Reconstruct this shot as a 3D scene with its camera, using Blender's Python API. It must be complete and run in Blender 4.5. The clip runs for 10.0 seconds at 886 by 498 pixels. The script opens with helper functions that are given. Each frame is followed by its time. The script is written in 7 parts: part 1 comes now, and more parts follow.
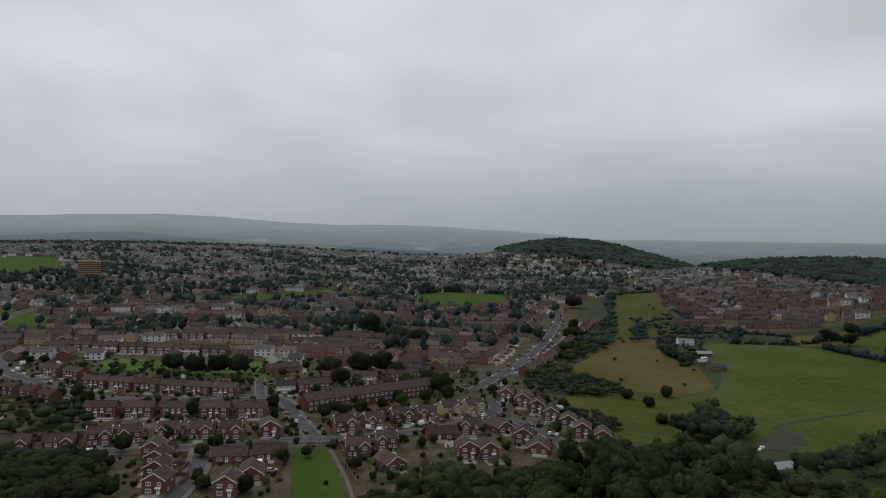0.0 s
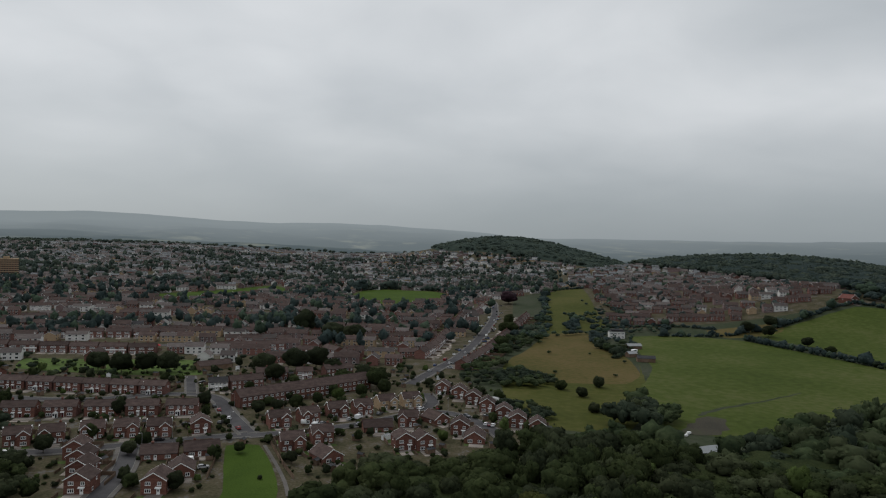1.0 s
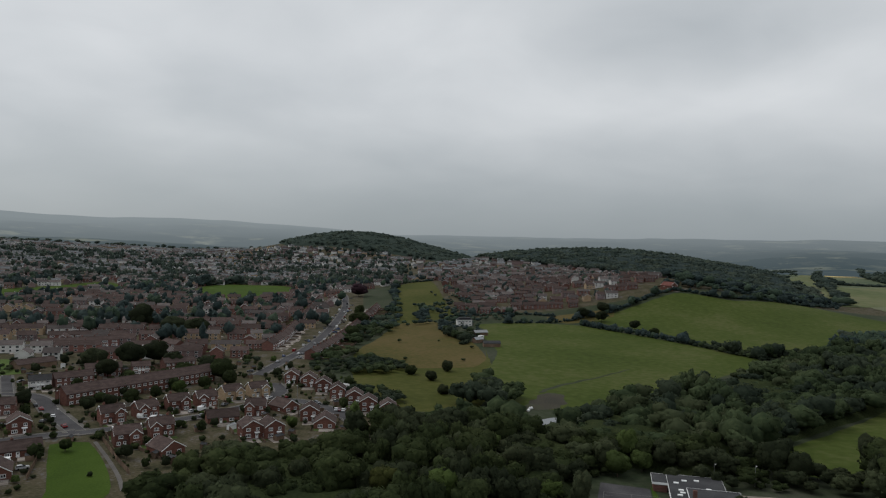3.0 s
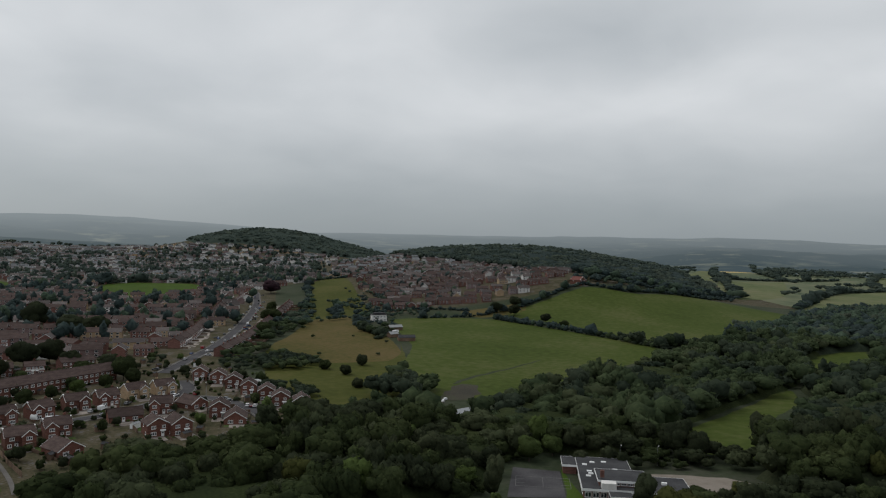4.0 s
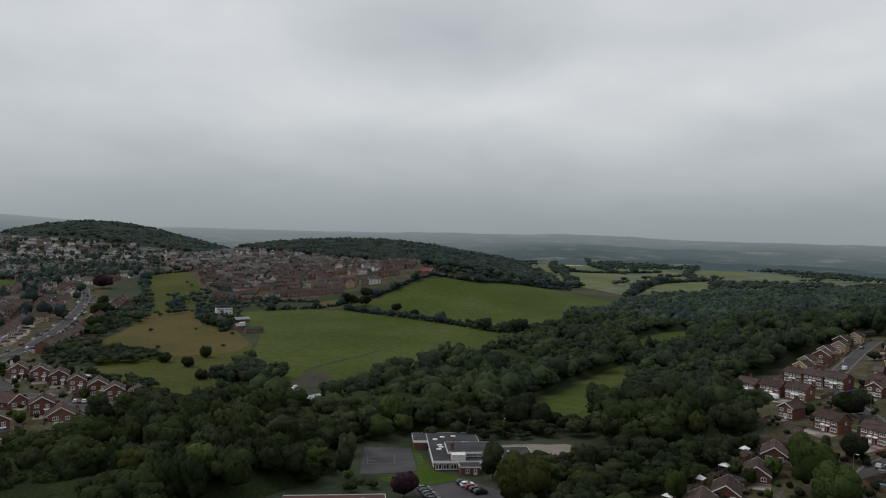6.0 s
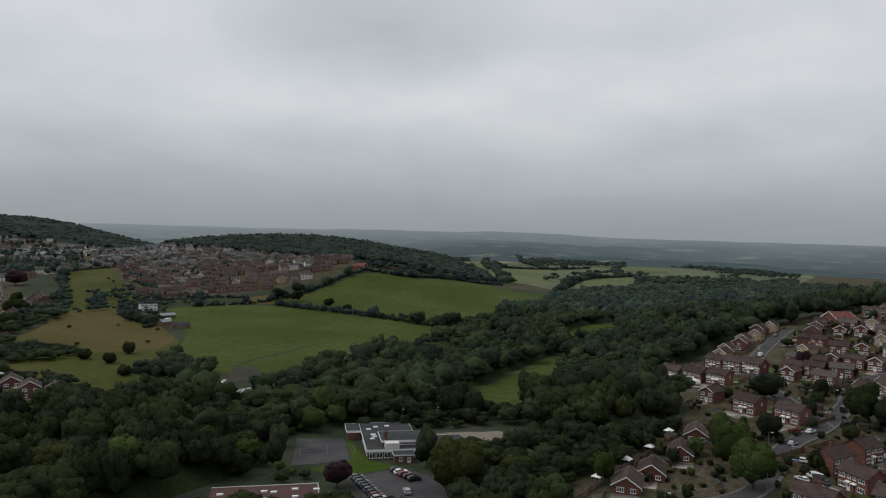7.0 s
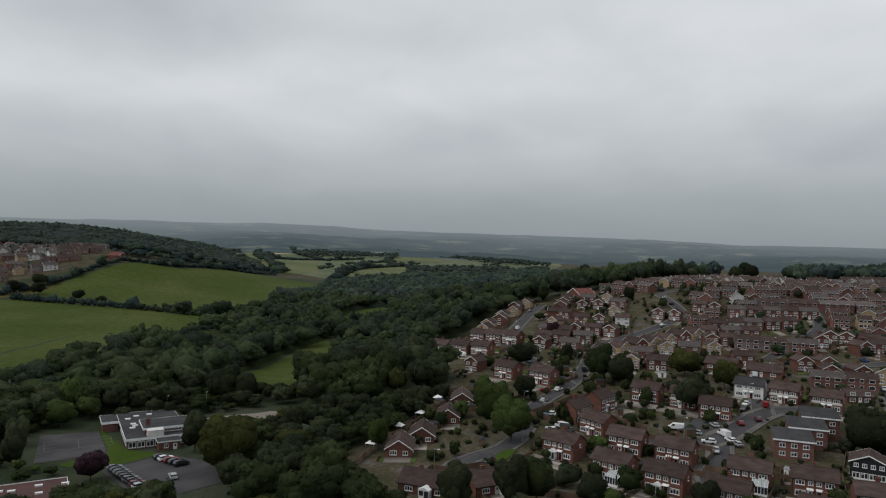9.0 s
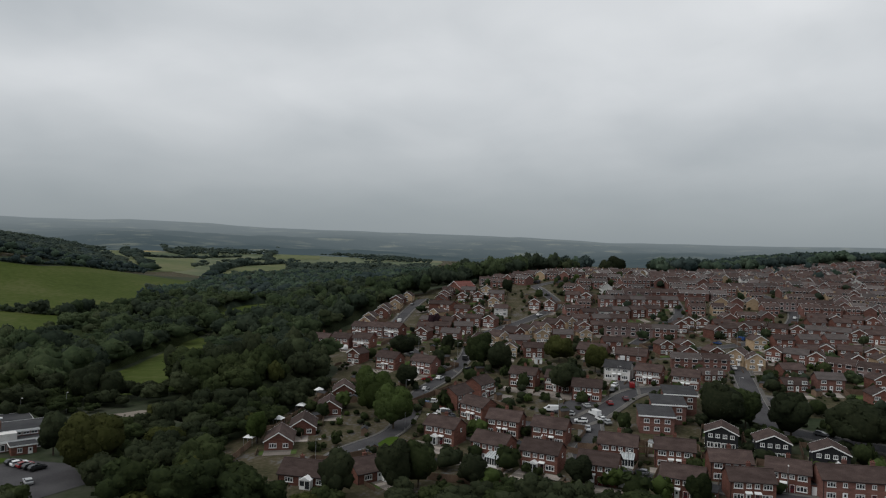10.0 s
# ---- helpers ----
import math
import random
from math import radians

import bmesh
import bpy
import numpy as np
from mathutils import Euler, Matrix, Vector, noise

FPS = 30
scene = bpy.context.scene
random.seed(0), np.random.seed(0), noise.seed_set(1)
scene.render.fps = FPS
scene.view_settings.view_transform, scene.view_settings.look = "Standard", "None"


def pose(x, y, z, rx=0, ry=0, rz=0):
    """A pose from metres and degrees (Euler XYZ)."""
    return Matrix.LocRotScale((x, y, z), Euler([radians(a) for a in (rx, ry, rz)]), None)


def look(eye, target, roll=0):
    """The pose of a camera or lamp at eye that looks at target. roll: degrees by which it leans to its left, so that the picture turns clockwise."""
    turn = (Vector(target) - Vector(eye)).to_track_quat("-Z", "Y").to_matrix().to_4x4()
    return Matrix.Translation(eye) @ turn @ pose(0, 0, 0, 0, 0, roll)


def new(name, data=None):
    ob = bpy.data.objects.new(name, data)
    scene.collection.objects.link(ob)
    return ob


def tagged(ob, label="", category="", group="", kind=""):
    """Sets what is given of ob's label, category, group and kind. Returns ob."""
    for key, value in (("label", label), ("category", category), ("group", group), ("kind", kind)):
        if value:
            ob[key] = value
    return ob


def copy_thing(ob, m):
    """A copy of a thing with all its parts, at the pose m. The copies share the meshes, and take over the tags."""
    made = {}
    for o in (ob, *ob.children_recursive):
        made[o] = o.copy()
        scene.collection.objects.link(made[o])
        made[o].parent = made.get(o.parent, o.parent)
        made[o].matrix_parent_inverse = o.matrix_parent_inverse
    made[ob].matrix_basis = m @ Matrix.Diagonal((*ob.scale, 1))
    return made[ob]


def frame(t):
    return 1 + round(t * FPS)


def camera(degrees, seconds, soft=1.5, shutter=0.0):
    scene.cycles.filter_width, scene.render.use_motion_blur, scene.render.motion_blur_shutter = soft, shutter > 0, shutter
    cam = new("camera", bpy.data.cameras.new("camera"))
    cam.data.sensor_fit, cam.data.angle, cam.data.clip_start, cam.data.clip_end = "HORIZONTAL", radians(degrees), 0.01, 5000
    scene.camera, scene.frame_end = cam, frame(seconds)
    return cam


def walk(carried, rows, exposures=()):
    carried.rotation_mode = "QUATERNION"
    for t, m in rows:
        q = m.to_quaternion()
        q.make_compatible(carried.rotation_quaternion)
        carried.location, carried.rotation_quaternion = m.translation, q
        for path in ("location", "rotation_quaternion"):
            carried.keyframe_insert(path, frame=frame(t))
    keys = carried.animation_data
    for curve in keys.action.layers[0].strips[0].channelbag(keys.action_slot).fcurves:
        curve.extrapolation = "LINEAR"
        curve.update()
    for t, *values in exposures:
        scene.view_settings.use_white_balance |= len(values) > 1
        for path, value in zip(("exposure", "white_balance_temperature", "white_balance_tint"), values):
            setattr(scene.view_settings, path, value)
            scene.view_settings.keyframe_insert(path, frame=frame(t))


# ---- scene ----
cam = camera(64.52, 10.0, soft=1.18)
# seconds, x, y, z, yaw, pitch, roll
ROWS = [
    (0.0, 0.00, 0.00, 90.07, 0.006, -0.360, 1.375),
    (0.5, 0.04, 0.06, 88.56, -2.578, -0.344, 1.406),
    (1.0, 0.03, 0.07, 87.06, -5.160, -0.318, 1.415),
    (1.5, 0.06, 0.04, 85.52, -7.756, -0.295, 1.410),
    (2.0, 0.10, -0.04, 83.95, -10.482, -0.317, 1.403),
    (2.5, 0.12, -0.18, 82.42, -13.847, -0.278, 1.414),
    (4.0, 0.07, -0.70, 77.94, -24.273, -0.231, 1.395),
    (4.5, 0.03, -0.77, 76.45, -27.885, -0.197, 1.395),
    (5.0, -0.02, -0.71, 74.96, -31.418, -0.217, 1.410),
    (6.5, -0.18, -0.37, 70.49, -38.840, -0.248, 1.415),
    (7.0, -0.23, -0.35, 68.97, -41.898, -0.286, 1.453),
    (7.5, -0.30, -0.44, 67.47, -45.806, -0.293, 1.480),
    (8.0, -0.47, -0.60, 65.95, -50.640, -0.331, 1.466),
    (8.5, -0.70, -0.80, 64.48, -55.403, -0.278, 1.450),
    (9.0, -0.83, -0.97, 63.00, -60.155, -0.397, 1.436),
    (9.5, -0.90, -1.01, 61.56, -64.941, -0.391, 1.406),
    (10.0, -0.92, -1.06, 60.15, -69.774, -0.316, 1.421),
]


def gimbal(x, y, z, yaw, pitch, roll):
    return pose(x, y, z, 0, 0, yaw) @ pose(0, 0, 0, 90 + pitch) @ pose(0, 0, 0, 0, 0, roll)


walk(cam, [(t, gimbal(*row)) for t, *row in ROWS])

# ---- world and light ----
world = bpy.data.worlds.new("sky")
scene.world = world
world.use_nodes = True
wt = world.node_tree
wt.nodes.clear()


def wnode(kind, **values):
    n = wt.nodes.new(kind)
    for key, value in values.items():
        n.inputs[key].default_value = value
    return n


def wmath(op, a, b):
    n = wt.nodes.new("ShaderNodeMath")
    n.operation = op
    for slot, v in zip(n.inputs, (a, b)):
        if isinstance(v, (int, float)):
            slot.default_value = v
        else:
            wt.links.new(v, slot)
    return n.outputs[0]


coord = wnode("ShaderNodeTexCoord")
split = wnode("ShaderNodeSeparateXYZ")
wt.links.new(coord.outputs["Generated"], split.inputs[0])
up = wmath("MAXIMUM", split.outputs["Z"], 0.0)
lift = wmath("ADD", up, 0.27)
flat = wnode("ShaderNodeCombineXYZ")
wt.links.new(wmath("DIVIDE", split.outputs["X"], lift), flat.inputs[0])
wt.links.new(wmath("DIVIDE", split.outputs["Y"], lift), flat.inputs[1])
broad = wnode("ShaderNodeTexNoise", Scale=1.0, Detail=3.0, Roughness=0.45, Distortion=0.3)
fine = wnode("ShaderNodeTexNoise", Scale=2.6, Detail=4.0, Roughness=0.5, Distortion=0.3)
wt.links.new(flat.outputs[0], broad.inputs["Vector"])
wt.links.new(flat.outputs[0], fine.inputs["Vector"])
cloud = wmath("ADD", wmath("MULTIPLY", broad.outputs[0], 0.46), wmath("MULTIPLY", fine.outputs[0], 0.22))
cloud = wmath("ADD", cloud, 0.168)
# thin and thick places in the cloud: bearing and height in degrees, half-widths, and how much lighter or darker
bearing = wmath("MULTIPLY", wmath("ARCTAN2", split.outputs["X"], split.outputs["Y"]), 57.2958)
above = wmath("MULTIPLY", wmath("ARCSINE", split.outputs["Z"], 0.0), 57.2958)
CLOUDS = [
    (-21, 16, 8, 3, 5), (-31, 13, 7, 2.5, 5), (-4, 8.3, 4.5, 2, 6), (-24, 7.6, 6, 1.5, 3), (15, 13, 7, 5, 4),
    (-2, 12, 12, 2.2, -6), (-29, 17.5, 6, 2, -4), (-31, 9.5, 6, 2, -5), (-14, 6.5, 9, 1.4, -3), (4, 17, 5, 2, -4),
    (29, 11, 7, 2.6, 5), (45, 11.5, 9, 2.2, 5), (61, 14, 7, 2, 4), (37, 16.5, 8, 2.4, -4), (31, 7.5, 6, 2, -4),
    (70, 13, 9, 2, 4), (75, 7, 8, 2.4, 5), (65, 9, 7, 1.6, -3), (96, 8, 8, 2, -4),
]
for at_, up_, wide_, tall_, much in CLOUDS:
    u = wmath("DIVIDE", wmath("SUBTRACT", bearing, at_), wide_)
    v = wmath("DIVIDE", wmath("SUBTRACT", above, up_), tall_)
    q = wmath("ADD", wmath("MULTIPLY", u, u), wmath("MULTIPLY", v, v))
    cloud = wmath("ADD", cloud, wmath("MULTIPLY", wmath("POWER", 2.71828, wmath("MULTIPLY", q, -0.7)), much / 75))
ramp = wnode("ShaderNodeValToRGB")
ramp.color_ramp.elements[0].position, ramp.color_ramp.elements[0].color = 0.32, (0.455, 0.488, 0.515, 1)
ramp.color_ramp.elements[1].position, ramp.color_ramp.elements[1].color = 0.64, (0.75, 0.77, 0.79, 1)
wt.links.new(cloud, ramp.inputs[0])
low = wnode("ShaderNodeMapRange")
low.interpolation_type = "SMOOTHSTEP"
low.inputs["From Min"].default_value, low.inputs["From Max"].default_value = -0.02, 0.24
wt.links.new(split.outputs["Z"], low.inputs["Value"])
blend = wnode("ShaderNodeMix")
blend.data_type = "RGBA"
side = wnode("ShaderNodeMapRange")
side.interpolation_type = "SMOOTHSTEP"
side.inputs["From Min"].default_value, side.inputs["From Max"].default_value = -0.75, 0.45
wt.links.new(split.outputs["X"], side.inputs["Value"])
rim = wnode("ShaderNodeMix")
rim.data_type = "RGBA"
rim.inputs["A"].default_value, rim.inputs["B"].default_value = (0.405, 0.440, 0.458, 1), (0.252, 0.288, 0.310, 1)
wt.links.new(side.outputs[0], rim.inputs["Factor"])
wt.links.new(rim.outputs["Result"], blend.inputs["A"])
wt.links.new(low.outputs[0], blend.inputs["Factor"])
wt.links.new(ramp.outputs[0], blend.inputs["B"])
cloudy = wnode("ShaderNodeBackground", Strength=0.97)
wt.links.new(blend.outputs["Result"], cloudy.inputs["Color"])
clear = wnode("ShaderNodeTexSky")
clear.sky_type, clear.sun_disc = "NISHITA", False
clear.sun_elevation, clear.sun_rotation = radians(52), radians(-40)
behind = wnode("ShaderNodeBackground", Strength=0.004)
wt.links.new(clear.outputs[0], behind.inputs["Color"])
both = wnode("ShaderNodeAddShader")
wt.links.new(cloudy.outputs[0], both.inputs[0])
wt.links.new(behind.outputs[0], both.inputs[1])
wout = wnode("ShaderNodeOutputWorld")
wt.links.new(both.outputs[0], wout.inputs[0])

sun = new("sun", bpy.data.lights.new("sun", "SUN"))
sun.data.energy, sun.data.angle, sun.data.color = 1.3, radians(40), (1.0, 0.97, 0.92)
sun.matrix_world = look((-60, 70, 120), (0, 0, 0))


# ---- materials ----
def material(name, colours, scale=0.5, fine_scale=6.0, rough=0.85, bump=0.15, metal=0.0, per_object=0.0, per_island=0.0, spec=0.12, stretch=(1, 1, 1), through_leaf=0.0):
    """A surface whose colour wanders between the given colours at two scales, with grain and relief."""
    m = bpy.data.materials.new(name)
    m.use_nodes = True
    t = m.node_tree
    b = t.nodes["Principled BSDF"]
    b.inputs["Roughness"].default_value, b.inputs["Metallic"].default_value = rough, metal
    b.inputs["Specular IOR Level"].default_value = spec
    geo = t.nodes.new("ShaderNodeNewGeometry")
    size = t.nodes.new("ShaderNodeMapping")
    size.inputs["Scale"].default_value = stretch
    t.links.new(geo.outputs["Position"], size.inputs[0])
    n1 = t.nodes.new("ShaderNodeTexNoise")
    n1.inputs["Scale"].default_value, n1.inputs["Detail"].default_value = scale, 4
    n2 = t.nodes.new("ShaderNodeTexNoise")
    n2.inputs["Scale"].default_value, n2.inputs["Detail"].default_value = fine_scale, 3
    for n in (n1, n2):
        t.links.new(size.outputs[0], n.inputs["Vector"])
    mixed = t.nodes.new("ShaderNodeMath")
    mixed.operation = "MULTIPLY_ADD"
    mixed.inputs[1].default_value = 0.45
    t.links.new(n2.outputs[0], mixed.inputs[0])
    half = t.nodes.new("ShaderNodeMath")
    half.operation = "MULTIPLY"
    half.inputs[1].default_value = 0.55
    t.links.new(n1.outputs[0], half.inputs[0])
    t.links.new(half.outputs[0], mixed.inputs[2])
    r = t.nodes.new("ShaderNodeValToRGB")
    while len(r.color_ramp.elements) < len(colours):
        r.color_ramp.elements.new(0.5)
    for i, (e, c) in enumerate(zip(r.color_ramp.elements, colours)):
        e.position, e.color = 0.36 + 0.28 * i / max(1, len(colours) - 1), (*c, 1)
    t.links.new(mixed.outputs[0], r.inputs[0])
    colour = r.outputs[0]
    for amount, source in ((per_object, "ShaderNodeObjectInfo"), (per_island, "ShaderNodeNewGeometry")):
        if amount:
            info = t.nodes.new(source)
            span = t.nodes.new("ShaderNodeMapRange")
            span.inputs["To Min"].default_value, span.inputs["To Max"].default_value = 1 - amount, 1 + amount
            t.links.new(info.outputs["Random" if source.endswith("Info") else "Random Per Island"], span.inputs["Value"])
            tone = t.nodes.new("ShaderNodeHueSaturation")
            t.links.new(span.outputs[0], tone.inputs["Value"])
            t.links.new(colour, tone.inputs["Color"])
            colour = tone.outputs[0]
    t.links.new(colour, b.inputs["Base Color"])
    if through_leaf:
        thin = t.nodes.new("ShaderNodeBsdfTranslucent")
        t.links.new(colour, thin.inputs["Color"])
        share = t.nodes.new("ShaderNodeMixShader")
        share.inputs[0].default_value = through_leaf
        t.links.new(b.outputs[0], share.inputs[1])
        t.links.new(thin.outputs[0], share.inputs[2])
        t.links.new(share.outputs[0], t.nodes["Material Output"].inputs["Surface"])
    if bump:
        bm_ = t.nodes.new("ShaderNodeBump")
        bm_.inputs["Strength"].default_value, bm_.inputs["Distance"].default_value = bump, 0.2
        t.links.new(n2.outputs[0], bm_.inputs["Height"])
        t.links.new(bm_.outputs[0], b.inputs["Normal"])
    return m


BRICK = material("red_brick", [(0.0900, 0.0418, 0.0320), (0.1328, 0.0602, 0.0459), (0.1714, 0.0834, 0.0667)], 0.6, 14, per_object=0.22, per_island=0.2, stretch=(1, 1, 3))
BRICK_DARK = material("brown_brick", [(0.0994, 0.0518, 0.0437), (0.1461, 0.0728, 0.0602), (0.1870, 0.0993, 0.0851)], 0.6, 14, per_object=0.22, per_island=0.2, stretch=(1, 1, 3))
CREAM = material("buff_brick", [(0.2565, 0.1843, 0.1155), (0.3325, 0.2425, 0.154), (0.38, 0.291, 0.198)], 0.6, 14, per_object=0.15, stretch=(1, 1, 3))
WHITE = material("white_render", [(0.44, 0.44, 0.423), (0.5456, 0.5368, 0.522), (0.616, 0.6072, 0.594)], 0.4, 5, per_object=0.1)
PAINT = material("white_upvc", [(0.68, 0.69, 0.69), (0.78, 0.79, 0.79)], 0.5, 8, rough=0.45, bump=0.02)
ROOF = material("brown_concrete_tiles", [(0.0394, 0.0273, 0.0251), (0.0587, 0.0417, 0.0378), (0.0832, 0.0596, 0.0551)], 0.35, 5, per_object=0.25, per_island=0.2, stretch=(1, 1, 4), spec=0.1)
# grey tiles; on far roofs their paleness also stands in for haze
ROOF_GREY = material("grey_tiles_and_haze", [(0.0648, 0.0557, 0.0545), (0.0864, 0.0744, 0.0716), (0.1116, 0.0962, 0.0929)], 0.35, 5, per_island=0.35, stretch=(1, 1, 4), spec=0.1)
# roof tone paled and blued as painted haze, for the farthest houses
ROOF_HAZE = material("haze_paled_roofs", [(0.0840, 0.0889, 0.0950), (0.1080, 0.1139, 0.1201), (0.1360, 0.1420, 0.1482)], 0.3, 5, per_island=0.3, stretch=(1, 1, 4), spec=0.1)
ROOF_RED = material("red_clay_tiles", [(0.105, 0.04, 0.034), (0.1425, 0.056, 0.0467), (0.165, 0.072, 0.0638)], 0.35, 5, per_object=0.12, stretch=(1, 1, 4))
FELT = material("grey_roofing_felt", [(0.034, 0.035, 0.038), (0.048, 0.049, 0.052), (0.066, 0.067, 0.07)], 0.15, 3, bump=0.05, spec=0.05)
SLATE = material("dark_slate", [(0.0279, 0.0282, 0.0302), (0.0409, 0.0408, 0.0435), (0.0558, 0.0558, 0.058)], 0.3, 5, per_object=0.12)
CLAD = material("black_cladding", [(0.016, 0.017, 0.019), (0.024, 0.025, 0.028)], 0.3, 9, rough=0.6, stretch=(1, 1, 6))
GLASS = material("window_glass", [(0.018, 0.022, 0.026), (0.03, 0.035, 0.04)], 0.3, 3, rough=0.06, bump=0, spec=0.6)
CLEAR = material("conservatory_glazing", [(0.3, 0.33, 0.34), (0.42, 0.45, 0.46)], 0.3, 3, rough=0.12, bump=0, spec=0.6)
DOOR = material("painted_door", [(0.05, 0.03, 0.03), (0.3, 0.3, 0.3)], 0.02, 0.05, rough=0.5, bump=0)
ASPHALT = material("asphalt", [(0.0429, 0.0416, 0.0449), (0.0598, 0.0585, 0.0620), (0.0780, 0.0767, 0.0792)], 0.12, 4, bump=0.05, spec=0.03)
PAVING = material("concrete_paving", [(0.1428, 0.1267, 0.1132), (0.2016, 0.1790, 0.1606), (0.2856, 0.2534, 0.2294)], 0.12, 4, bump=0.05, per_object=0.15, per_island=0.45, spec=0.05)
FOOTWAY = material("tarmac_footway", [(0.0780, 0.0730, 0.0693), (0.1040, 0.0986, 0.0932), (0.1365, 0.1280, 0.1197)], 0.15, 4, bump=0.05, spec=0.03)
KERB = material("kerb_stone", [(0.13, 0.13, 0.125), (0.18, 0.18, 0.17)], 0.5, 6)
GRAVEL = material("pale_gravel", [(0.1445, 0.1275, 0.1062), (0.204, 0.1785, 0.153)], 0.3, 6)
MUD = material("trodden_earth", [(0.0262, 0.0253, 0.0178), (0.0393, 0.0349, 0.025), (0.0367, 0.045, 0.0209)], 0.05, 1.2)
LAWN = material("mown_lawn", [(0.0291, 0.0521, 0.0091), (0.0397, 0.0673, 0.0113), (0.0523, 0.0804, 0.0170)], 0.05, 1.5, spec=0.02)
GARDEN = material("garden_lawn", [(0.0400, 0.0659, 0.0189), (0.0560, 0.0854, 0.0252), (0.0750, 0.0976, 0.0368)], 0.2, 2.0, per_island=0.35, spec=0.02)
PASTURE = material("green_pasture", [(0.0344, 0.0507, 0.0121), (0.0479, 0.0652, 0.0157), (0.0706, 0.0796, 0.0289)], 0.012, 0.22, spec=0.02)
PADDOCK = material("olive_paddock", [(0.0396, 0.0480, 0.0128), (0.0528, 0.0587, 0.0159), (0.0704, 0.0693, 0.0239)], 0.014, 0.25, spec=0.02)
MEADOW = material("dry_meadow", [(0.0521, 0.0528, 0.0175), (0.0771, 0.0644, 0.0244), (0.0979, 0.0740, 0.0352)], 0.016, 0.3, spec=0.02)
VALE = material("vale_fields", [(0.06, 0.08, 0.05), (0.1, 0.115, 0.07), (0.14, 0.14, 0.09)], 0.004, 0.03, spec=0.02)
GRASS = material("rough_grass", [(0.0247, 0.0344, 0.0194), (0.0371, 0.0459, 0.0275), (0.0511, 0.0541, 0.0404)], 0.03, 0.5, spec=0.02)
STUBBLE = material("ripe_crop", [(0.3, 0.24, 0.1), (0.38, 0.3, 0.13)], 0.01, 0.2)
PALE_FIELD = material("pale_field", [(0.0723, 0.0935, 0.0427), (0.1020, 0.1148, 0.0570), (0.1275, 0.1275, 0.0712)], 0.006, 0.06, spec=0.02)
GROUND = material("rough_ground", [(0.0340, 0.0350, 0.0199), (0.0510, 0.0482, 0.0277), (0.0714, 0.0602, 0.0400), (0.0956, 0.0944, 0.0924)], 0.13, 0.9, spec=0.02)
WATER = material("still_water", [(0.03, 0.04, 0.045), (0.04, 0.05, 0.055)], 0.1, 1, rough=0.05, bump=0.02, spec=0.6)
BARK = material("bark", [(0.05, 0.04, 0.03), (0.085, 0.07, 0.055)], 1.5, 12, bump=0.4)
LEAF = material("leaves_green", [(0.0206, 0.0296, 0.0137), (0.0329, 0.0444, 0.0182), (0.0514, 0.0641, 0.0273)], 0.045, 1.1, bump=0.25, per_object=0.25, per_island=0.24, spec=0.03, through_leaf=0.48)
LEAF_DARK = material("leaves_dark", [(0.0217, 0.0286, 0.0166), (0.0325, 0.0408, 0.0221), (0.0482, 0.0562, 0.0301)], 0.045, 1.1, bump=0.25, per_object=0.25, per_island=0.24, spec=0.03, through_leaf=0.48)
LEAF_LIGHT = material("leaves_bright", [(0.0416, 0.0613, 0.0178), (0.0614, 0.0868, 0.0277), (0.0832, 0.1163, 0.0415)], 0.045, 1.1, bump=0.25, per_object=0.25, per_island=0.24, spec=0.03, through_leaf=0.48)
LEAF_WILLOW = material("leaves_willow", [(0.0367, 0.0469, 0.0245), (0.0498, 0.0619, 0.0324), (0.0645, 0.0755, 0.0404)], 0.045, 1.1, bump=0.25, per_object=0.25, per_island=0.24, spec=0.03, through_leaf=0.48)
LEAF_OLIVE = material("leaves_olive", [(0.0356, 0.0426, 0.0141), (0.0523, 0.0587, 0.0191), (0.0692, 0.0750, 0.0262)], 0.045, 1.1, bump=0.25, per_object=0.25, per_island=0.24, spec=0.03, through_leaf=0.48)
# leaves farther off: paler, bluer copies with haze painted into the colour
LEAF_MID = material("leaves_green_mid_haze", [(0.0348, 0.0523, 0.0286), (0.0552, 0.0773, 0.0385), (0.0875, 0.1129, 0.0570)], 0.03, 0.5, bump=0.25, per_object=0, per_island=0.16, spec=0.03, through_leaf=0.48)
LEAF_MID_DARK = material("leaves_dark_mid_haze", [(0.0271, 0.0398, 0.0286), (0.0418, 0.0569, 0.0385), (0.0616, 0.0787, 0.0515)], 0.03, 0.5, bump=0.25, per_object=0, per_island=0.16, spec=0.03, through_leaf=0.48)
LEAF_MID_LIGHT = material("leaves_light_mid_haze", [(0.0436, 0.0565, 0.0298), (0.0595, 0.0749, 0.0391), (0.0769, 0.0916, 0.0492)], 0.03, 0.5, bump=0.25, per_object=0, per_island=0.16, spec=0.03, through_leaf=0.48)
LEAF_BACK = material("leaves_green_back_haze", [(0.0428, 0.0675, 0.0513), (0.0677, 0.0997, 0.0691), (0.1074, 0.1457, 0.1027)], 0.03, 0.5, bump=0.25, per_object=0, per_island=0.16, spec=0.03, through_leaf=0.48)
LEAF_BACK_DARK = material("leaves_dark_back_haze", [(0.0324, 0.0507, 0.0513), (0.0500, 0.0721, 0.0691), (0.0736, 0.0997, 0.0926)], 0.03, 0.5, bump=0.25, per_object=0, per_island=0.16, spec=0.03, through_leaf=0.48)
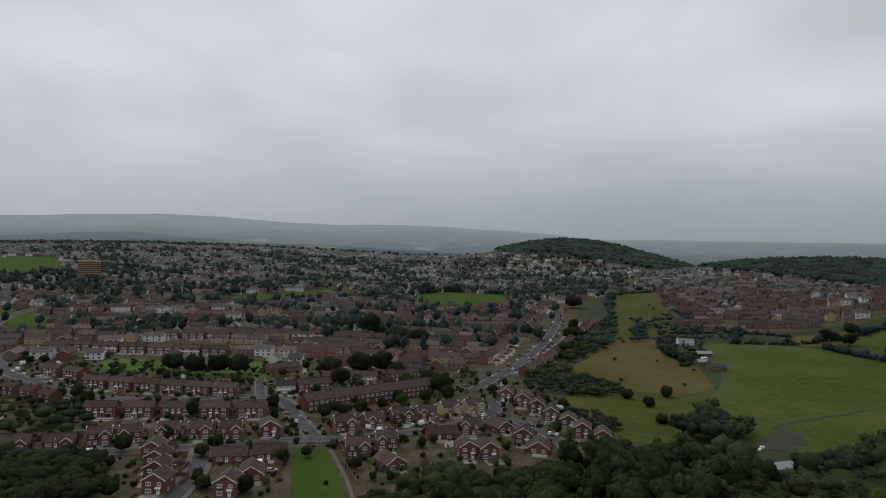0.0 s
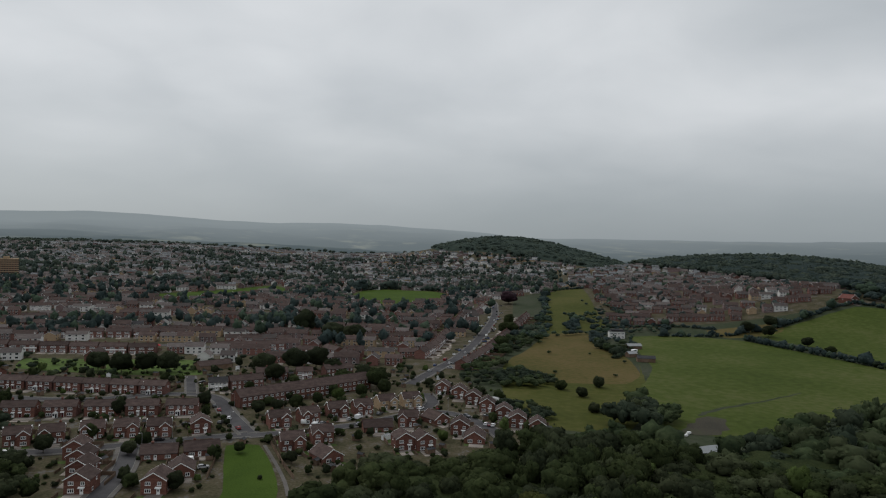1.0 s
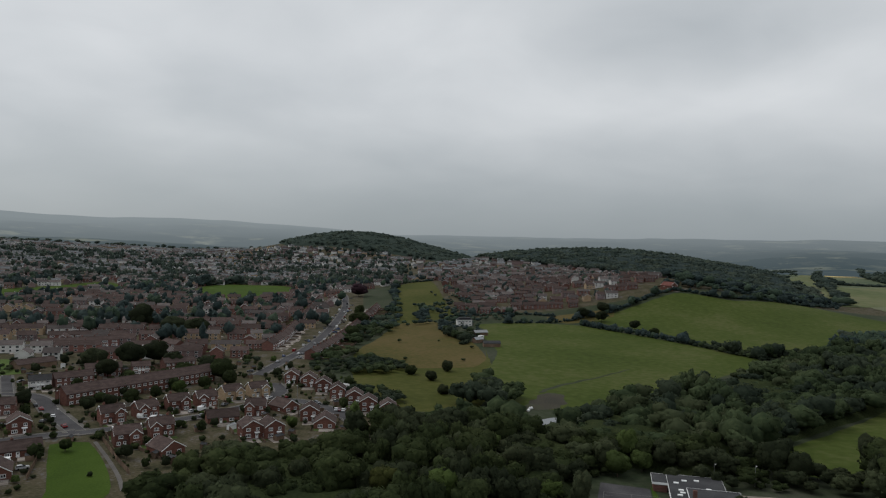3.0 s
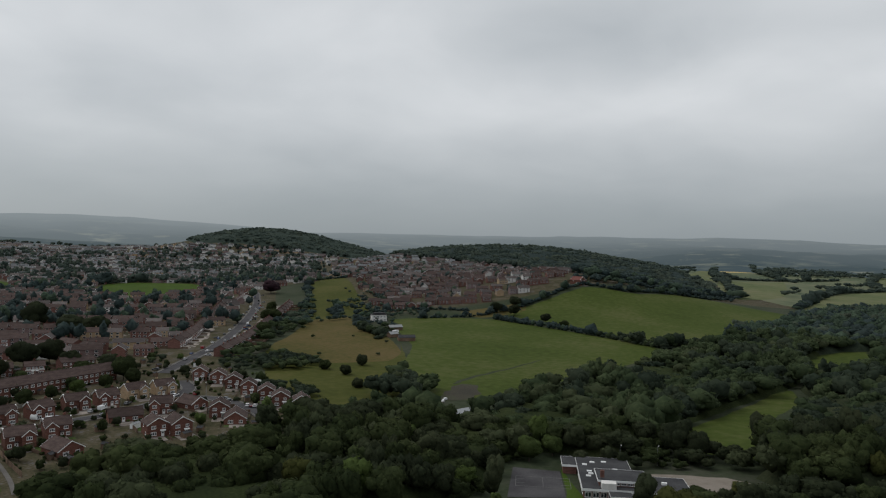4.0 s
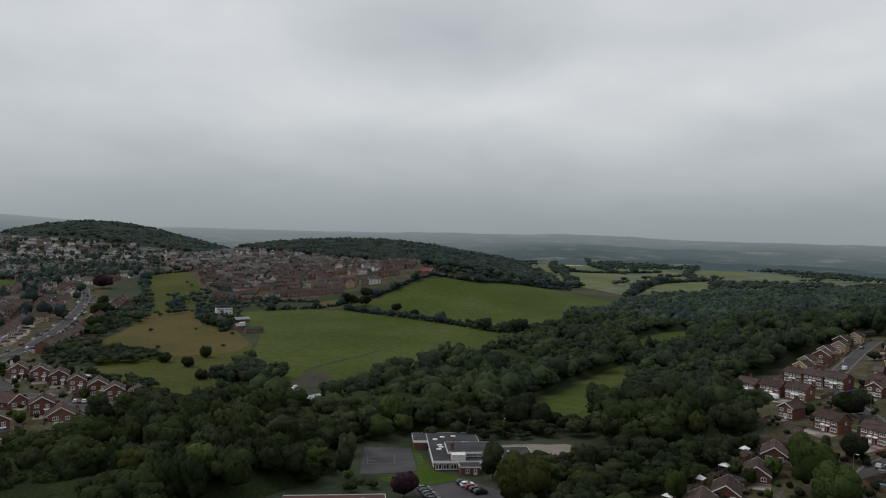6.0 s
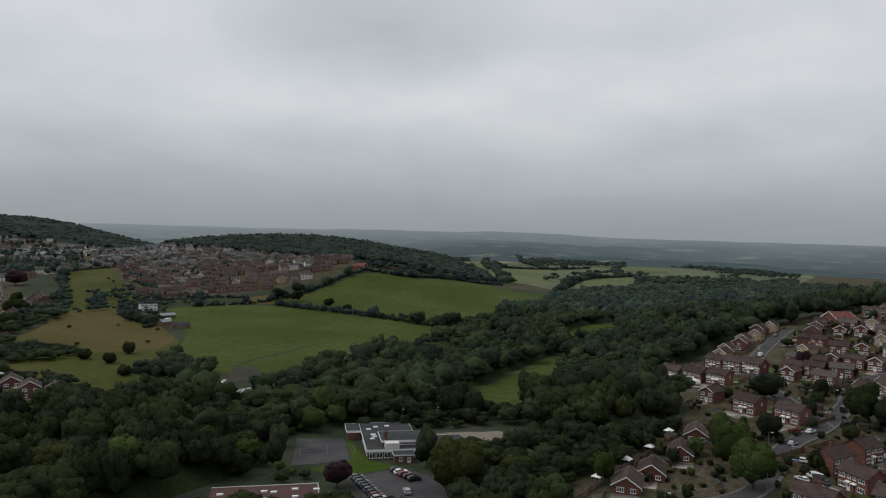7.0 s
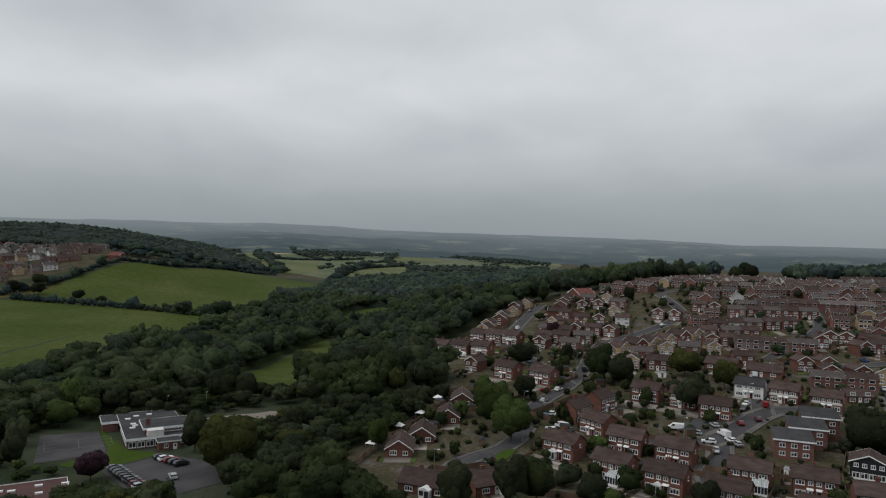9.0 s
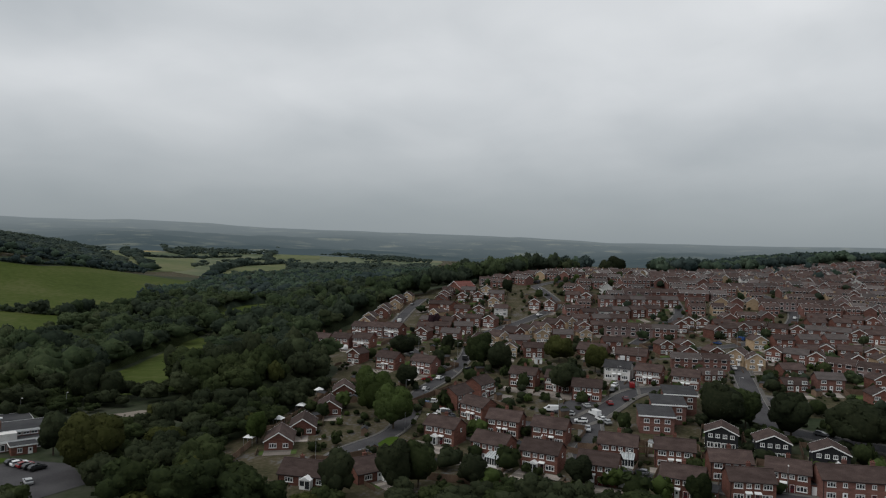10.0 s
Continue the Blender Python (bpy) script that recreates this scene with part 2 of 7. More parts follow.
LEAF_BACK_LIGHT = material("leaves_light_back_haze", [(0.0618, 0.0797, 0.0587), (0.0842, 0.1056, 0.0775), (0.1090, 0.1292, 0.0977)], 0.03, 0.5, bump=0.25, per_object=0, per_island=0.16, spec=0.03, through_leaf=0.48)
LEAF_FAR = material("leaves_green_far_haze", [(0.0631, 0.0824, 0.0651), (0.0795, 0.1017, 0.0808), (0.1019, 0.1263, 0.0966)], 0.02, 0.3, bump=0.25, per_object=0, per_island=0.1, spec=0.03, through_leaf=0.48)
LEAF_FAR_DARK = material("leaves_dark_far_haze", [(0.0434, 0.0619, 0.0527), (0.0571, 0.0789, 0.0674), (0.0737, 0.0979, 0.0801)], 0.02, 0.3, bump=0.25, per_object=0, per_island=0.1, spec=0.03, through_leaf=0.48)
# brick paled to carry haze in its colour, commoner with distance
BRICK_PALE = material("pale_brick_haze", [(0.1272, 0.0885, 0.0856), (0.1721, 0.1230, 0.1199), (0.2096, 0.1615, 0.1584)], 0.5, 8, per_island=0.3)
LEAF_COPPER = material("leaves_copper", [(0.0195, 0.0105, 0.0150), (0.0315, 0.0165, 0.0210)], 0.2, 1.1, bump=0.3, per_island=0.3, spec=0.05)
FENCE = material("fence_timber", [(0.0862, 0.0572, 0.0396), (0.1380, 0.0935, 0.0660), (0.1840, 0.1320, 0.0990)], 0.3, 8, per_object=0.3)
METAL = material("galvanised_steel", [(0.22, 0.23, 0.235), (0.3, 0.31, 0.315)], 0.5, 8, rough=0.5, metal=0.6)
TYRE = material("rubber", [(0.012, 0.012, 0.013), (0.02, 0.02, 0.02)], 2, 20)
TARP = material("blue_sheet", [(0.02, 0.09, 0.28), (0.03, 0.13, 0.36)], 0.4, 4, rough=0.5)
CANVAS_RED = material("red_canvas", [(0.42, 0.02, 0.025), (0.55, 0.03, 0.035)], 0.4, 4)
CAR_PAINT = {}
for tone, c in dict(white=(0.7, 0.71, 0.72), silver=(0.36, 0.37, 0.38), black=(0.016, 0.017, 0.019), grey=(0.085, 0.09, 0.1), red=(0.2, 0.014, 0.016), blue=(0.025, 0.06, 0.17), maroon=(0.1, 0.016, 0.02)).items():
    CAR_PAINT[tone] = material(tone + "_car_paint", [tuple(0.92 * v for v in c), c], 0.8, 4, rough=0.25, bump=0, spec=0.5)

# ---- terrain ----
# east, north, spread and height of the hills and hollows
HILLS = [
    (385, 2060, 210, 88.0),
    (720, 1380, 330, 33.3),
    (880, 1250, 220, 44.4),
    (520, 880, 230, -4.8),
    (540, 760, 110, 34.3),
    (680, 90, 170, 5.2),
    (490, 110, 100, 16.8),
    (380, 40, 70, -7.0),
    (900, -150, 300, 50.2),
    (330, 100, 90, 5.5),
    (250, 20, 100, -0.7),
    (-500, 900, 450, 5.8),
    (0, 1500, 500, -21.5),
    (-900, 2200, 900, 65.4),
    (400, 950, 200, 11.9),
    (-160, 560, 180, -4.7),
    (2200, 2000, 700, 25.1),
    (200, 590, 120, 0.6),
    (700, 2200, 500, -0.9),
    (420, -60, 120, 7.0),
    (1200, 1000, 350, -3.6),
    (320, 280, 120, -6.8),
    (-400, 3000, 800, 10.9),
    (112, 182, 85, -1.9),
    (200, -5, 50, -1.5),
    (880, 60, 110, -16.0),
    (560, 1380, 140, 15.0),
    (1000, 1200, 150, -13.0),
    (440, 980, 130, 9.0),
]


def height(x, y):
    x, y = np.asarray(x, float), np.asarray(y, float)
    z = 0 * x
    for cx, cy, spread, top in HILLS:
        z = z + top * np.exp(-((x - cx) ** 2 + (y - cy) ** 2) / (2 * spread ** 2))
    return z


def level(x, y):
    return float(height(x, y))


def mesh_from(name, verts, faces, mats=(), index=None, smooth=False):
    me = bpy.data.meshes.new(name)
    me.from_pydata([tuple(v) for v in verts], [], [tuple(f) for f in faces])
    for m in mats:
        me.materials.append(m)
    if index is not None:
        me.polygons.foreach_set("material_index", np.asarray(index, dtype=np.int32))
    if smooth:
        me.polygons.foreach_set("use_smooth", np.ones(len(me.polygons), dtype=bool))
    me.update()
    return me


def quads(nx, ny):
    """Faces of a grid of nx by ny points, counted along x first."""
    i, j = np.meshgrid(np.arange(nx - 1), np.arange(ny - 1))
    a = (j * nx + i).ravel()
    return np.stack([a, a + 1, a + nx + 1, a + nx], 1)


def sheet(name, xs, ys, mat):
    gx, gy = np.meshgrid(xs, ys)
    v = np.stack([gx.ravel(), gy.ravel(), height(gx, gy).ravel()], 1)
    return new(name, mesh_from(name, v.tolist(), quads(len(xs), len(ys)).tolist(), [mat], smooth=True))


xs = np.r_[np.arange(-4900, -500, 110), np.arange(-500, 904, 8), np.arange(960, 4901, 80)]
ys = np.r_[np.arange(-3000, -200, 140), np.arange(-200, 904, 8), np.arange(930, 2500, 30), np.arange(2520, 4901, 90)]
ground = tagged(sheet("ground", xs, ys, GROUND), "rough grass, gardens and bare earth of a shallow valley", "ground", kind="structure")


# far hills beyond the town, ring upon ring up to the skyline
def backdrop():
    az = np.radians(np.arange(-180, 180.1, 0.8))
    ra = np.r_[np.arange(2350, 4851, 50)]
    a, r = np.meshgrid(az, ra)
    top = np.interp(np.degrees(a), [-180, -60, -32, -22, -12, 0, 5, 12, 22, 45, 70, 90, 120, 180], [150, 170, 205, 238, 207, 212, 196, 160, 150, 166, 130, 92, 130, 150])
    rise = np.clip((r - 2350) / 2400, 0, 1)
    wave = np.array([noise.fractal(Vector((math.sin(q) * s / 900, math.cos(q) * s / 900, 3.1)), 0.9, 2.1, 5) for q, s in zip(a.ravel(), r.ravel())]).reshape(a.shape)
    x, y = np.sin(a) * r, np.cos(a) * r
    low_ = height(x, y) + 1.5
    z = low_ + (top - low_) * rise ** 1.35 + 40 * wave * np.clip(rise * 3, 0, 1) * (1.45 - rise)
    z[0] -= 12
    z[-1] = -200
    v = np.stack([x.ravel(), y.ravel(), z.ravel()], 1)
    return mesh_from("backdrop", v.tolist(), quads(len(az), len(ra)).tolist(), smooth=True)


def haze_material():
    m = bpy.data.materials.new("painted_mist")
    m.use_nodes = True
    t = m.node_tree
    t.nodes.clear()
    geo = t.nodes.new("ShaderNodeNewGeometry")
    size = t.nodes.new("ShaderNodeMapping")
    size.inputs["Scale"].default_value = (0.0022, 0.0022, 0.006)
    t.links.new(geo.outputs["Position"], size.inputs[0])
    n = t.nodes.new("ShaderNodeTexNoise")
    n.inputs["Scale"].default_value, n.inputs["Detail"].default_value, n.inputs["Roughness"].default_value = 2.6, 7, 0.66
    t.links.new(size.outputs[0], n.inputs["Vector"])
    cells = t.nodes.new("ShaderNodeTexVoronoi")
    cells.inputs["Scale"].default_value = 3.4
    t.links.new(size.outputs[0], cells.inputs["Vector"])
    tone = t.nodes.new("ShaderNodeSeparateColor")
    t.links.new(cells.outputs["Color"], tone.inputs[0])
    fields = t.nodes.new("ShaderNodeValToRGB")
    fields.color_ramp.elements.new(0.6)
    for e, p, c in zip(fields.color_ramp.elements, (0.2, 0.6, 0.95), ((0.07, 0.088, 0.09), (0.098, 0.118, 0.108), (0.17, 0.182, 0.148))):
        e.position, e.color = p, (*c, 1)
    t.links.new(tone.outputs[0], fields.inputs[0])
    cover = t.nodes.new("ShaderNodeMapRange")
    cover.inputs["From Min"].default_value, cover.inputs["From Max"].default_value = 0.52, 0.66
    t.links.new(n.outputs[0], cover.inputs["Value"])
    r = t.nodes.new("ShaderNodeMix")
    r.data_type = "RGBA"
    r.inputs["A"].default_value = (0.042, 0.063, 0.072, 1)
    t.links.new(cover.outputs[0], r.inputs["Factor"])
    t.links.new(fields.outputs[0], r.inputs["B"])
    # mist painted into the emission: paler with distance from the town, sooner westward
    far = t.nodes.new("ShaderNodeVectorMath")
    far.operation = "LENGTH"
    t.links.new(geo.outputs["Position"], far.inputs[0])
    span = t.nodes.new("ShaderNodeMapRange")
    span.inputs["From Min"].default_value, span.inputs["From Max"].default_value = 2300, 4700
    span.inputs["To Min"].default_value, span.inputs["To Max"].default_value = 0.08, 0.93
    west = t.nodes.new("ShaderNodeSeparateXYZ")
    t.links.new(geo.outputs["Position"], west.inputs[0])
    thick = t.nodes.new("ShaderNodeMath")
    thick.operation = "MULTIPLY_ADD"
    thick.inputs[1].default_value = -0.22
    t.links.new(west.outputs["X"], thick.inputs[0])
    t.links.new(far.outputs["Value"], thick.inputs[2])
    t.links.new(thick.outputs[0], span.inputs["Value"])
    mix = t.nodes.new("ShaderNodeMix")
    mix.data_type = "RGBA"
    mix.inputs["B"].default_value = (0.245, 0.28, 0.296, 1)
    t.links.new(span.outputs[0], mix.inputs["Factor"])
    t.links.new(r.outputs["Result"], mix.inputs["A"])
    # the hills glow in this painted colour instead of taking light
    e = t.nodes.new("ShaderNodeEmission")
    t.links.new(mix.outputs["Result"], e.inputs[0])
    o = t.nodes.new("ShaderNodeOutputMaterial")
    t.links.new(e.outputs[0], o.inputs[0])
    return m


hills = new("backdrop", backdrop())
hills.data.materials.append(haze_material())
tagged(hills, "misty wooded hills and pale fields along the skyline", "hills", kind="structure")


# ---- draped ground pieces ----
def inside(poly, x, y):
    hit = np.zeros(np.shape(x), bool)
    for (x0, y0), (x1, y1) in zip(poly, poly[1:] + poly[:1]):
        with np.errstate(divide="ignore", invalid="ignore"):
            hit ^= ((y0 > y) != (y1 > y)) & (x < (x1 - x0) * (y - y0) / (y1 - y0 + 1e-9) + x0)
    return hit


def softened(poly, step=6.0, wobble=1.5):
    """The polygon's edge in short steps, rounded and a little uneven."""
    out = []
    n = len(poly)
    for k in range(n):
        p0, p1, p2, p3 = (np.array(poly[(k + i - 1) % n], float) for i in range(4))
        cnt = max(2, int(np.hypot(*(p2 - p1)) / step))
        for i in range(cnt):
            s = i / cnt
            c = 0.5 * (2 * p1 + (p2 - p0) * s + (2 * p0 - 5 * p1 + 4 * p2 - p3) * s * s + (3 * p1 - p0 - 3 * p2 + p3) * s ** 3)
            q = (1 - s) * p1 + s * p2
            c = 0.5 * c + 0.5 * q
            out.append((c[0] + wobble * noise.noise(Vector((c[0] / 9, c[1] / 9, 1))), c[1] + wobble * noise.noise(Vector((c[0] / 9, c[1] / 9, 7)))))
    return out


from mathutils.geometry import delaunay_2d_cdt


PATCHES = []


def patch(name, poly, mat, lift=0.1, step=8.0, label="", category="field", wobble=1.5, straight=False):
    edge = [tuple(p) for p in poly] if straight else softened(poly, step, wobble)
    if straight:
        edge = [tuple(np.add(np.multiply(a, 1 - s), np.multiply(b, s))) for a, b in zip(poly, poly[1:] + poly[:1]) for s in np.arange(0, 1, min(1, step / max(1e-3, math.dist(a, b))))]
    PATCHES.append(edge)
    ex, ey = np.array(edge).T
    gx, gy = np.meshgrid(np.arange(ex.min(), ex.max(), step), np.arange(ey.min(), ey.max(), step))
    ok = inside(edge, gx, gy)
    pts = [Vector(p) for p in edge] + [Vector((a, b)) for a, b in zip(gx[ok], gy[ok])]
    got = delaunay_2d_cdt(pts, [], [list(range(len(edge)))], 1, 1e-4)
    v = [(p.x, p.y, level(p.x, p.y) + lift) for p in got[0]]
    me = mesh_from(name, v, got[2], [mat], smooth=True)
    ob = new(name, me)
    return tagged(ob, label, category, kind="structure")


def smooth_line(pts, step=4.0):
    out = []
    for k in range(len(pts) - 1):
        p0, p1, p2, p3 = (np.array(pts[min(max(k + i - 1, 0), len(pts) - 1)], float) for i in range(4))
        cnt = max(2, int(np.hypot(*(p2 - p1)) / step))
        for i in range(cnt):
            s = i / cnt
            out.append(0.5 * (2 * p1 + (p2 - p0) * s + (2 * p0 - 5 * p1 + 4 * p2 - p3) * s * s + (3 * p1 - p0 - 3 * p2 + p3) * s ** 3))
    out.append(np.array(pts[-1], float))
    return np.array(out)


ROAD_LINES = []


def strip(name, line, offs, mat, parent=None):
    """A ribbon along a line; offs are pairs of sideways distance and height."""
    d = np.gradient(line, axis=0)
    d /= np.hypot(d[:, 0], d[:, 1])[:, None] + 1e-9
    side = np.stack([d[:, 1], -d[:, 0]], 1)
    v = []
    for o, up_ in offs:
        p = line + side * o
        v.append(np.c_[p, height(p[:, 0], p[:, 1]) + up_])
    v = np.concatenate(v)
    f = quads(len(line), len(offs))[:, ::-1]
    ob = new(name, mesh_from(name, v.tolist(), f.tolist(), [mat]))
    ob.parent = parent
    return ob


def road(pts, width=6.5, footway=1.8, label="grey asphalt residential road with footways"):
    line = smooth_line(pts)
    ROAD_LINES.append((line, width / 2 + footway))
    w = width / 2
    ob = strip("road", line, [(-w, 0.14), (0, 0.2), (w, 0.14)], ASPHALT)
    tagged(ob, label, "road", kind="structure")
    if footway:
        for s in (-1, 1):
            k = [(s * (w + footway), 0.0), (s * (w + footway), 0.27), (s * (w + 0.18), 0.27)]
            tagged(strip("pavement", line, k if s < 0 else k[::-1], FOOTWAY), "grey tarmac footway beside the road", "pavement", kind="structure")
            k = [(s * (w + 0.18), 0.28), (s * w, 0.28), (s * w, 0.05)]
            tagged(strip("kerb", line, k if s < 0 else k[::-1], KERB), "pale concrete kerb", "kerb", kind="structure")
    return ob


# ---- roads and fields ----
road([(-88, 232), (-90, 260), (-97, 289)])
road([(-200, 262), (-167, 270), (-150, 276), (-119, 283), (-99, 291), (-72, 301), (-54, 308)])
road([(-54, 308), (-70, 344), (-85, 380), (-108, 388), (-150, 372), (-190, 376), (-225, 400), (-256, 421), (-285, 453), (-340, 520), (-400, 640), (-445, 785), (-645, 1127)])
road([(-99, 388), (-113, 440)], 5, 1.2)
road([(-54, 306), (-32, 313), (-15, 322), (-3, 329), (19, 350), (30, 372), (28, 395)], 6, 1.2)
road([(19, 350), (35, 350), (46, 337), (54, 317), (57, 300)], 6, 1.2)
road([(20, 420), (43, 477), (62, 525), (90, 617), (126, 761), (141, 842), (154, 950), (140, 1080)], 6.5, 1.5)
road([(-250, 545), (-160, 560), (-60, 545), (40, 560)], 6, 1.5)
road([(-330, 700), (-180, 690), (-50, 720), (100, 740)], 6, 1.5)
road([(143, 82), (166, 89), (187, 84), (206, 86), (234, 93), (263, 92), (296, 96), (327, 103), (345, 101), (378, 89), (416, 80), (447, 93), (469, 105)], 5.5, 0.9)
road([(206, 86), (214, 92)], 6, 0)
road([(263, 92), (281, 108), (310, 133), (337, 153), (400, 169), (442, 176)], 6.5, 1.2)
road([(215, 52), (214, 40), (226, 31), (240, 27), (258, 22), (267, 14), (272, -6), (262, -40)])
road([(258, 22), (290, 26), (335, 28)], 6, 1.2)
road([(226, 31), (208, 28), (188, 27), (181, 14), (178, -40)], 5.5, 1.2)
road([(320, -16), (290, -18), (257, -20), (236, -24), (222, -60)], 6.5, 1.5)
road([(345, 28), (380, 20), (420, 10), (480, 20)], 5, 0.8)
road([(335, 28), (350, -10), (390, -40), (460, -50), (540, -20)], 5, 0.8)
road([(469, 105), (500, 90), (540, 60), (560, 20)], 5, 0.8)

patch("meadow", [(-60, 291), (-47, 292), (-37, 262), (-32, 239), (-33, 228), (-49, 228), (-50, 238)], LAWN, label="bright mown green beside the houses", category="lawn", wobble=0.3)
strip_path = strip("path", smooth_line([(-45, 292), (-37, 268), (-31, 248), (-28, 234)]), [(-0.7, 0.2), (0.7, 0.2)], FOOTWAY)
tagged(strip_path, "pale footpath along the green", "path", kind="structure")
patch("lawn", [(-232, 489), (-189, 492), (-136, 499), (-119, 494), (-106, 447), (-135, 440), (-194, 447), (-222, 455)], GARDEN, 0.1, 5, "mown grass round a row of trees", "lawn", wobble=1.0)
patch("ditch", [(170, 353), (187, 367), (218, 384.5), (261, 410.5), (262, 412.5), (217, 386.5), (186, 369.5), (168, 355)], GRASS, 0.13, 4, label="dark boggy drain across the pasture", category="ditch", wobble=1.2)
patch("rough_grass", [(40, 100), (100, 84), (128, 62), (140, 100), (160, 122), (200, 126), (260, 140), (300, 176), (450, 198), (640, 180), (1000, 420), (820, 640), (700, 690), (540, 700), (400, 690), (300, 690), (232, 694), (300, 1060), (200, 1000), (146, 760), (110, 620), (70, 520), (52, 440), (78, 340), (92, 296), (60, 270), (0, 250), (-20, 205)], GRASS, 0.05, 8, label="rough green grass between woods and fields", category="grass")
patch("meadow", [(230, 628), (281, 634), (328, 605), (366, 512), (382, 425), (300, 375), (205, 325), (164, 312), (140, 332), (160, 412), (196, 486)], PASTURE, label="broad green grazing pasture")
patch("mud", [(144, 320), (152, 332), (172, 352), (180, 346), (170, 326), (158, 315)], MUD, 0.16, 3, wobble=3.5, label="trodden brown earth at the pasture's corner", category="mud")
patch("meadow", [(160, 646), (199, 658), (184, 565), (192, 530), (178, 461), (156, 428), (115, 430), (100, 464), (94, 503), (122, 560)], MEADOW, label="dry yellow-brown rough meadow")
patch("meadow", [(75, 414), (78, 450), (94, 500), (102, 464), (115, 430), (156, 428), (178, 461), (192, 500), (166, 420), (134, 344), (116, 318), (86, 322), (72, 378)], PADDOCK, 0.08, label="rough green grass below the dry meadow")
patch("meadow", [(256, 1045), (314, 1069), (262, 829), (228, 690), (160, 650), (205, 847)], PADDOCK, label="narrow green paddock between hedges")
patch("meadow", [(356, 628), (495, 690), (550, 655), (690, 675), (700, 555), (560, 480), (400, 432), (384, 545)], PASTURE, label="upper green pasture below the wood")
patch("meadow", [(320, 660), (398, 668), (381, 633), (322, 618)], MEADOW, label="small hedged paddock")
patch("meadow", [(194, 222), (240, 240), (342, 281), (314, 250), (254, 223), (214, 186), (204, 200)], PASTURE, label="small sloping green field among trees", wobble=2.5)
patch("meadow", [(-25, 1137), (17, 1181), (90, 1144), (108, 1049), (70, 925), (-20, 905), (-40, 1010)], LAWN, label="green school playing field", step=12)
patch("meadow", [(-285, 930), (-225, 1044), (-172, 1171), (-140, 1100), (-175, 960), (-250, 870)], LAWN, label="strip of open grass in the town", step=12)
patch("meadow", [(-775, 1200), (-900, 1440), (-803, 1460), (-640, 1175), (-640, 1030)], LAWN, label="green park on the far side of town", step=30)
patch("meadow", [(-390, 560), (-330, 575), (-360, 660), (-440, 700)], LAWN, label="green verge beside the curving road", step=10)
patch("crop", [(1934, 1900), (2115, 1890), (1790, 1600), (1670, 1610)], STUBBLE, 1.0, 40, label="ripe yellow crop on the far slope", category="crop")
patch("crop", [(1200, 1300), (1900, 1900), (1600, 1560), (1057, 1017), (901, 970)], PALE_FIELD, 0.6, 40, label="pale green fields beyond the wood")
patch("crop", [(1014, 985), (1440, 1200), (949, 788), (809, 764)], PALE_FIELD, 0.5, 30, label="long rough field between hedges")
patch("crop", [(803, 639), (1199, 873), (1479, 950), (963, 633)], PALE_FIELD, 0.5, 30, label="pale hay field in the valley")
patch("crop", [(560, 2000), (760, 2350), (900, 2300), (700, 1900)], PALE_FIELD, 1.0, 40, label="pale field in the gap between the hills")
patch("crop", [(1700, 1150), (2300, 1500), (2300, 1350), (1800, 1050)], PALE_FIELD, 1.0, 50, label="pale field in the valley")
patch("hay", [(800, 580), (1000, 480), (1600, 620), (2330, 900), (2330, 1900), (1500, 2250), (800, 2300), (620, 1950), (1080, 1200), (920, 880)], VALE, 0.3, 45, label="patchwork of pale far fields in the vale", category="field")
PATCHES.pop()
patch("glade", [(372, 286), (395, 318), (452, 352), (500, 352), (492, 312), (440, 296), (396, 268)], PASTURE, 0.2, 8, label="rough green glade among the valley woods", category="glade")
patch("playground", [(126, 214), (139, 204), (126, 181), (109, 188)], ASPHALT, 0.15, 5, "dark asphalt school court with white lines", "court", straight=True)
patch("car_park", [(115, 168), (134, 166), (136, 150), (126, 134), (106, 138)], ASPHALT, 0.15, 5, "dark asphalt school car park", "car park", straight=True)
patch("yard", [(163, 192), (187, 176), (190, 160), (170, 158), (160, 172)], GRAVEL, 0.14, 5, "pale gravel yard beside the school", "yard")
patch("lawn", [(139, 203), (141, 206), (131, 178), (134, 168), (116, 170), (112, 182), (126, 181)], LAWN, 0.12, 4, "strip of lawn beside the school", "lawn", wobble=0.3)
patch("yard", [(228, 48), (244, 40), (246, 26), (226, 30)], ASPHALT, 0.12, 4, "asphalt parking court among the houses", "yard", straight=True)
patch("lawn", [(186, 80), (176, 79), (170, 83), (184, 83)], LAWN, 0.3, 3, "mown grass island by the road", "lawn", wobble=0.2)
patch("pond", [(140, 296), (152, 301), (150, 291), (139, 288)], WATER, 0.2, 3, "small pale pond among trees", "water", wobble=0.4)
patch("lawn", [(216, -6), (244, -2), (250, -40), (214, -48)], GRASS, 0.12, 5, "worn grass bank below the trees", "lawn")


# ---- parts ----
def box(bm, x0, x1, y0, y1, z0, z1, slot=0):
    vs = [bm.verts.new((x, y, z)) for z in (z0, z1) for x, y in ((x0, y0), (x1, y0), (x1, y1), (x0, y1))]
    for f in ((3, 2, 1, 0), (4, 5, 6, 7), (0, 1, 5, 4), (1, 2, 6, 5), (2, 3, 7, 6), (3, 0, 4, 7)):
        bm.faces.new([vs[i] for i in f]).material_index = slot


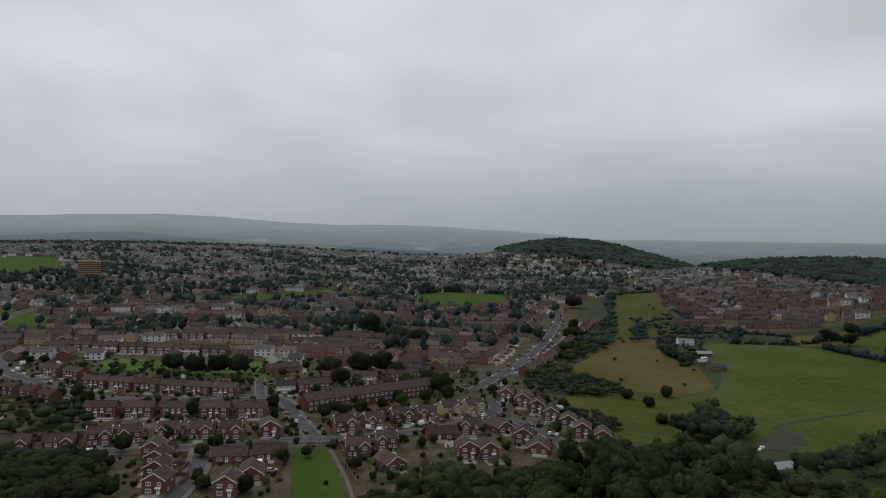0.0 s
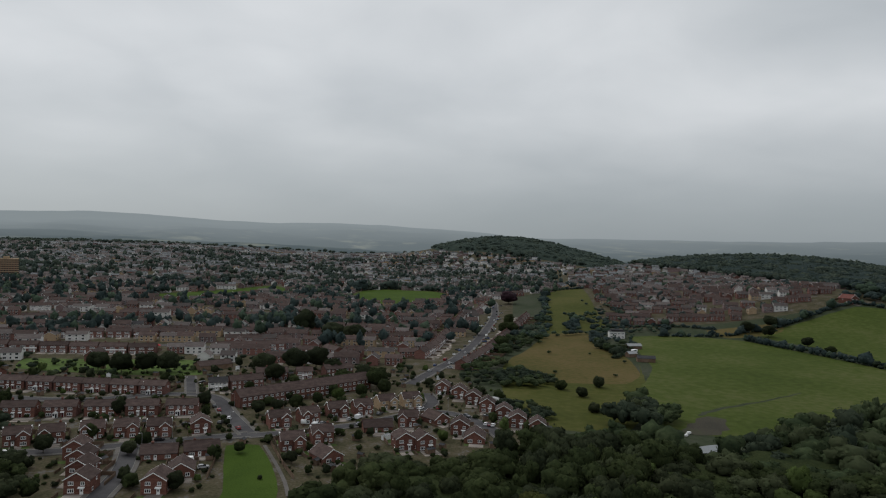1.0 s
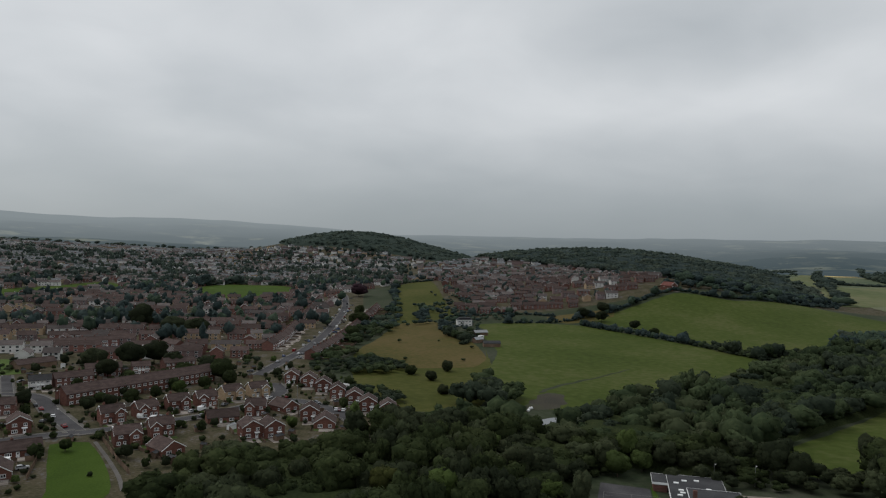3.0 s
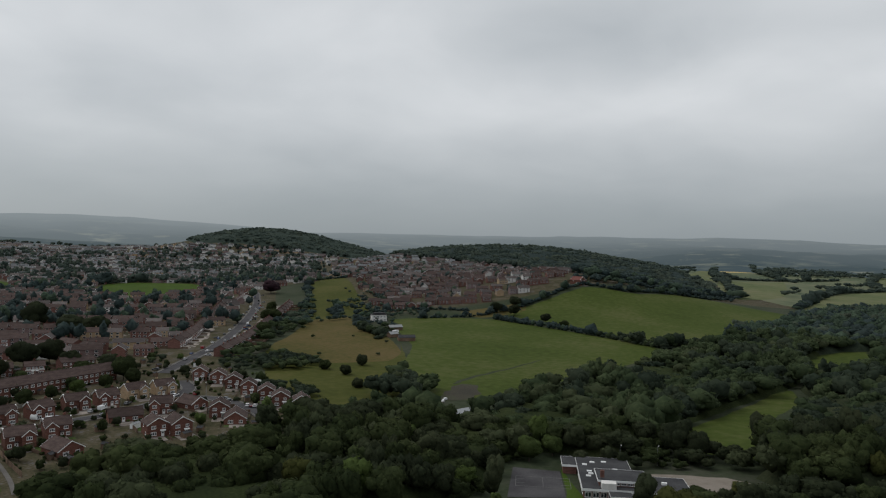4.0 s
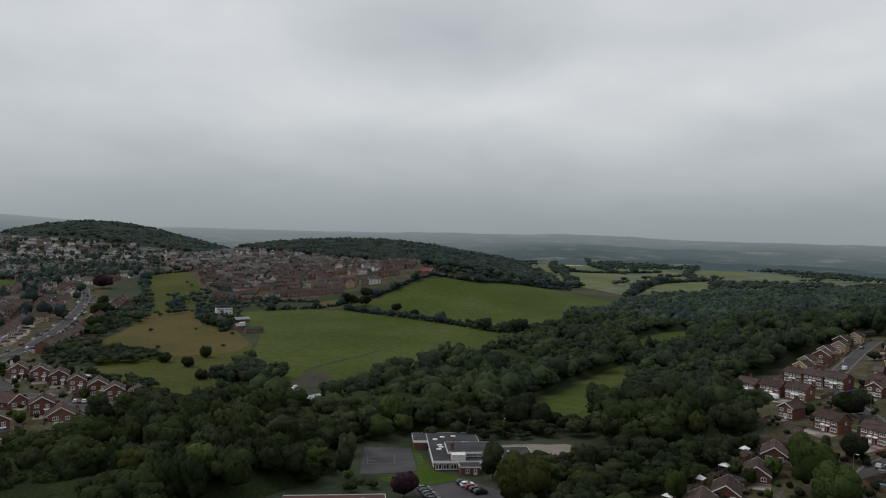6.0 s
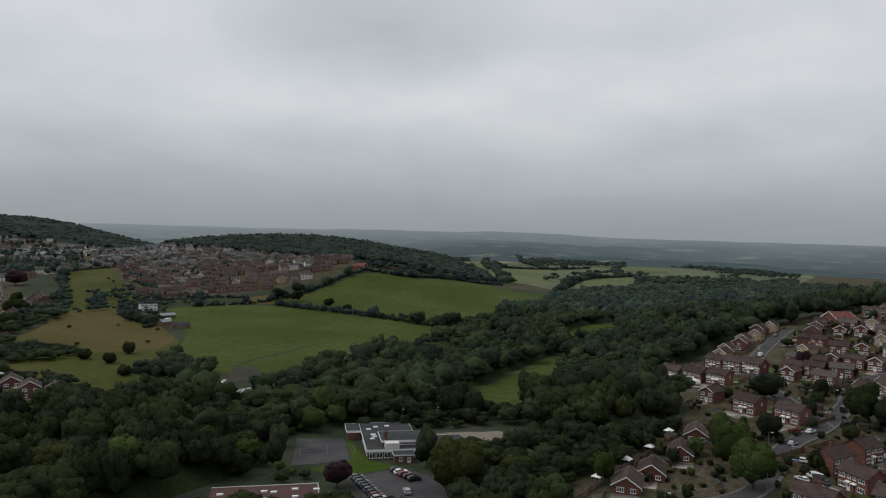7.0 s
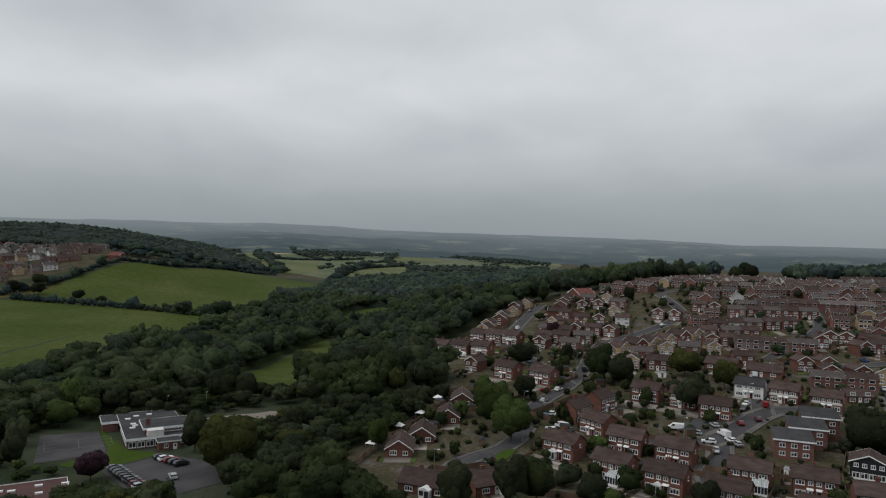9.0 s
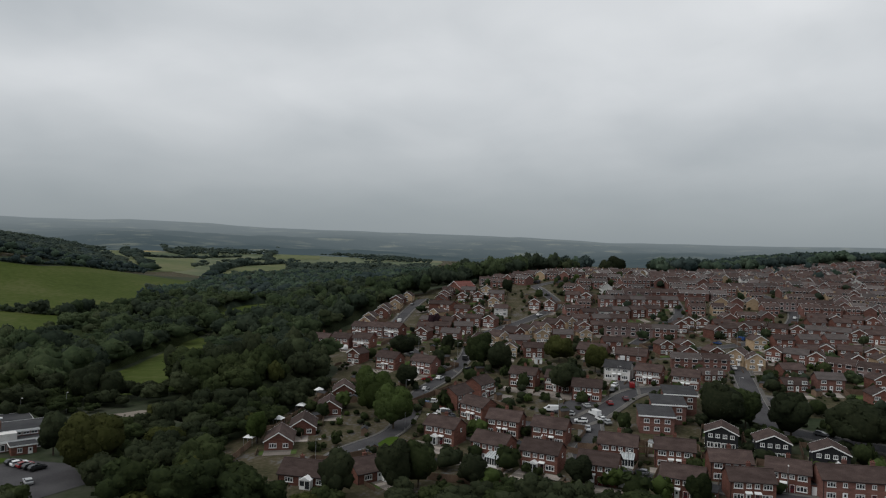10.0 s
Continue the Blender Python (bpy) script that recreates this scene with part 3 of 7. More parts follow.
def prism(bm, ring, depth, slot=0):
    """A closed ring of points pushed along a vector."""
    a = [bm.verts.new(p) for p in ring]
    b = [bm.verts.new(Vector(p) + Vector(depth)) for p in ring]
    n = len(ring)
    bm.faces.new(a[::-1]).material_index = slot
    bm.faces.new(b).material_index = slot
    for i in range(n):
        bm.faces.new((a[i], a[(i + 1) % n], b[(i + 1) % n], b[i])).material_index = slot


def done(bm, name, *mats):
    bmesh.ops.recalc_face_normals(bm, faces=bm.faces)
    me = bpy.data.meshes.new(name)
    bm.to_mesh(me)
    bm.free()
    for m in mats:
        me.materials.append(m)
    return me


def part(name, data, parent, label="", at=None, turn=0.0):
    ob = new(name, data)
    ob.parent = parent
    if at:
        ob.location = at
        ob.rotation_euler = (0, 0, radians(turn))
    if label:
        ob["label"] = label
    return ob


SHARED = {}


def window_mesh(w, h, bars=2):
    key = ("window", round(w, 1), round(h, 1), bars)
    if key not in SHARED:
        bm = bmesh.new()
        box(bm, -w / 2, w / 2, -0.06, 0.04, -h / 2, h / 2, 0)
        gap, n = 0.14, bars
        pw = (w - gap * (n + 1)) / n
        for i in range(n):
            x = -w / 2 + gap + i * (pw + gap)
            if i % 2 == 0 and h > 0.9:
                box(bm, x, x + pw, -0.085, -0.05, -h / 2 + gap, h / 2 - 0.42, 1)
                box(bm, x, x + pw, -0.085, -0.05, h / 2 - 0.33, h / 2 - gap, 1)
            else:
                box(bm, x, x + pw, -0.085, -0.05, -h / 2 + gap, h / 2 - gap, 1)
        box(bm, -w / 2 - 0.08, w / 2 + 0.08, -0.16, 0.0, -h / 2 - 0.07, -h / 2, 0)
        SHARED[key] = done(bm, "window", PAINT, GLASS)
    return SHARED[key]


def door_mesh(tone, w=0.95, h=2.05):
    key = ("door", tone, w)
    if key not in SHARED:
        bm = bmesh.new()
        box(bm, -w / 2 - 0.08, w / 2 + 0.08, -0.05, 0.04, 0, h + 0.08, 0)
        box(bm, -w / 2, w / 2, -0.09, -0.04, 0.05, h, 1)
        box(bm, -w / 4, w / 4, -0.11, -0.08, h * 0.58, h * 0.9, 2)
        SHARED[key] = done(bm, "door", PAINT, PAINT if tone == "white" else CAR_PAINT[tone] if tone in CAR_PAINT else DOOR, GLASS)
    return SHARED[key]


def put_window(house, x, y, z, w, h, turn=0.0, bars=2):
    part("window", window_mesh(w, h, bars), house, at=(x, y, z), turn=turn)


def slab_roof(x0, x1, y0, y1, eave, ridge, along="x", over=0.35, thick=0.16, mat=None, cx=None):
    """Two slopes that meet at a ridge, with thickness and a ridge cap."""
    bm = bmesh.new()
    if along == "x":
        ym, rise = (y0 + y1) / 2, (ridge - eave) / ((y1 - y0) / 2)
        for s, ye in ((-1, y0 - over), (1, y1 + over)):
            ze = eave - over * rise
            prism(bm, [(x0 - over, ye, ze), (x0 - over, ym, ridge), (x0 - over, ym, ridge + thick), (x0 - over, ye, ze + thick)], (x1 - x0 + 2 * over, 0, 0))
        box(bm, x0 - over, x1 + over, ym - 0.14, ym + 0.14, ridge + thick - 0.08, ridge + thick + 0.07)
    else:
        xm, rise = (x0 + x1) / 2, (ridge - eave) / ((x1 - x0) / 2)
        for s, xe in ((-1, x0 - over), (1, x1 + over)):
            ze = eave - over * rise
            prism(bm, [(xe, y0 - over, ze), (xm, y0 - over, ridge), (xm, y0 - over, ridge + thick), (xe, y0 - over, ze + thick)], (0, y1 - y0 + 2 * over, 0))
        box(bm, xm - 0.14, xm + 0.14, y0 - over, y1 + over, ridge + thick - 0.08, ridge + thick + 0.07)
    return done(bm, "roof", mat or ROOF)


def walls(x0, x1, y0, y1, eave, ridge, along="x", mat=None, base=-2.5):
    bm = bmesh.new()
    if along == "x":
        prism(bm, [(x0, y0, base), (x0, y1, base), (x0, y1, eave), (x0, (y0 + y1) / 2, ridge), (x0, y0, eave)], (x1 - x0, 0, 0))
    else:
        prism(bm, [(x0, y0, base), (x1, y0, base), (x1, y0, eave), ((x0 + x1) / 2, y0, ridge), (x0, y0, eave)], (0, y1 - y0, 0))
    return done(bm, "wall", mat or BRICK)


def barge(x0, x1, y, eave, ridge, over=0.35, wide=0.28):
    """White boards up the two slopes of a gable that faces along y."""
    bm = bmesh.new()
    xm, rise = (x0 + x1) / 2, (ridge - eave) / ((x1 - x0) / 2)
    for xe in (x0 - over, x1 + over):
        ze = eave - over * rise
        prism(bm, [(xe, y, ze - wide + 0.18), (xm, y, ridge - wide + 0.18), (xm, y, ridge + 0.19), (xe, y, ze + 0.19)], (0, -0.06, 0))
    return done(bm, "bargeboard", PAINT)


def chimney(parent, x, y, top, mat=None, pots=2):
    bm = bmesh.new()
    box(bm, x - 0.45, x + 0.45, y - 0.35, y + 0.35, top - 2.2, top, 0)
    box(bm, x - 0.52, x + 0.52, y - 0.42, y + 0.42, top, top + 0.12, 0)
    stack = part("chimney", done(bm, "chimney", mat or BRICK), parent)
    if "pot" not in SHARED:
        bm = bmesh.new()
        bmesh.ops.create_cone(bm, cap_ends=True, segments=8, radius1=0.14, radius2=0.11, depth=0.45, matrix=Matrix.Translation((0, 0, 0.22)))
        SHARED["pot"] = done(bm, "pot", ROOF_RED)
    for i in range(pots):
        part("pot", SHARED["pot"], stack, at=(x - 0.22 + 0.44 * i if pots > 1 else x, y, top + 0.1))


def gutters(parent, x0, x1, y, z):
    bm = bmesh.new()
    box(bm, x0 - 0.3, x1 + 0.3, y - 0.08, y + 0.04, z - 0.1, z)
    box(bm, x0 + 0.1, x0 + 0.2, y + 0.22, y + 0.34, 0, z - 0.1)
    part("gutter", done(bm, "gutter", CLAD), parent)


def canopy(parent, x, y, w=1.6, z=2.35, mat=None):
    bm = bmesh.new()
    prism(bm, [(x - w / 2, y, z), (x - w / 2, y - 0.9, z), (x - w / 2, y - 0.9, z + 0.12), (x - w / 2, y, z + 0.4)], (w, 0, 0))
    part("porch_canopy", done(bm, "canopy", mat or PAINT), parent)


def porch(parent, x, y, w=2.0, d=1.4):
    bm = bmesh.new()
    box(bm, x - w / 2, x + w / 2, y - d, y, -1, 2.2, 0)
    hall = part("porch", done(bm, "porch", PAINT), parent, "white glazed porch")
    bm = bmesh.new()
    prism(bm, [(x - w / 2 - 0.15, y - d - 0.15, 2.2), (x + w / 2 + 0.15, y - d - 0.15, 2.2), (x, y - d - 0.15, 3.0)], (0, d + 0.15, 0), 0)
    part("porch_roof", done(bm, "porch_roof", PAINT), hall)
    bm = bmesh.new()
    box(bm, x - w / 2 + 0.12, x - 0.1, y - d - 0.03, y - d, 0.9, 2.0, 1)
    box(bm, x + 0.1, x + w / 2 - 0.12, y - d - 0.03, y - d, 0.2, 2.0, 1)
    part("porch_glass", done(bm, "porch_glass", PAINT, GLASS), hall)


def conservatory(parent, x, y, w=3.6, d=3.0, mat_roof=None):
    bm = bmesh.new()
    box(bm, x - w / 2, x + w / 2, y - d, y, -1.5, 0.6, 0)
    n = 5
    for i in range(n + 1):
        px = x - w / 2 + w * i / n
        box(bm, px - 0.05, px + 0.05, y - d, y - d + 0.1, 0.6, 2.3, 0)
        if i < n:
            box(bm, px + 0.05, px + w / n - 0.05, y - d + 0.02, y - d + 0.06, 0.6, 2.2, 1)
    for sx in (x - w / 2, x + w / 2 - 0.08):
        box(bm, sx, sx + 0.08, y - d, y, 0.6, 2.3, 1)
    room = part("conservatory", done(bm, "conservatory", PAINT, GLASS), parent, "white framed lean-to conservatory")
    bm = bmesh.new()
    prism(bm, [(x - w / 2 - 0.1, y - d - 0.15, 2.25), (x - w / 2 - 0.1, y, 3.1), (x - w / 2 - 0.1, y, 3.2), (x - w / 2 - 0.1, y - d - 0.15, 2.35)], (w + 0.2, 0, 0), 1)
    for i in range(n + 1):
        px = x - w / 2 + w * i / n
        prism(bm, [(px - 0.03, y - d - 0.15, 2.36), (px - 0.03, y, 3.21), (px - 0.03, y, 3.27), (px - 0.03, y - d - 0.15, 2.42)], (0.06, 0, 0), 0)
    part("glazed_roof", done(bm, "glazed_roof", PAINT, CLEAR), room)


def garage(parent, x0, x1, y0, y1, mat=None, z=2.5):
    bm = bmesh.new()
    box(bm, x0, x1, y0, y1, -2, z, 0)
    box(bm, x0 - 0.12, x1 + 0.12, y0 - 0.12, y1 + 0.12, z, z + 0.2, 1)
    g = part("garage", done(bm, "garage", mat or BRICK, FELT), parent)
    bm = bmesh.new()
    box(bm, x0 + 0.3, x1 - 0.3, y0 - 0.05, y0, 0, 2.1)
    for k in range(1, 5):
        box(bm, x0 + 0.3, x1 - 0.3, y0 - 0.07, y0 - 0.04, k * 0.42 - 0.02, k * 0.42 + 0.02)
    part("garage_door", done(bm, "garage_door", PAINT), g, "white up-and-over garage door")


# ---- kinds of house ----
def house_semi(w=10.0, d=7.0, brick=None, roof=None, extra="", lower=None):
    e, r = 4.9, 7.1
    h = new("house")
    brick = brick or BRICK
    part("wall", walls(-w / 2, w / 2, -d / 2, d / 2, e, r, "x", brick), h)
    part("roof", slab_roof(-w / 2, w / 2, -d / 2, d / 2, e, r, "x", mat=roof or ROOF), h)
    gutters(h, -w / 2, w / 2, -d / 2 - 0.35, e - 0.15)
    gutters(h, -w / 2, w / 2, d / 2 + 0.4, e - 0.15)
    chimney(h, -w * 0.22 if extra == "side" else 0.0, 0.6, r + 0.9, brick)
    y = -d / 2
    for s in (-1, 1):
        put_window(h, s * w * 0.32, y, 3.9, 2.0, 1.2, bars=3)
        put_window(h, s * w * 0.09, y, 3.95, 1.1, 1.05)
        put_window(h, s * w * 0.31, y, 1.4, 2.3, 1.35, bars=3)
        part("door", door_mesh("white" if s < 0 else "maroon"), h, at=(s * w * 0.1, y, 0))
        put_window(h, s * w * 0.3, -y, 3.9, 1.6, 1.2, 180)
        put_window(h, s * w * 0.25, -y, 1.4, 2.2, 1.3, 180, 3)
    put_window(h, w / 2, 0.5, 3.9, 0.8, 1.0, 90, 1)
    if extra == "cons":
        conservatory(h, w * 0.27, y)
    elif extra == "porch":
        porch(h, -w * 0.1, y)
        canopy(h, w * 0.1, y)
    elif extra == "garage":
        garage(h, w / 2, w / 2 + 2.9, -d / 2 + 1.0, d / 2 - 0.5, brick)
        canopy(h, -w * 0.1, y)
    else:
        canopy(h, w * 0.1, y, 1.5)
        canopy(h, -w * 0.1, y, 1.5)
    if lower:
        bm = bmesh.new()
        box(bm, -w / 2 + 0.1, w / 2 - 0.1, y - 0.03, y, 2.6, 3.3)
        part("panel", done(bm, "panel", lower), h, "pale hung panels between the windows")
    return h


def house_terrace(w=18.5, d=8.0, brick=None, units=3):
    e, r = 5.0, 7.4
    h = new("terrace")
    part("wall", walls(-w / 2, w / 2, -d / 2, d / 2, e, r, "x", brick or BRICK_DARK), h)
    part("roof", slab_roof(-w / 2, w / 2, -d / 2, d / 2, e, r, "x"), h)
    gutters(h, -w / 2, w / 2, -d / 2 - 0.35, e - 0.15)
    u = w / units
    for i in range(units):
        x = -w / 2 + (i + 0.5) * u
        put_window(h, x - u * 0.2, -d / 2, 3.9, 1.9, 1.2, bars=3)
        put_window(h, x + u * 0.28, -d / 2, 3.9, 1.0, 1.05)
        put_window(h, x - u * 0.2, -d / 2, 1.4, 2.0, 1.3, bars=3)
        part("door", door_mesh(("white", "maroon", "grey")[i % 3]), h, at=(x + u * 0.28, -d / 2, 0))
        put_window(h, x, d / 2, 3.9, 2.2, 1.2, 180, 3)
        if i:
            chimney(h, -w / 2 + i * u, 0.5, r + 0.9, brick or BRICK_DARK)
    return h


def house_wing(w=9.5, d=8.0, brick=None, roof=None, flip=1, cars_port=False):
    """A detached house with its ridge along the street and a gabled wing to the front."""
    e, r = 4.8, 7.2
    h = new("house")
    brick = brick or BRICK
    part("wall", walls(-w / 2, w / 2, -d / 2, d / 2, e, r, "x", brick), h)
    part("roof", slab_roof(-w / 2, w / 2, -d / 2, d / 2, e, r, "x", mat=roof or ROOF), h)
    a, b = sorted((flip * 0.4, flip * (w / 2 - 0.05)))
    y = -d / 2 - 1.3
    part("wing_wall", walls(a, b, y, 0.5, 4.6, 6.4, "y", brick), h)
    part("wing_roof", slab_roof(a, b, y, 0.5, 4.6, 6.4, "y", mat=roof or ROOF), h)
    part("bargeboard", barge(a, b, y - 0.36, 4.6, 6.4), h)
    m = (a + b) / 2
    put_window(h, m, y, 3.6, 1.8, 1.2, bars=3)
    put_window(h, m, y, 1.3, 2.2, 1.35, bars=3)
    put_window(h, -flip * w * 0.27, -d / 2, 3.7, 1.5, 1.1)
    put_window(h, -flip * w * 0.35, -d / 2, 1.4, 1.3, 1.2)
    part("door", door_mesh("white"), h, at=(-flip * w * 0.13, -d / 2, 0))
    canopy(h, -flip * w * 0.13, -d / 2, 1.5, mat=ROOF)
    put_window(h, -w * 0.2, d / 2, 3.8, 1.6, 1.2, 180)
    put_window(h, w * 0.2, d / 2, 1.4, 2.2, 1.3, 180, 3)
    chimney(h, -flip * w * 0.3, 0.8, r + 0.7, brick, 1)
    for x in (-w / 2, w / 2):
        bm = bmesh.new()
        for s in (-1, 1):
            prism(bm, [(x - 0.03 if x < 0 else x - 0.02, s * (d / 2 + 0.35), e - 0.42), (x, 0, r - 0.1), (x, 0, r + 0.18), (x, s * (d / 2 + 0.35), e - 0.14)], (0.38 if x > 0 else -0.38, 0, 0))
        part("bargeboard", done(bm, "bargeboard", PAINT), h)
    return h


def house_gable(w=8.0, d=9.0, brick=None, roof=None, e=4.9, r=7.3, clad=None, extra="", storeys=2):
    """A house whose gable faces the street."""
    h = new("house")
    brick = brick or BRICK
    part("wall", walls(-w / 2, w / 2, -d / 2, d / 2, e, r, "y", brick), h)
    part("roof", slab_roof(-w / 2, w / 2, -d / 2, d / 2, e, r, "y", mat=roof or ROOF), h)
    part("bargeboard", barge(-w / 2, w / 2, -d / 2 - 0.36, e, r), h)
    back = part("bargeboard", barge(-w / 2, w / 2, 0, e, r), h, at=(0, d / 2 + 0.36, 0), turn=180)
    y = -d / 2
    if clad:
        for s in (-1.5, -0.5, 0.5, 1.5):
            put_window(h, s * w * 0.22, y, 3.9, 1.1, 1.1)
            put_window(h, s * w * 0.22, y, 1.3, 1.7, 1.5)
        bm = bmesh.new()
        box(bm, -w / 2 + 0.1, w / 2 - 0.1, y - 0.04, y, 0.1, 0.5)
        part("panel", done(bm, "panel", PAINT), h)
    elif storeys == 2:
        put_window(h, -w * 0.22, y, 3.8, 1.7, 1.2, bars=3)
        put_window(h, w * 0.24, y, 3.8, 1.3, 1.1)
        put_window(h, -w * 0.22, y, 1.4, 2.0, 1.3, bars=3)
        part("door", door_mesh("white"), h, at=(w * 0.2, y, 0))
        canopy(h, w * 0.2, y, 2.0)
    else:
        put_window(h, -w * 0.2, y, 1.4, 2.0, 1.3, bars=3)
        put_window(h, w * 0.25, y, 1.4, 1.5, 1.2)
    for s in (-1, 1):
        put_window(h, s * w / 2, -d * 0.2, 1.4, 1.2, 1.1, 90 * s)
        if storeys == 2:
            put_window(h, s * w / 2, d * 0.15, 3.8, 0.9, 1.0, 90 * s, 1)
    put_window(h, 0, -y, 1.4, 2.2, 1.3, 180, 3)
    if storeys == 2:
        put_window(h, 0, -y, 3.8, 1.6, 1.2, 180)
    if extra == "garage":
        garage(h, w / 2, w / 2 + 2.8, -d / 2 + 2, d / 2 - 1, brick)
    if extra == "porch":
        porch(h, w * 0.18, y, 2.4, 1.2)
    return h


def house_bungalow(w=12.0, d=8.0, brick=None, roof=None, gable=True, white_porch=False):
    e, r = 2.6, 5.2
    h = new("bungalow")
    brick = brick or BRICK
    part("wall", walls(-w / 2, w / 2, -d / 2, d / 2, e, r, "x", brick), h)
    part("roof", slab_roof(-w / 2, w / 2, -d / 2, d / 2, e, r, "x", mat=roof or ROOF), h)
    y = -d / 2
    gutters(h, -w / 2, w / 2, y - 0.35, e - 0.15)
    if gable:
        part("wing_wall", walls(w * 0.08, w * 0.44, y - 1.2, 0, e, 4.4, "y", brick), h)
        part("wing_roof", slab_roof(w * 0.08, w * 0.44, y - 1.2, 0, e, 4.4, "y", mat=roof or ROOF), h)
        part("bargeboard", barge(w * 0.08, w * 0.44, y - 1.56, e, 4.4), h)
        put_window(h, w * 0.26, y - 1.2, 1.35, 2.0, 1.3, bars=3)
    else:
        put_window(h, w * 0.26, y, 1.4, 2.0, 1.2, bars=3)
    put_window(h, -w * 0.3, y, 1.4, 2.1, 1.2, bars=3)
    part("door", door_mesh("white"), h, at=(-w * 0.08, y, 0))
    put_window(h, -w * 0.2, -y, 1.4, 1.6, 1.2, 180)
    put_window(h, w * 0.2, -y, 1.4, 2.0, 1.2, 180, 3)
    chimney(h, -w * 0.2, 0.5, r + 0.7, brick, 1)
    if white_porch:
        porch(h, 0.6, y, 2.6, 2.0)
    return h


def place(ob, x, y, turn, z=None, sink=0.15):
    ob.matrix_basis = pose(x, y, (level(x, y) if z is None else z) - sink, 0, 0, turn)
    return ob


def house_lite(w=8.6, d=6.8, brick=None, roof=None, along="x", e=4.5, r=6.4):
    """A plainer house for the upper streets."""
    h = new("house")
    part("wall", walls(-w / 2, w / 2, -d / 2, d / 2, e, r, along, brick or BRICK), h)
    part("roof", slab_roof(-w / 2, w / 2, -d / 2, d / 2, e, r, along, mat=roof or ROOF), h)
    if along == "y":
        part("bargeboard", barge(-w / 2, w / 2, -d / 2 - 0.36, e, r), h)
    chimney(h, -w * 0.2 if along == "x" else 0, 0.8, r + 0.8, brick or BRICK, 1)
    for x in (-0.28, 0.28):
        put_window(h, x * w, -d / 2, 3.5, 1.8, 1.15, bars=3)
        put_window(h, x * w, -d / 2, 1.35, 2.0, 1.35, bars=3)
    put_window(h, 0, d / 2, 3.8, 1.9, 1.2, 180)
    part("door", door_mesh("white"), h, at=(0, -d / 2, 0))
    return h


def terrace_lite(w=18.5, d=8.0, brick=None, lower=None):
    """Three homes under one roof, for the streets farther off."""
    h = new("terrace")
    brick = brick or BRICK_DARK
    part("wall", walls(-w / 2, w / 2, -d / 2, d / 2, 5.0, 7.3, "x", brick), h)
    part("roof", slab_roof(-w / 2, w / 2, -d / 2, d / 2, 5.0, 7.3, "x", mat=ROOF), h)
    for x in (-0.33, 0.17):
        chimney(h, x * w, 0.4, 8.3, brick, 0)
    for x in (-0.33, 0, 0.33):
        put_window(h, x * w, -d / 2, 3.8, 3.4, 1.2, bars=5)
        put_window(h, x * w - 0.9, -d / 2, 1.4, 2.2, 1.35, bars=3)
        part("door", door_mesh("white"), h, at=(x * w + 1.4, -d / 2, 0))
    put_window(h, 0, d / 2, 3.8, 9.0, 1.2, 180, bars=9)
    if lower:
        bm = bmesh.new()
        box(bm, -w / 2 + 0.1, w / 2 - 0.1, -d / 2 - 0.05, -d / 2, 2.35, 3.15)
        part("panel", done(bm, "panel", lower), h)
    return h


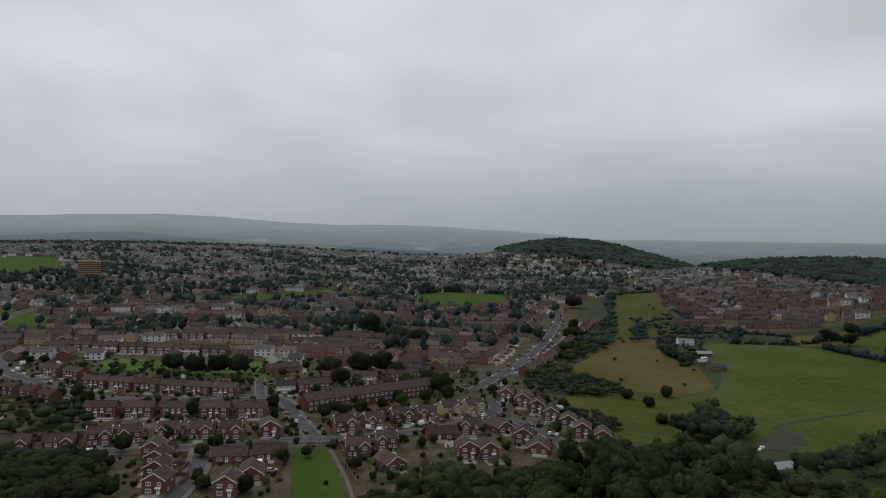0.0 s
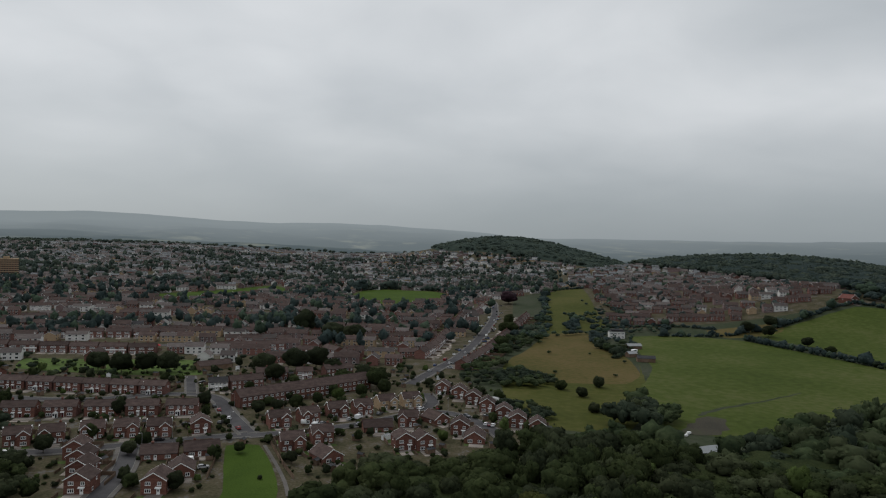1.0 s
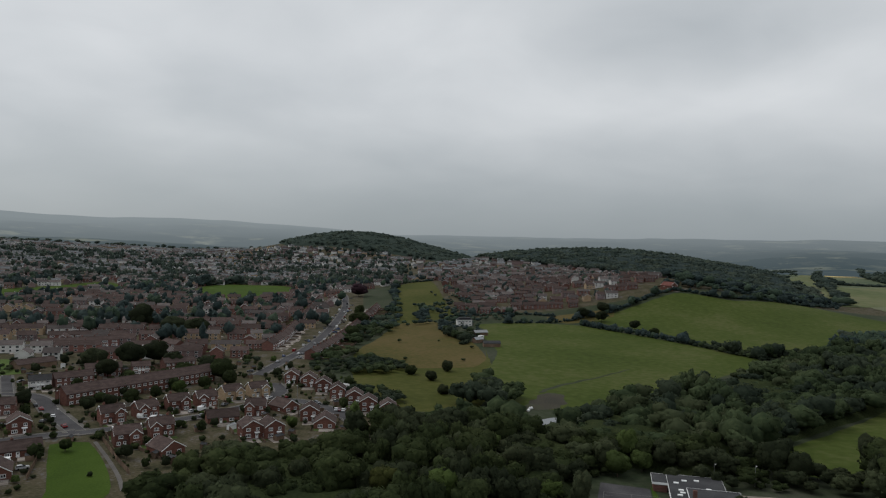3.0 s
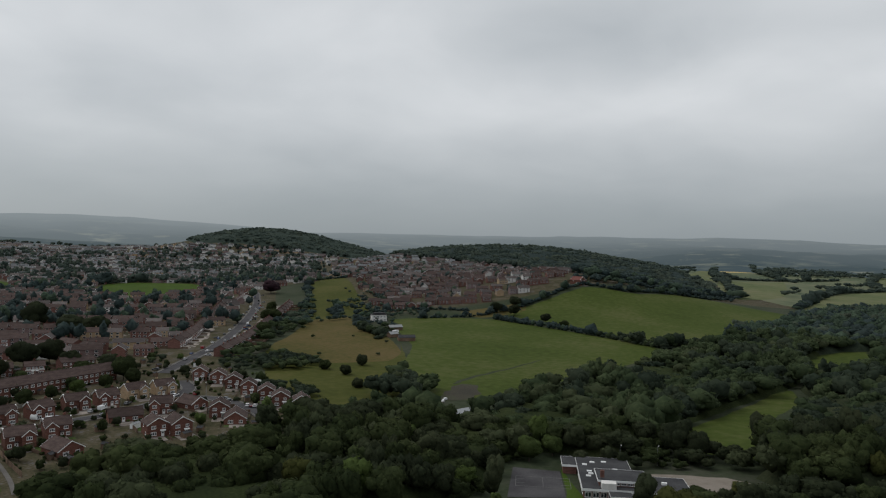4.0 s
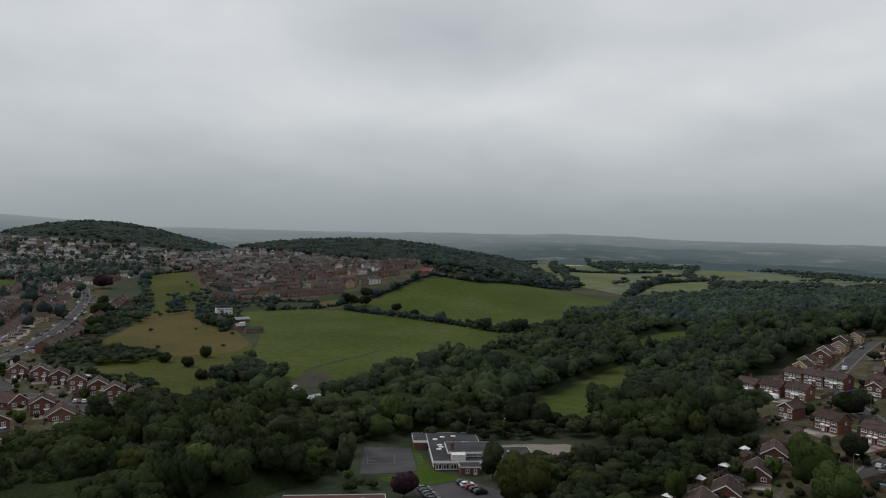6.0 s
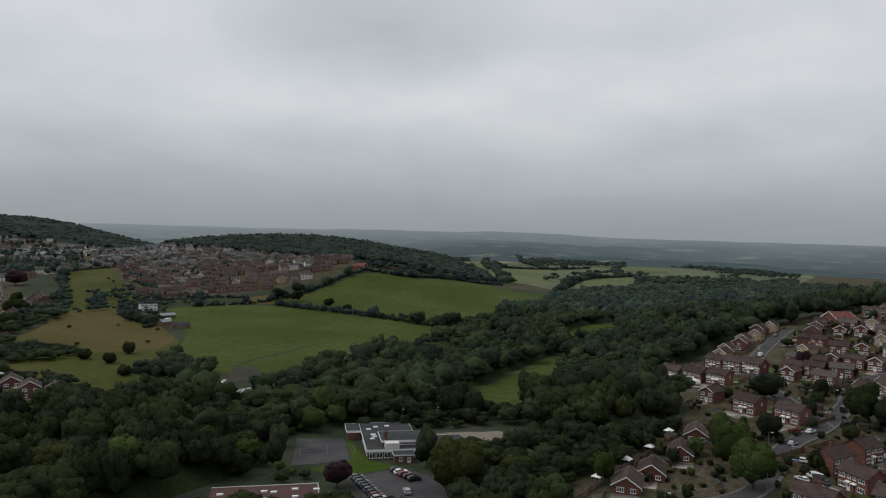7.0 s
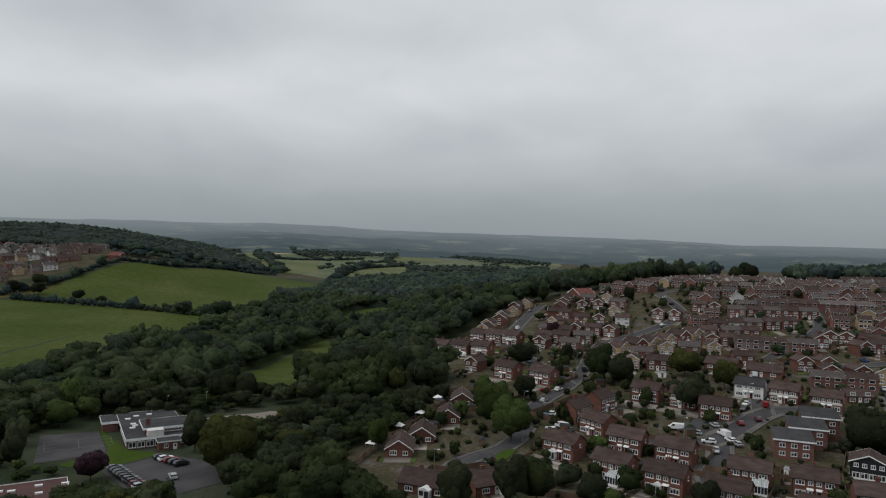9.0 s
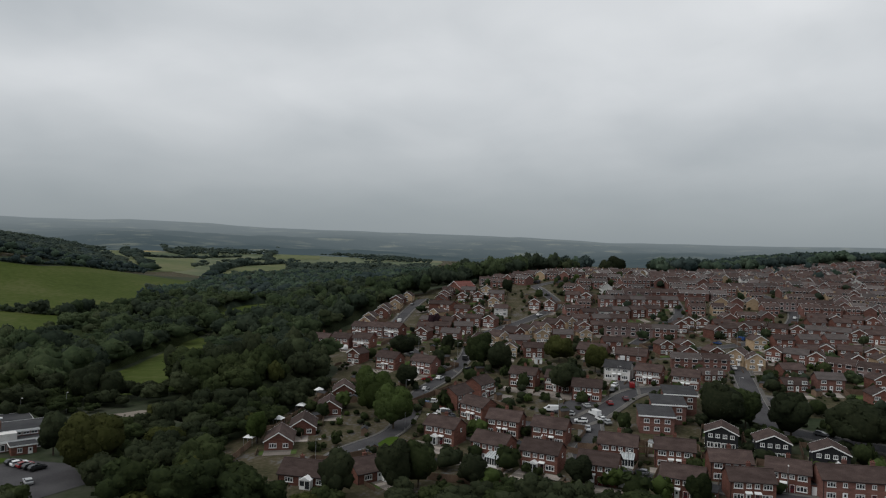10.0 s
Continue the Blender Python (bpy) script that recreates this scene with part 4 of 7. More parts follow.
KINDS = dict(
    terrace_lite=(lambda: terrace_lite(), "terrace of brown brick houses in a long street row", "terrace"),
    terrace_panel=(lambda: terrace_lite(lower=PAINT), "brown brick terrace with white panels under the windows", "terrace"),
    terrace_white=(lambda: terrace_lite(brick=WHITE), "white rendered terrace under a brown tiled roof", "terrace"),
    gable_red=(lambda: house_gable(13, 14, roof=ROOF_RED, e=5.0, r=9.0), "large brick house with a red tiled roof", "house"),
    lite=(lambda: house_lite(), "red-brown brick house pair on a hill street", "house"),
    lite_dark=(lambda: house_lite(9.2, brick=BRICK_DARK, roof=ROOF_GREY), "dark brown brick house pair, tiled roof", "house"),
    lite_gable=(lambda: house_lite(6.3, 7.8, along="y"), "brick house with a white-edged gable, tiled roof", "house"),
    lite_cream=(lambda: house_lite(6.3, 7.8, CREAM, along="y"), "buff brick gabled house on a hill street", "house"),
    lite_white=(lambda: house_lite(7.6, 6.8, WHITE, ROOF), "white rendered house with a brown roof", "house"),
    lite_low=(lambda: house_lite(9, 7, e=2.6, r=4.6), "low brick bungalow on a hill street", "bungalow"),
    semi=(lambda: house_semi(), "pair of red-brown brick semi-detached houses, brown tiled roof", "house"),
    semi_porch=(lambda: house_semi(extra="porch"), "pair of brick semis with a white glazed porch", "house"),
    semi_cons=(lambda: house_semi(extra="cons"), "pair of brick semis with a white lean-to conservatory", "house"),
    semi_garage=(lambda: house_semi(9.6, extra="garage"), "pair of brick semis with a flat-roofed garage", "house"),
    semi_dark=(lambda: house_semi(10.2, brick=BRICK_DARK, extra="side"), "pair of dark brown brick semis, brown tiled roof", "house"),
    semi_panel=(lambda: house_semi(9.6, brick=BRICK, lower=WHITE), "brick house pair with pale panels under the windows", "house"),
    semi_wide=(lambda: house_semi(14.6, 8.0, extra="side"), "long pair of brown brick houses, dark tiled roof", "house"),
    semi_wide_porch=(lambda: house_semi(14.2, 8.0, brick=BRICK_DARK, extra="porch"), "long pair of brick houses with a white porch", "house"),
    semi_white=(lambda: house_semi(10.0, brick=WHITE, roof=SLATE), "pair of white rendered semis, dark roof", "house"),
    terrace=(lambda: house_terrace(), "short terrace of brown brick houses, brown tiled roof", "terrace"),
    wing=(lambda: house_wing(), "red brick detached house with a white-edged front gable", "house"),
    wing_left=(lambda: house_wing(9, flip=-1), "red brick house, gabled wing with white bargeboards", "house"),
    wing_cream=(lambda: house_wing(9.5, brick=CREAM), "buff brick detached house with a front gable", "house"),
    gable=(lambda: house_gable(), "red brick house, white-edged gable to the street", "house"),
    gable_garage=(lambda: house_gable(7.5, extra="garage"), "brick gable-fronted house with a side garage", "house"),
    gable_cream=(lambda: house_gable(6.8, 8.2, brick=CREAM, e=4.6, r=6.8), "buff brick house, gable to the street", "house"),
    gable_white=(lambda: house_gable(7.8, 9, brick=WHITE, e=4.9, r=7.8), "white rendered house, gable to the street", "house"),
    gable_black=(lambda: house_gable(8.6, 8, brick=CLAD, e=4.7, r=6.6, clad=True), "black clad house with white windows, low gable", "house"),
    gable_black_porch=(lambda: house_gable(8.6, 8, brick=CLAD, e=4.7, r=6.6, clad=True, extra="porch"), "black clad house with a white gabled porch", "house"),
    gable_low=(lambda: house_gable(9, 11, e=2.6, r=5.4, storeys=1), "brick bungalow, broad gable to the street", "bungalow"),
    gable_small=(lambda: house_gable(7.6, 10.5, e=2.5, r=4.9, storeys=1), "small brick bungalow, dark tiled gable to the street", "bungalow"),
    bungalow=(lambda: house_bungalow(), "brick bungalow with a small front gable, brown tiled roof", "bungalow"),
    bungalow_plain=(lambda: house_bungalow(13, gable=False), "long low brick bungalow, brown tiled roof", "bungalow"),
    bungalow_porch=(lambda: house_bungalow(14, gable=False, white_porch=True), "long brick bungalow with a white glazed porch", "bungalow"),
)
PROTO = {}
SPOTS = []
HOMES = []


def house(kind, x, y, turn, group="houses of the estate", z=None):
    if kind not in PROTO:
        build, label, cat = KINDS[kind]
        PROTO[kind] = tagged(place(build(), x, y, turn, z), label, cat, group)
        ob = PROTO[kind]
    else:
        ob = copy_thing(PROTO[kind], pose(x, y, (level(x, y) if z is None else z) - 0.15, 0, 0, turn))
        ob["group"] = group
    SPOTS.append((x, y, 7.5))
    HOMES.append((x, y, turn, kind))
    return ob


def toward(x0, y0, x1, y1):
    """The turn by which a front (-y) looks away from the side on which y grows, for a row that runs from one point to the other."""
    return math.degrees(math.atan2(y1 - y0, x1 - x0))


def row(kinds, x0, y0, x1, y1, n, group="houses of the estate", turn=0.0, depth=4.0):
    """n houses in a row whose front line runs from one point to the other, fronts to the right of that way."""
    a = toward(x0, y0, x1, y1)
    bx, by = -math.sin(radians(a)) * depth, math.cos(radians(a)) * depth
    for i in range(n):
        s = (i + 0.5) / n
        house(kinds[i % len(kinds)], x0 + (x1 - x0) * s + bx, y0 + (y1 - y0) * s + by, a + turn, group)


# ---- the estate in the valley ----
TL = ["terrace_lite", "terrace_panel", "terrace_lite"]
G1 = "brick houses of the valley estate"
row(["bungalow"], -178, 277, -146, 286, 2, G1)
row(["wing", "wing_left"], -146, 287, -123, 295, 2, G1)
row(["wing_left", "wing"], -122, 298, -97, 304, 2, G1)
row(["wing"], -95, 303, -86, 305, 1, G1)
row(["gable"], -79, 308, -70, 311, 1, G1)
row(["semi_wide", "semi_wide_porch", "semi_wide"], -171, 333, -83, 343, 5, G1)
row(["semi_wide"], -246, 430, -212, 413, 2, G1)
row(["semi_wide", "semi_wide_porch", "semi_wide", "semi_wide_porch"], -203, 396, -112, 386, 6, G1)
row(["semi"], -236, 374, -195, 353, 3, G1, 180)
row(TL, -276, 512, -158, 520, 6, G1)
row(TL, -338, 556, -160, 605, 9, G1)
row(["gable"], -116, 272, -107, 273, 1, G1)
row(["gable"], -110, 261, -101, 261, 1, G1)
row(["gable"], -105, 249, -96, 249, 1, G1)
row(["gable"], -100, 236, -91, 236, 1, G1)
row(TL, -120, 533, -71, 550, 3, G1)
row(TL, -121, 575, -70, 577, 3, G1)
row(["gable_white", "gable_white", "gable_cream"], -131, 657, -82, 661, 3, "gabled houses in a row")
row(["semi_white"], -94, 396, -80, 400, 1, G1)
row(["terrace"], -79, 402, -66, 408, 1, G1)
row(["terrace", "semi_panel"], -72, 428, -34, 436, 2, G1)
row(["terrace"], -33, 440, -13, 450, 1, G1)
row(["wing"], -49, 318, -36, 323, 1, G1)
row(["wing_left"], -35, 325, -24, 331, 1, G1)
row(["wing"], -23, 337, -12, 341, 1, G1)
row(["wing_left"], -11, 343, 0, 347, 1, G1)
row(["wing_cream"], 1, 354, 12, 359, 1, G1)
row(["wing_cream"], 13, 360, 25, 364, 1, G1)
row(["wing"], -38, 283, -27, 286, 1, G1)
row(["wing_left"], -27, 294, -16, 297, 1, G1)
row(["gable_low"], -22, 267, -11, 274, 1, G1)
row(["wing_left"], 8, 324, 22, 322, 1, G1)
row(["bungalow_plain"], -5, 312, 8, 314, 1, G1)
row(["gable_low"], 25, 326, 36, 333, 1, G1)
row(["gable"], 32, 311, 43, 309, 1, G1)
row(["gable_low"], 37, 299, 48, 297, 1, G1)
row(["gable"], 8, 286, 17, 288, 1, G1)
row(["gable"], 16, 285, 26, 288, 1, G1)
for k, (x, y) in enumerate([(38, 398), (46, 386), (52, 372), (57, 356), (63, 341), (67, 327), (74, 316)]):
    house("gable" if k % 3 else "gable_garage", x, y, -12, "gabled houses stepping along the close")
row(["bungalow_plain"], -87, 271, -75, 273, 1, G1)
row(["bungalow_plain"], -72, 275, -60, 279, 1, G1)
row(["gable_low"], -72, 252, -63, 254, 1, G1)
row(["gable"], -76, 236, -67, 236, 1, G1)
MAIN = "terraces along the main road"
for way in ([(35, 512), (50, 560), (74, 666), (119, 870)], [(160, 768), (142, 714), (116, 640), (79, 534), (53, 472)]):
    for p, q in zip(way, way[1:]):
        row(TL, *p, *q, max(1, round(math.dist(p, q) / 19)), MAIN)
row(TL, -318, 657, -237, 682, 4, G1)
row(TL, -250, 719, -197, 740, 3, G1)
row(["terrace_white"], -382, 707, -287, 756, 5, G1)
row(TL, -43, 536, -15, 495, 2, G1)
row(TL, -6, 672, 29, 669, 2, G1)
row(["terrace_white", "semi_white"], -285, 620, -200, 640, 4, G1)
row(TL, -190, 616, -60, 622, 7, G1)
row(["semi_dark", "terrace"], -40, 580, 20, 600, 3, G1)

# ---- the estate on the eastern hill ----
G2 = "brick houses of the hillside estate"
row(["semi_porch"], 186, 75, 183, 60, 1, G2)
row(["semi_cons"], 177, 57, 174, 44, 1, G2)
row(["semi", "semi_garage"], 217, 81, 246, 74, 2, G2, 0, -4)
row(["semi"], 212, 72, 206, 60, 1, G2)
row(["semi"], 198, 59, 197, 46, 1, G2)
row(["semi", "semi_panel"], 253, 67, 251, 40, 2, G2)
row(["semi", "semi_dark"], 266, 130, 258, 95, 2, G2)
row(["bungalow_porch"], 142, 92, 144, 78, 1, G2)
row(["bungalow_porch"], 148, 74, 160, 66, 1, G2)
for x, y in ((169, 109), (183, 110), (204, 113), (225, 119)):
    house("gable_small", x, y, -62, "gabled bungalows in a stepped row")
row(["semi"], 196, 45, 195, 32, 1, G2)
row(["semi_porch"], 175, 44, 173, 29, 1, G2)
row(["semi_garage"], 171, 28, 170, 15, 1, G2)
row(["semi_cons"], 188, 25, 188, 12, 1, G2)
row(["semi"], 189, 10, 190, -2, 1, G2)
row(["semi_garage"], 169, 8, 168, -4, 1, G2)
row(["semi"], 243, 41, 244, 29, 1, G2)
row(["semi_white"], 276, 34, 275, 23, 1, G2)
row(["semi_panel"], 275, 23, 273, 11, 1, G2)
row(["semi_panel"], 271, 9, 270, -2, 1, G2)
row(["bungalow_plain"], 311, 34, 310, 19, 1, G2)
row(["bungalow_plain"], 316, 52, 313, 36, 1, G2)
row(["gable_black"], 209, -4, 211, -13, 1, "black clad gabled houses", -14)
row(["gable_black"], 205, -17, 208, -26, 1, "black clad gabled houses", -14)
row(["gable_black_porch"], 201, -30, 203, -39, 1, "black clad gabled houses", -14)
row(["semi"], 184, -4, 186, -15, 1, G2)
row(["semi_garage"], 183, -16, 182, -27, 1, G2)
row(["terrace"], 180, -28, 184, -47, 1, G2)
row(["semi"], 171, -7, 174, -20, 1, G2)
row(["gable_cream"], 318, -11, 315, -20, 1, G2)
row(["gable_cream"], 309, -18, 310, -28, 1, G2)
for k in range(7):
    house(("gable_cream", "gable_cream", "gable")[k % 3], 356 + 13.6 * k, 174.5 + 1.7 * k + (k % 2) * 3.0, 96 + (k * 5) % 11 - 5, "buff gabled houses up the hill road")
row(["semi_panel", "semi_dark", "semi_panel"], 305, 182, 302, 146, 3, G2)
row(["semi", "semi_dark", "semi_panel"], 334, 174, 328, 143, 3, G2)
row(["gable_cream", "gable_cream", "gable_garage"], 312, 99, 372, 65, 7, "buff gabled houses up the hill road", 0, -3)
house("gable_red", 448, 150, 60, G2)
house("gable_red", 499, 706, 20, "houses by the wood")


# ---- large single buildings ----
def long_block():
    L, d, e, r = 82.0, 10.0, 5.6, 8.8
    h = new("apartment_block")
    part("wall", walls(0, L, 0, d, e, r, "x", BRICK), h)
    part("roof", slab_roof(0, L, 0, d, e, r, "x"), h)
    gutters(h, 0, L, -0.35, e - 0.15)
    for i in range(26):
        x = 2.2 + i * 3.1
        put_window(h, x, 0, 4.3, 1.7, 1.2)
        put_window(h, x, 0, 1.5, 1.7, 1.2)
        put_window(h, x, d, 4.3, 1.5, 1.1, 180)
    return place(h, -67, 356, toward(-67, 356, -4, 407))


tagged(long_block(), "long two-storey red brick block under one brown roof", "apartment block")


def flats_unit():
    h = new("flats")
    bm = bmesh.new()
    box(bm, -5, 5, -5, 5, -3, 5.2)
    part("wall", done(bm, "wall", BRICK_DARK), h)
    bm = bmesh.new()
    prism(bm, [(-5.4, -5.4, 5.1), (-5.4, 5.4, 6.2), (-5.4, 5.4, 6.4), (-5.4, -5.4, 5.4)], (10.8, 0, 0))
    part("roof", done(bm, "roof", SLATE), h)
    bm = bmesh.new()
    box(bm, -5.45, 5.45, -5.5, -5.38, 4.95, 5.35)
    box(bm, 5.38, 5.5, -5.4, 5.4, 4.95, 5.3)
    part("fascia", done(bm, "fascia", PAINT), h)
    for z in (1.4, 3.7):
        for x in (-3, 0, 3):
            put_window(h, x, -5, z, 1.6, 1.2)
            put_window(h, 5, x, z, 1.4, 1.2, 90)
    return h


f0 = tagged(place(flats_unit(), 223, 11, -80), "dark brick flats with a mono-pitch slate roof", "flats", "stepped flats")
copy_thing(f0, pose(234, 8, level(234, 8) + 0.5, 0, 0, -80))
copy_thing(f0, pose(245, 5, level(245, 5) + 1.0, 0, 0, -80))


def tower_block():
    h = new("tower_block")
    bm = bmesh.new()
    box(bm, -15, 15, -9, 9, -4, 30, 0)
    box(bm, -4, 4, -4, 4, 30, 33, 0)
    part("wall", done(bm, "wall", CREAM), h)
    for k in range(10):
        bm = bmesh.new()
        box(bm, -15.3, 15.3, -9.25, -9.0, 1.2 + k * 2.9, 2.5 + k * 2.9, 1)
        for i in range(9):
            box(bm, -14 + i * 3.2, -12.6 + i * 3.2, -9.3, -9.2, 1.2 + k * 2.9, 2.5 + k * 2.9, 0)
        part("storey", done(bm, "storey", BRICK, GLASS), h)
    return place(h, -519, 1032, 27)


tagged(tower_block(), "ten-storey buff and brown brick tower block", "tower block")


def white_lodge():
    h = new("house")
    bm = bmesh.new()
    box(bm, -7, 7, -4, 4, -2, 6.2)
    part("wall", done(bm, "wall", WHITE), h)
    bm = bmesh.new()
    box(bm, -7.4, 7.4, -4.4, 4.4, 6.2, 6.5)
    box(bm, -5, 6, -2, 3.6, 6.5, 8.0)
    part("roof", done(bm, "roof", SLATE), h)
    for x in (-5, -1.7, 1.7, 5):
        put_window(h, x, -4, 4.6, 2.2, 1.2, bars=3)
        put_window(h, x, -4, 1.6, 2.2, 1.4, bars=3)
    return place(h, 218, 626, -8)


tagged(white_lodge(), "white rendered flat-roofed house beside the paddock", "house")


def barn(x, y, w, d, turn, e=3.0, r=4.6, mat=None, label=""):
    h = new("barn")
    part("wall", walls(-w / 2, w / 2, -d / 2, d / 2, e, r, "x", FENCE), h)
    part("roof", slab_roof(-w / 2, w / 2, -d / 2, d / 2, e, r, "x", mat=mat or FELT), h)
    return tagged(place(h, x, y, turn), label or "timber stable with a grey sheet roof", "barn")


barn(200, 508, 13, 6, -10)
barn(196, 528, 8, 5, 20, mat=METAL)
barn(212, 566, 12, 6, 5, label="low timber shed with a pale roof", mat=METAL)
barn(-106, 468, 22, 10, 38, 3.2, 5.6, ROOF, "low timber hall with a brown roof")


def school():
    h = new("school")

    # flat-roofed wings with white fascias, round a raised hall with a band of high windows
    def wing(x0, x1, y0, y1, z, brick=BRICK_DARK, edge=0.5):
        bm = bmesh.new()
        box(bm, x0, x1, y0, y1, -2, z)
        part("wall", done(bm, "wall", brick), h)
        bm = bmesh.new()
        box(bm, x0 - 0.4, x1 + 0.4, y0 - 0.4, y1 + 0.4, z, z + 0.3)
        part("roof", done(bm, "roof", FELT), h, "grey felt flat roof")
        bm = bmesh.new()
        for a, b, c, e in ((x0 - 0.47, x1 + 0.47, y0 - 0.47, y0 - 0.4), (x0 - 0.47, x1 + 0.47, y1 + 0.4, y1 + 0.47), (x0 - 0.47, x0 - 0.4, y0 - 0.4, y1 + 0.4), (x1 + 0.4, x1 + 0.47, y0 - 0.4, y1 + 0.4)):
            box(bm, a, b, c, e, z - edge, z + 0.34)
        part("fascia", done(bm, "fascia", PAINT), h, "white fascia board")

    wing(0, 17, 0, 33, 3.1, edge=0.45)
    wing(-5, -0.5, 24, 33, 2.9, edge=0.4)
    wing(5, 20, 3.2, 14, 5.0, edge=0.3)
    wing(17.5, 33, 0.5, 16, 2.7, edge=0.0)
    wing(8, 14, -5, -0.6, 2.7, BRICK, 0.0)
    bm = bmesh.new()
    box(bm, 5.5, 10, -0.1, 3.0, 3.4, 5.2)
    part("tank_room", done(bm, "tank_room", WHITE), h, "white rooftop tank room")
    bm = bmesh.new()
    box(bm, 5.4, 6.6, 3.4, 4.6, 5.9, 8.0)
    part("chimney", done(bm, "chimney", BRICK_DARK), h)
    for i in range(7):
        put_window(h, 1.4 + i * 2.4, 0, 1.5, 2.0, 1.7, bars=2)
    for i in range(5):
        put_window(h, 10.6 + i * 2.0, 3.2, 4.2, 1.7, 0.8, bars=2)
    for i in range(8):
        put_window(h, 0, 3 + i * 2.6, 1.6, 2.0, 1.5, -90, 2)
    put_window(h, 10, -5, 1.6, 1.2, 1.2)
    part("door", door_mesh("white"), h, at=(12.5, -5, 0))
    for x, y in ((2.5, 12), (3.5, 14.5), (3.2, 17), (2.2, 24), (5, 27), (9, 28), (12, 20), (22, 5), (26, 9)):
        bm = bmesh.new()
        box(bm, x - 0.8, x + 0.8, y - 0.5, y + 0.5, 3.0, 3.7)
        part("rooflight", done(bm, "rooflight", PAINT), h, "white domed rooflight")
    return place(h, 131, 179, -31)


tagged(school(), "low flat-roofed school with white fascias and rooflights", "school")
SPOTS += [(143, 190, 17), (152, 178, 12), (150, 200, 12)]


def annexe():
    h = new("school_annexe")
    bm = bmesh.new()
    box(bm, -13, 13, -8, 7, -2, 3.2)
    part("wall", done(bm, "wall", BRICK), h)
    bm = bmesh.new()
    box(bm, -13.5, 13.5, -8.5, 7.5, 3.2, 3.6)
    part("roof", done(bm, "roof", material("red_roofing_felt", [(0.06, 0.034, 0.032), (0.095, 0.05, 0.046)], 0.2, 3)), h)
    bm = bmesh.new()
    box(bm, -13.6, 13.6, 7.5, 7.6, 3.0, 3.75)
    box(bm, 13.5, 13.6, -8.5, 7.5, 3.0, 3.75)
    part("fascia", done(bm, "fascia", PAINT), h)
    for i in range(12):
        bm = bmesh.new()
        x, y = -11 + (i % 6) * 4.4 + (i * 7 % 3), -3.5 + (i // 6) * 5.5 + (i * 5 % 3) * 0.8
        box(bm, x - 0.8, x + 0.8, y - 0.4, y + 0.4, 3.6, 3.95)
        part("rooflight", done(bm, "rooflight", PAINT), h)
    return place(h, 85.6, 160.5, -30)


tagged(annexe(), "low school annexe with a red flat roof and rooflights", "school")
SPOTS += [(87, 164, 15), (100, 158, 8), (121, 152, 18), (124, 196, 18), (-47, 262, 16), (-50, 280, 14), (-45, 243, 12)]


# white lines of the ball court
def court_lines():
    bm = bmesh.new()
    for a, b, c, d in ((-9, 9, -5, -4.9), (-9, 9, 4.9, 5), (-9, -8.9, -5, 5), (8.9, 9, -5, 5), (-0.05, 0.05, -5, 5), (-9, -6, -2, -1.9), (-9, -6, 1.9, 2), (6, 9, -2, -1.9), (6, 9, 1.9, 2)):
        box(bm, a, b, c - 0.01, d + 0.01, 0.28, 0.3)
    ob = new("court_lines", done(bm, "court_lines", KERB))
    return tagged(place(ob, 127, 196, -31, sink=0), "white painted lines on the school court", "markings", kind="structure")


court_lines()


# ---- cars ----
def car_meshes():
    bm = bmesh.new()
    prof = [(-2.1, 0.35), (2.05, 0.35), (2.1, 0.75), (1.95, 0.9), (0.95, 1.0), (-2.05, 1.0), (-2.15, 0.8)]
    prism(bm, [(x, -0.86, z) for x, z in prof], (0, 1.72, 0))
    prism(bm, [(x, -0.72, z) for x, z in ((-1.7, 1.38), (-0.1, 1.4), (0.1, 1.33), (-0.1, 1.44), (-0.9, 1.5), (-1.65, 1.45))], (0, 1.44, 0))
    bmesh.ops.bevel(bm, geom=bm.edges[:], offset=0.05, segments=1, affect="EDGES")
    body = done(bm, "body")
    bm = bmesh.new()
    prism(bm, [(x, -0.76, z) for x, z in ((-1.95, 1.0), (0.95, 1.0), (0.05, 1.39), (-1.65, 1.4))], (0, 1.52, 0))
    glass = done(bm, "glass", GLASS)
    bm = bmesh.new()
    bmesh.ops.create_cone(bm, cap_ends=True, segments=12, radius1=0.32, radius2=0.32, depth=0.2, matrix=Matrix.Rotation(radians(90), 4, "X"))
    wheel = done(bm, "wheel", TYRE)
    bm = bmesh.new()
    prism(bm, [(x, -0.95, z) for x, z in ((-2.5, 0.4), (2.4, 0.4), (2.45, 1.0), (1.6, 1.25), (1.0, 2.0), (-2.45, 2.1))], (0, 1.9, 0))
    bmesh.ops.bevel(bm, geom=bm.edges[:], offset=0.07, segments=1, affect="EDGES")
    van = done(bm, "body")
    bm = bmesh.new()
    prism(bm, [(x, -0.97, z) for x, z in ((1.55, 1.28), (1.02, 1.93), (0.4, 1.93), (0.4, 1.3))], (0, 1.94, 0))
    van_glass = done(bm, "glass", GLASS)
    return body, glass, wheel, van, van_glass


CAR_BODY, CAR_GLASS, CAR_WHEEL, VAN_BODY, VAN_GLASS = car_meshes()
PAINTED = {}


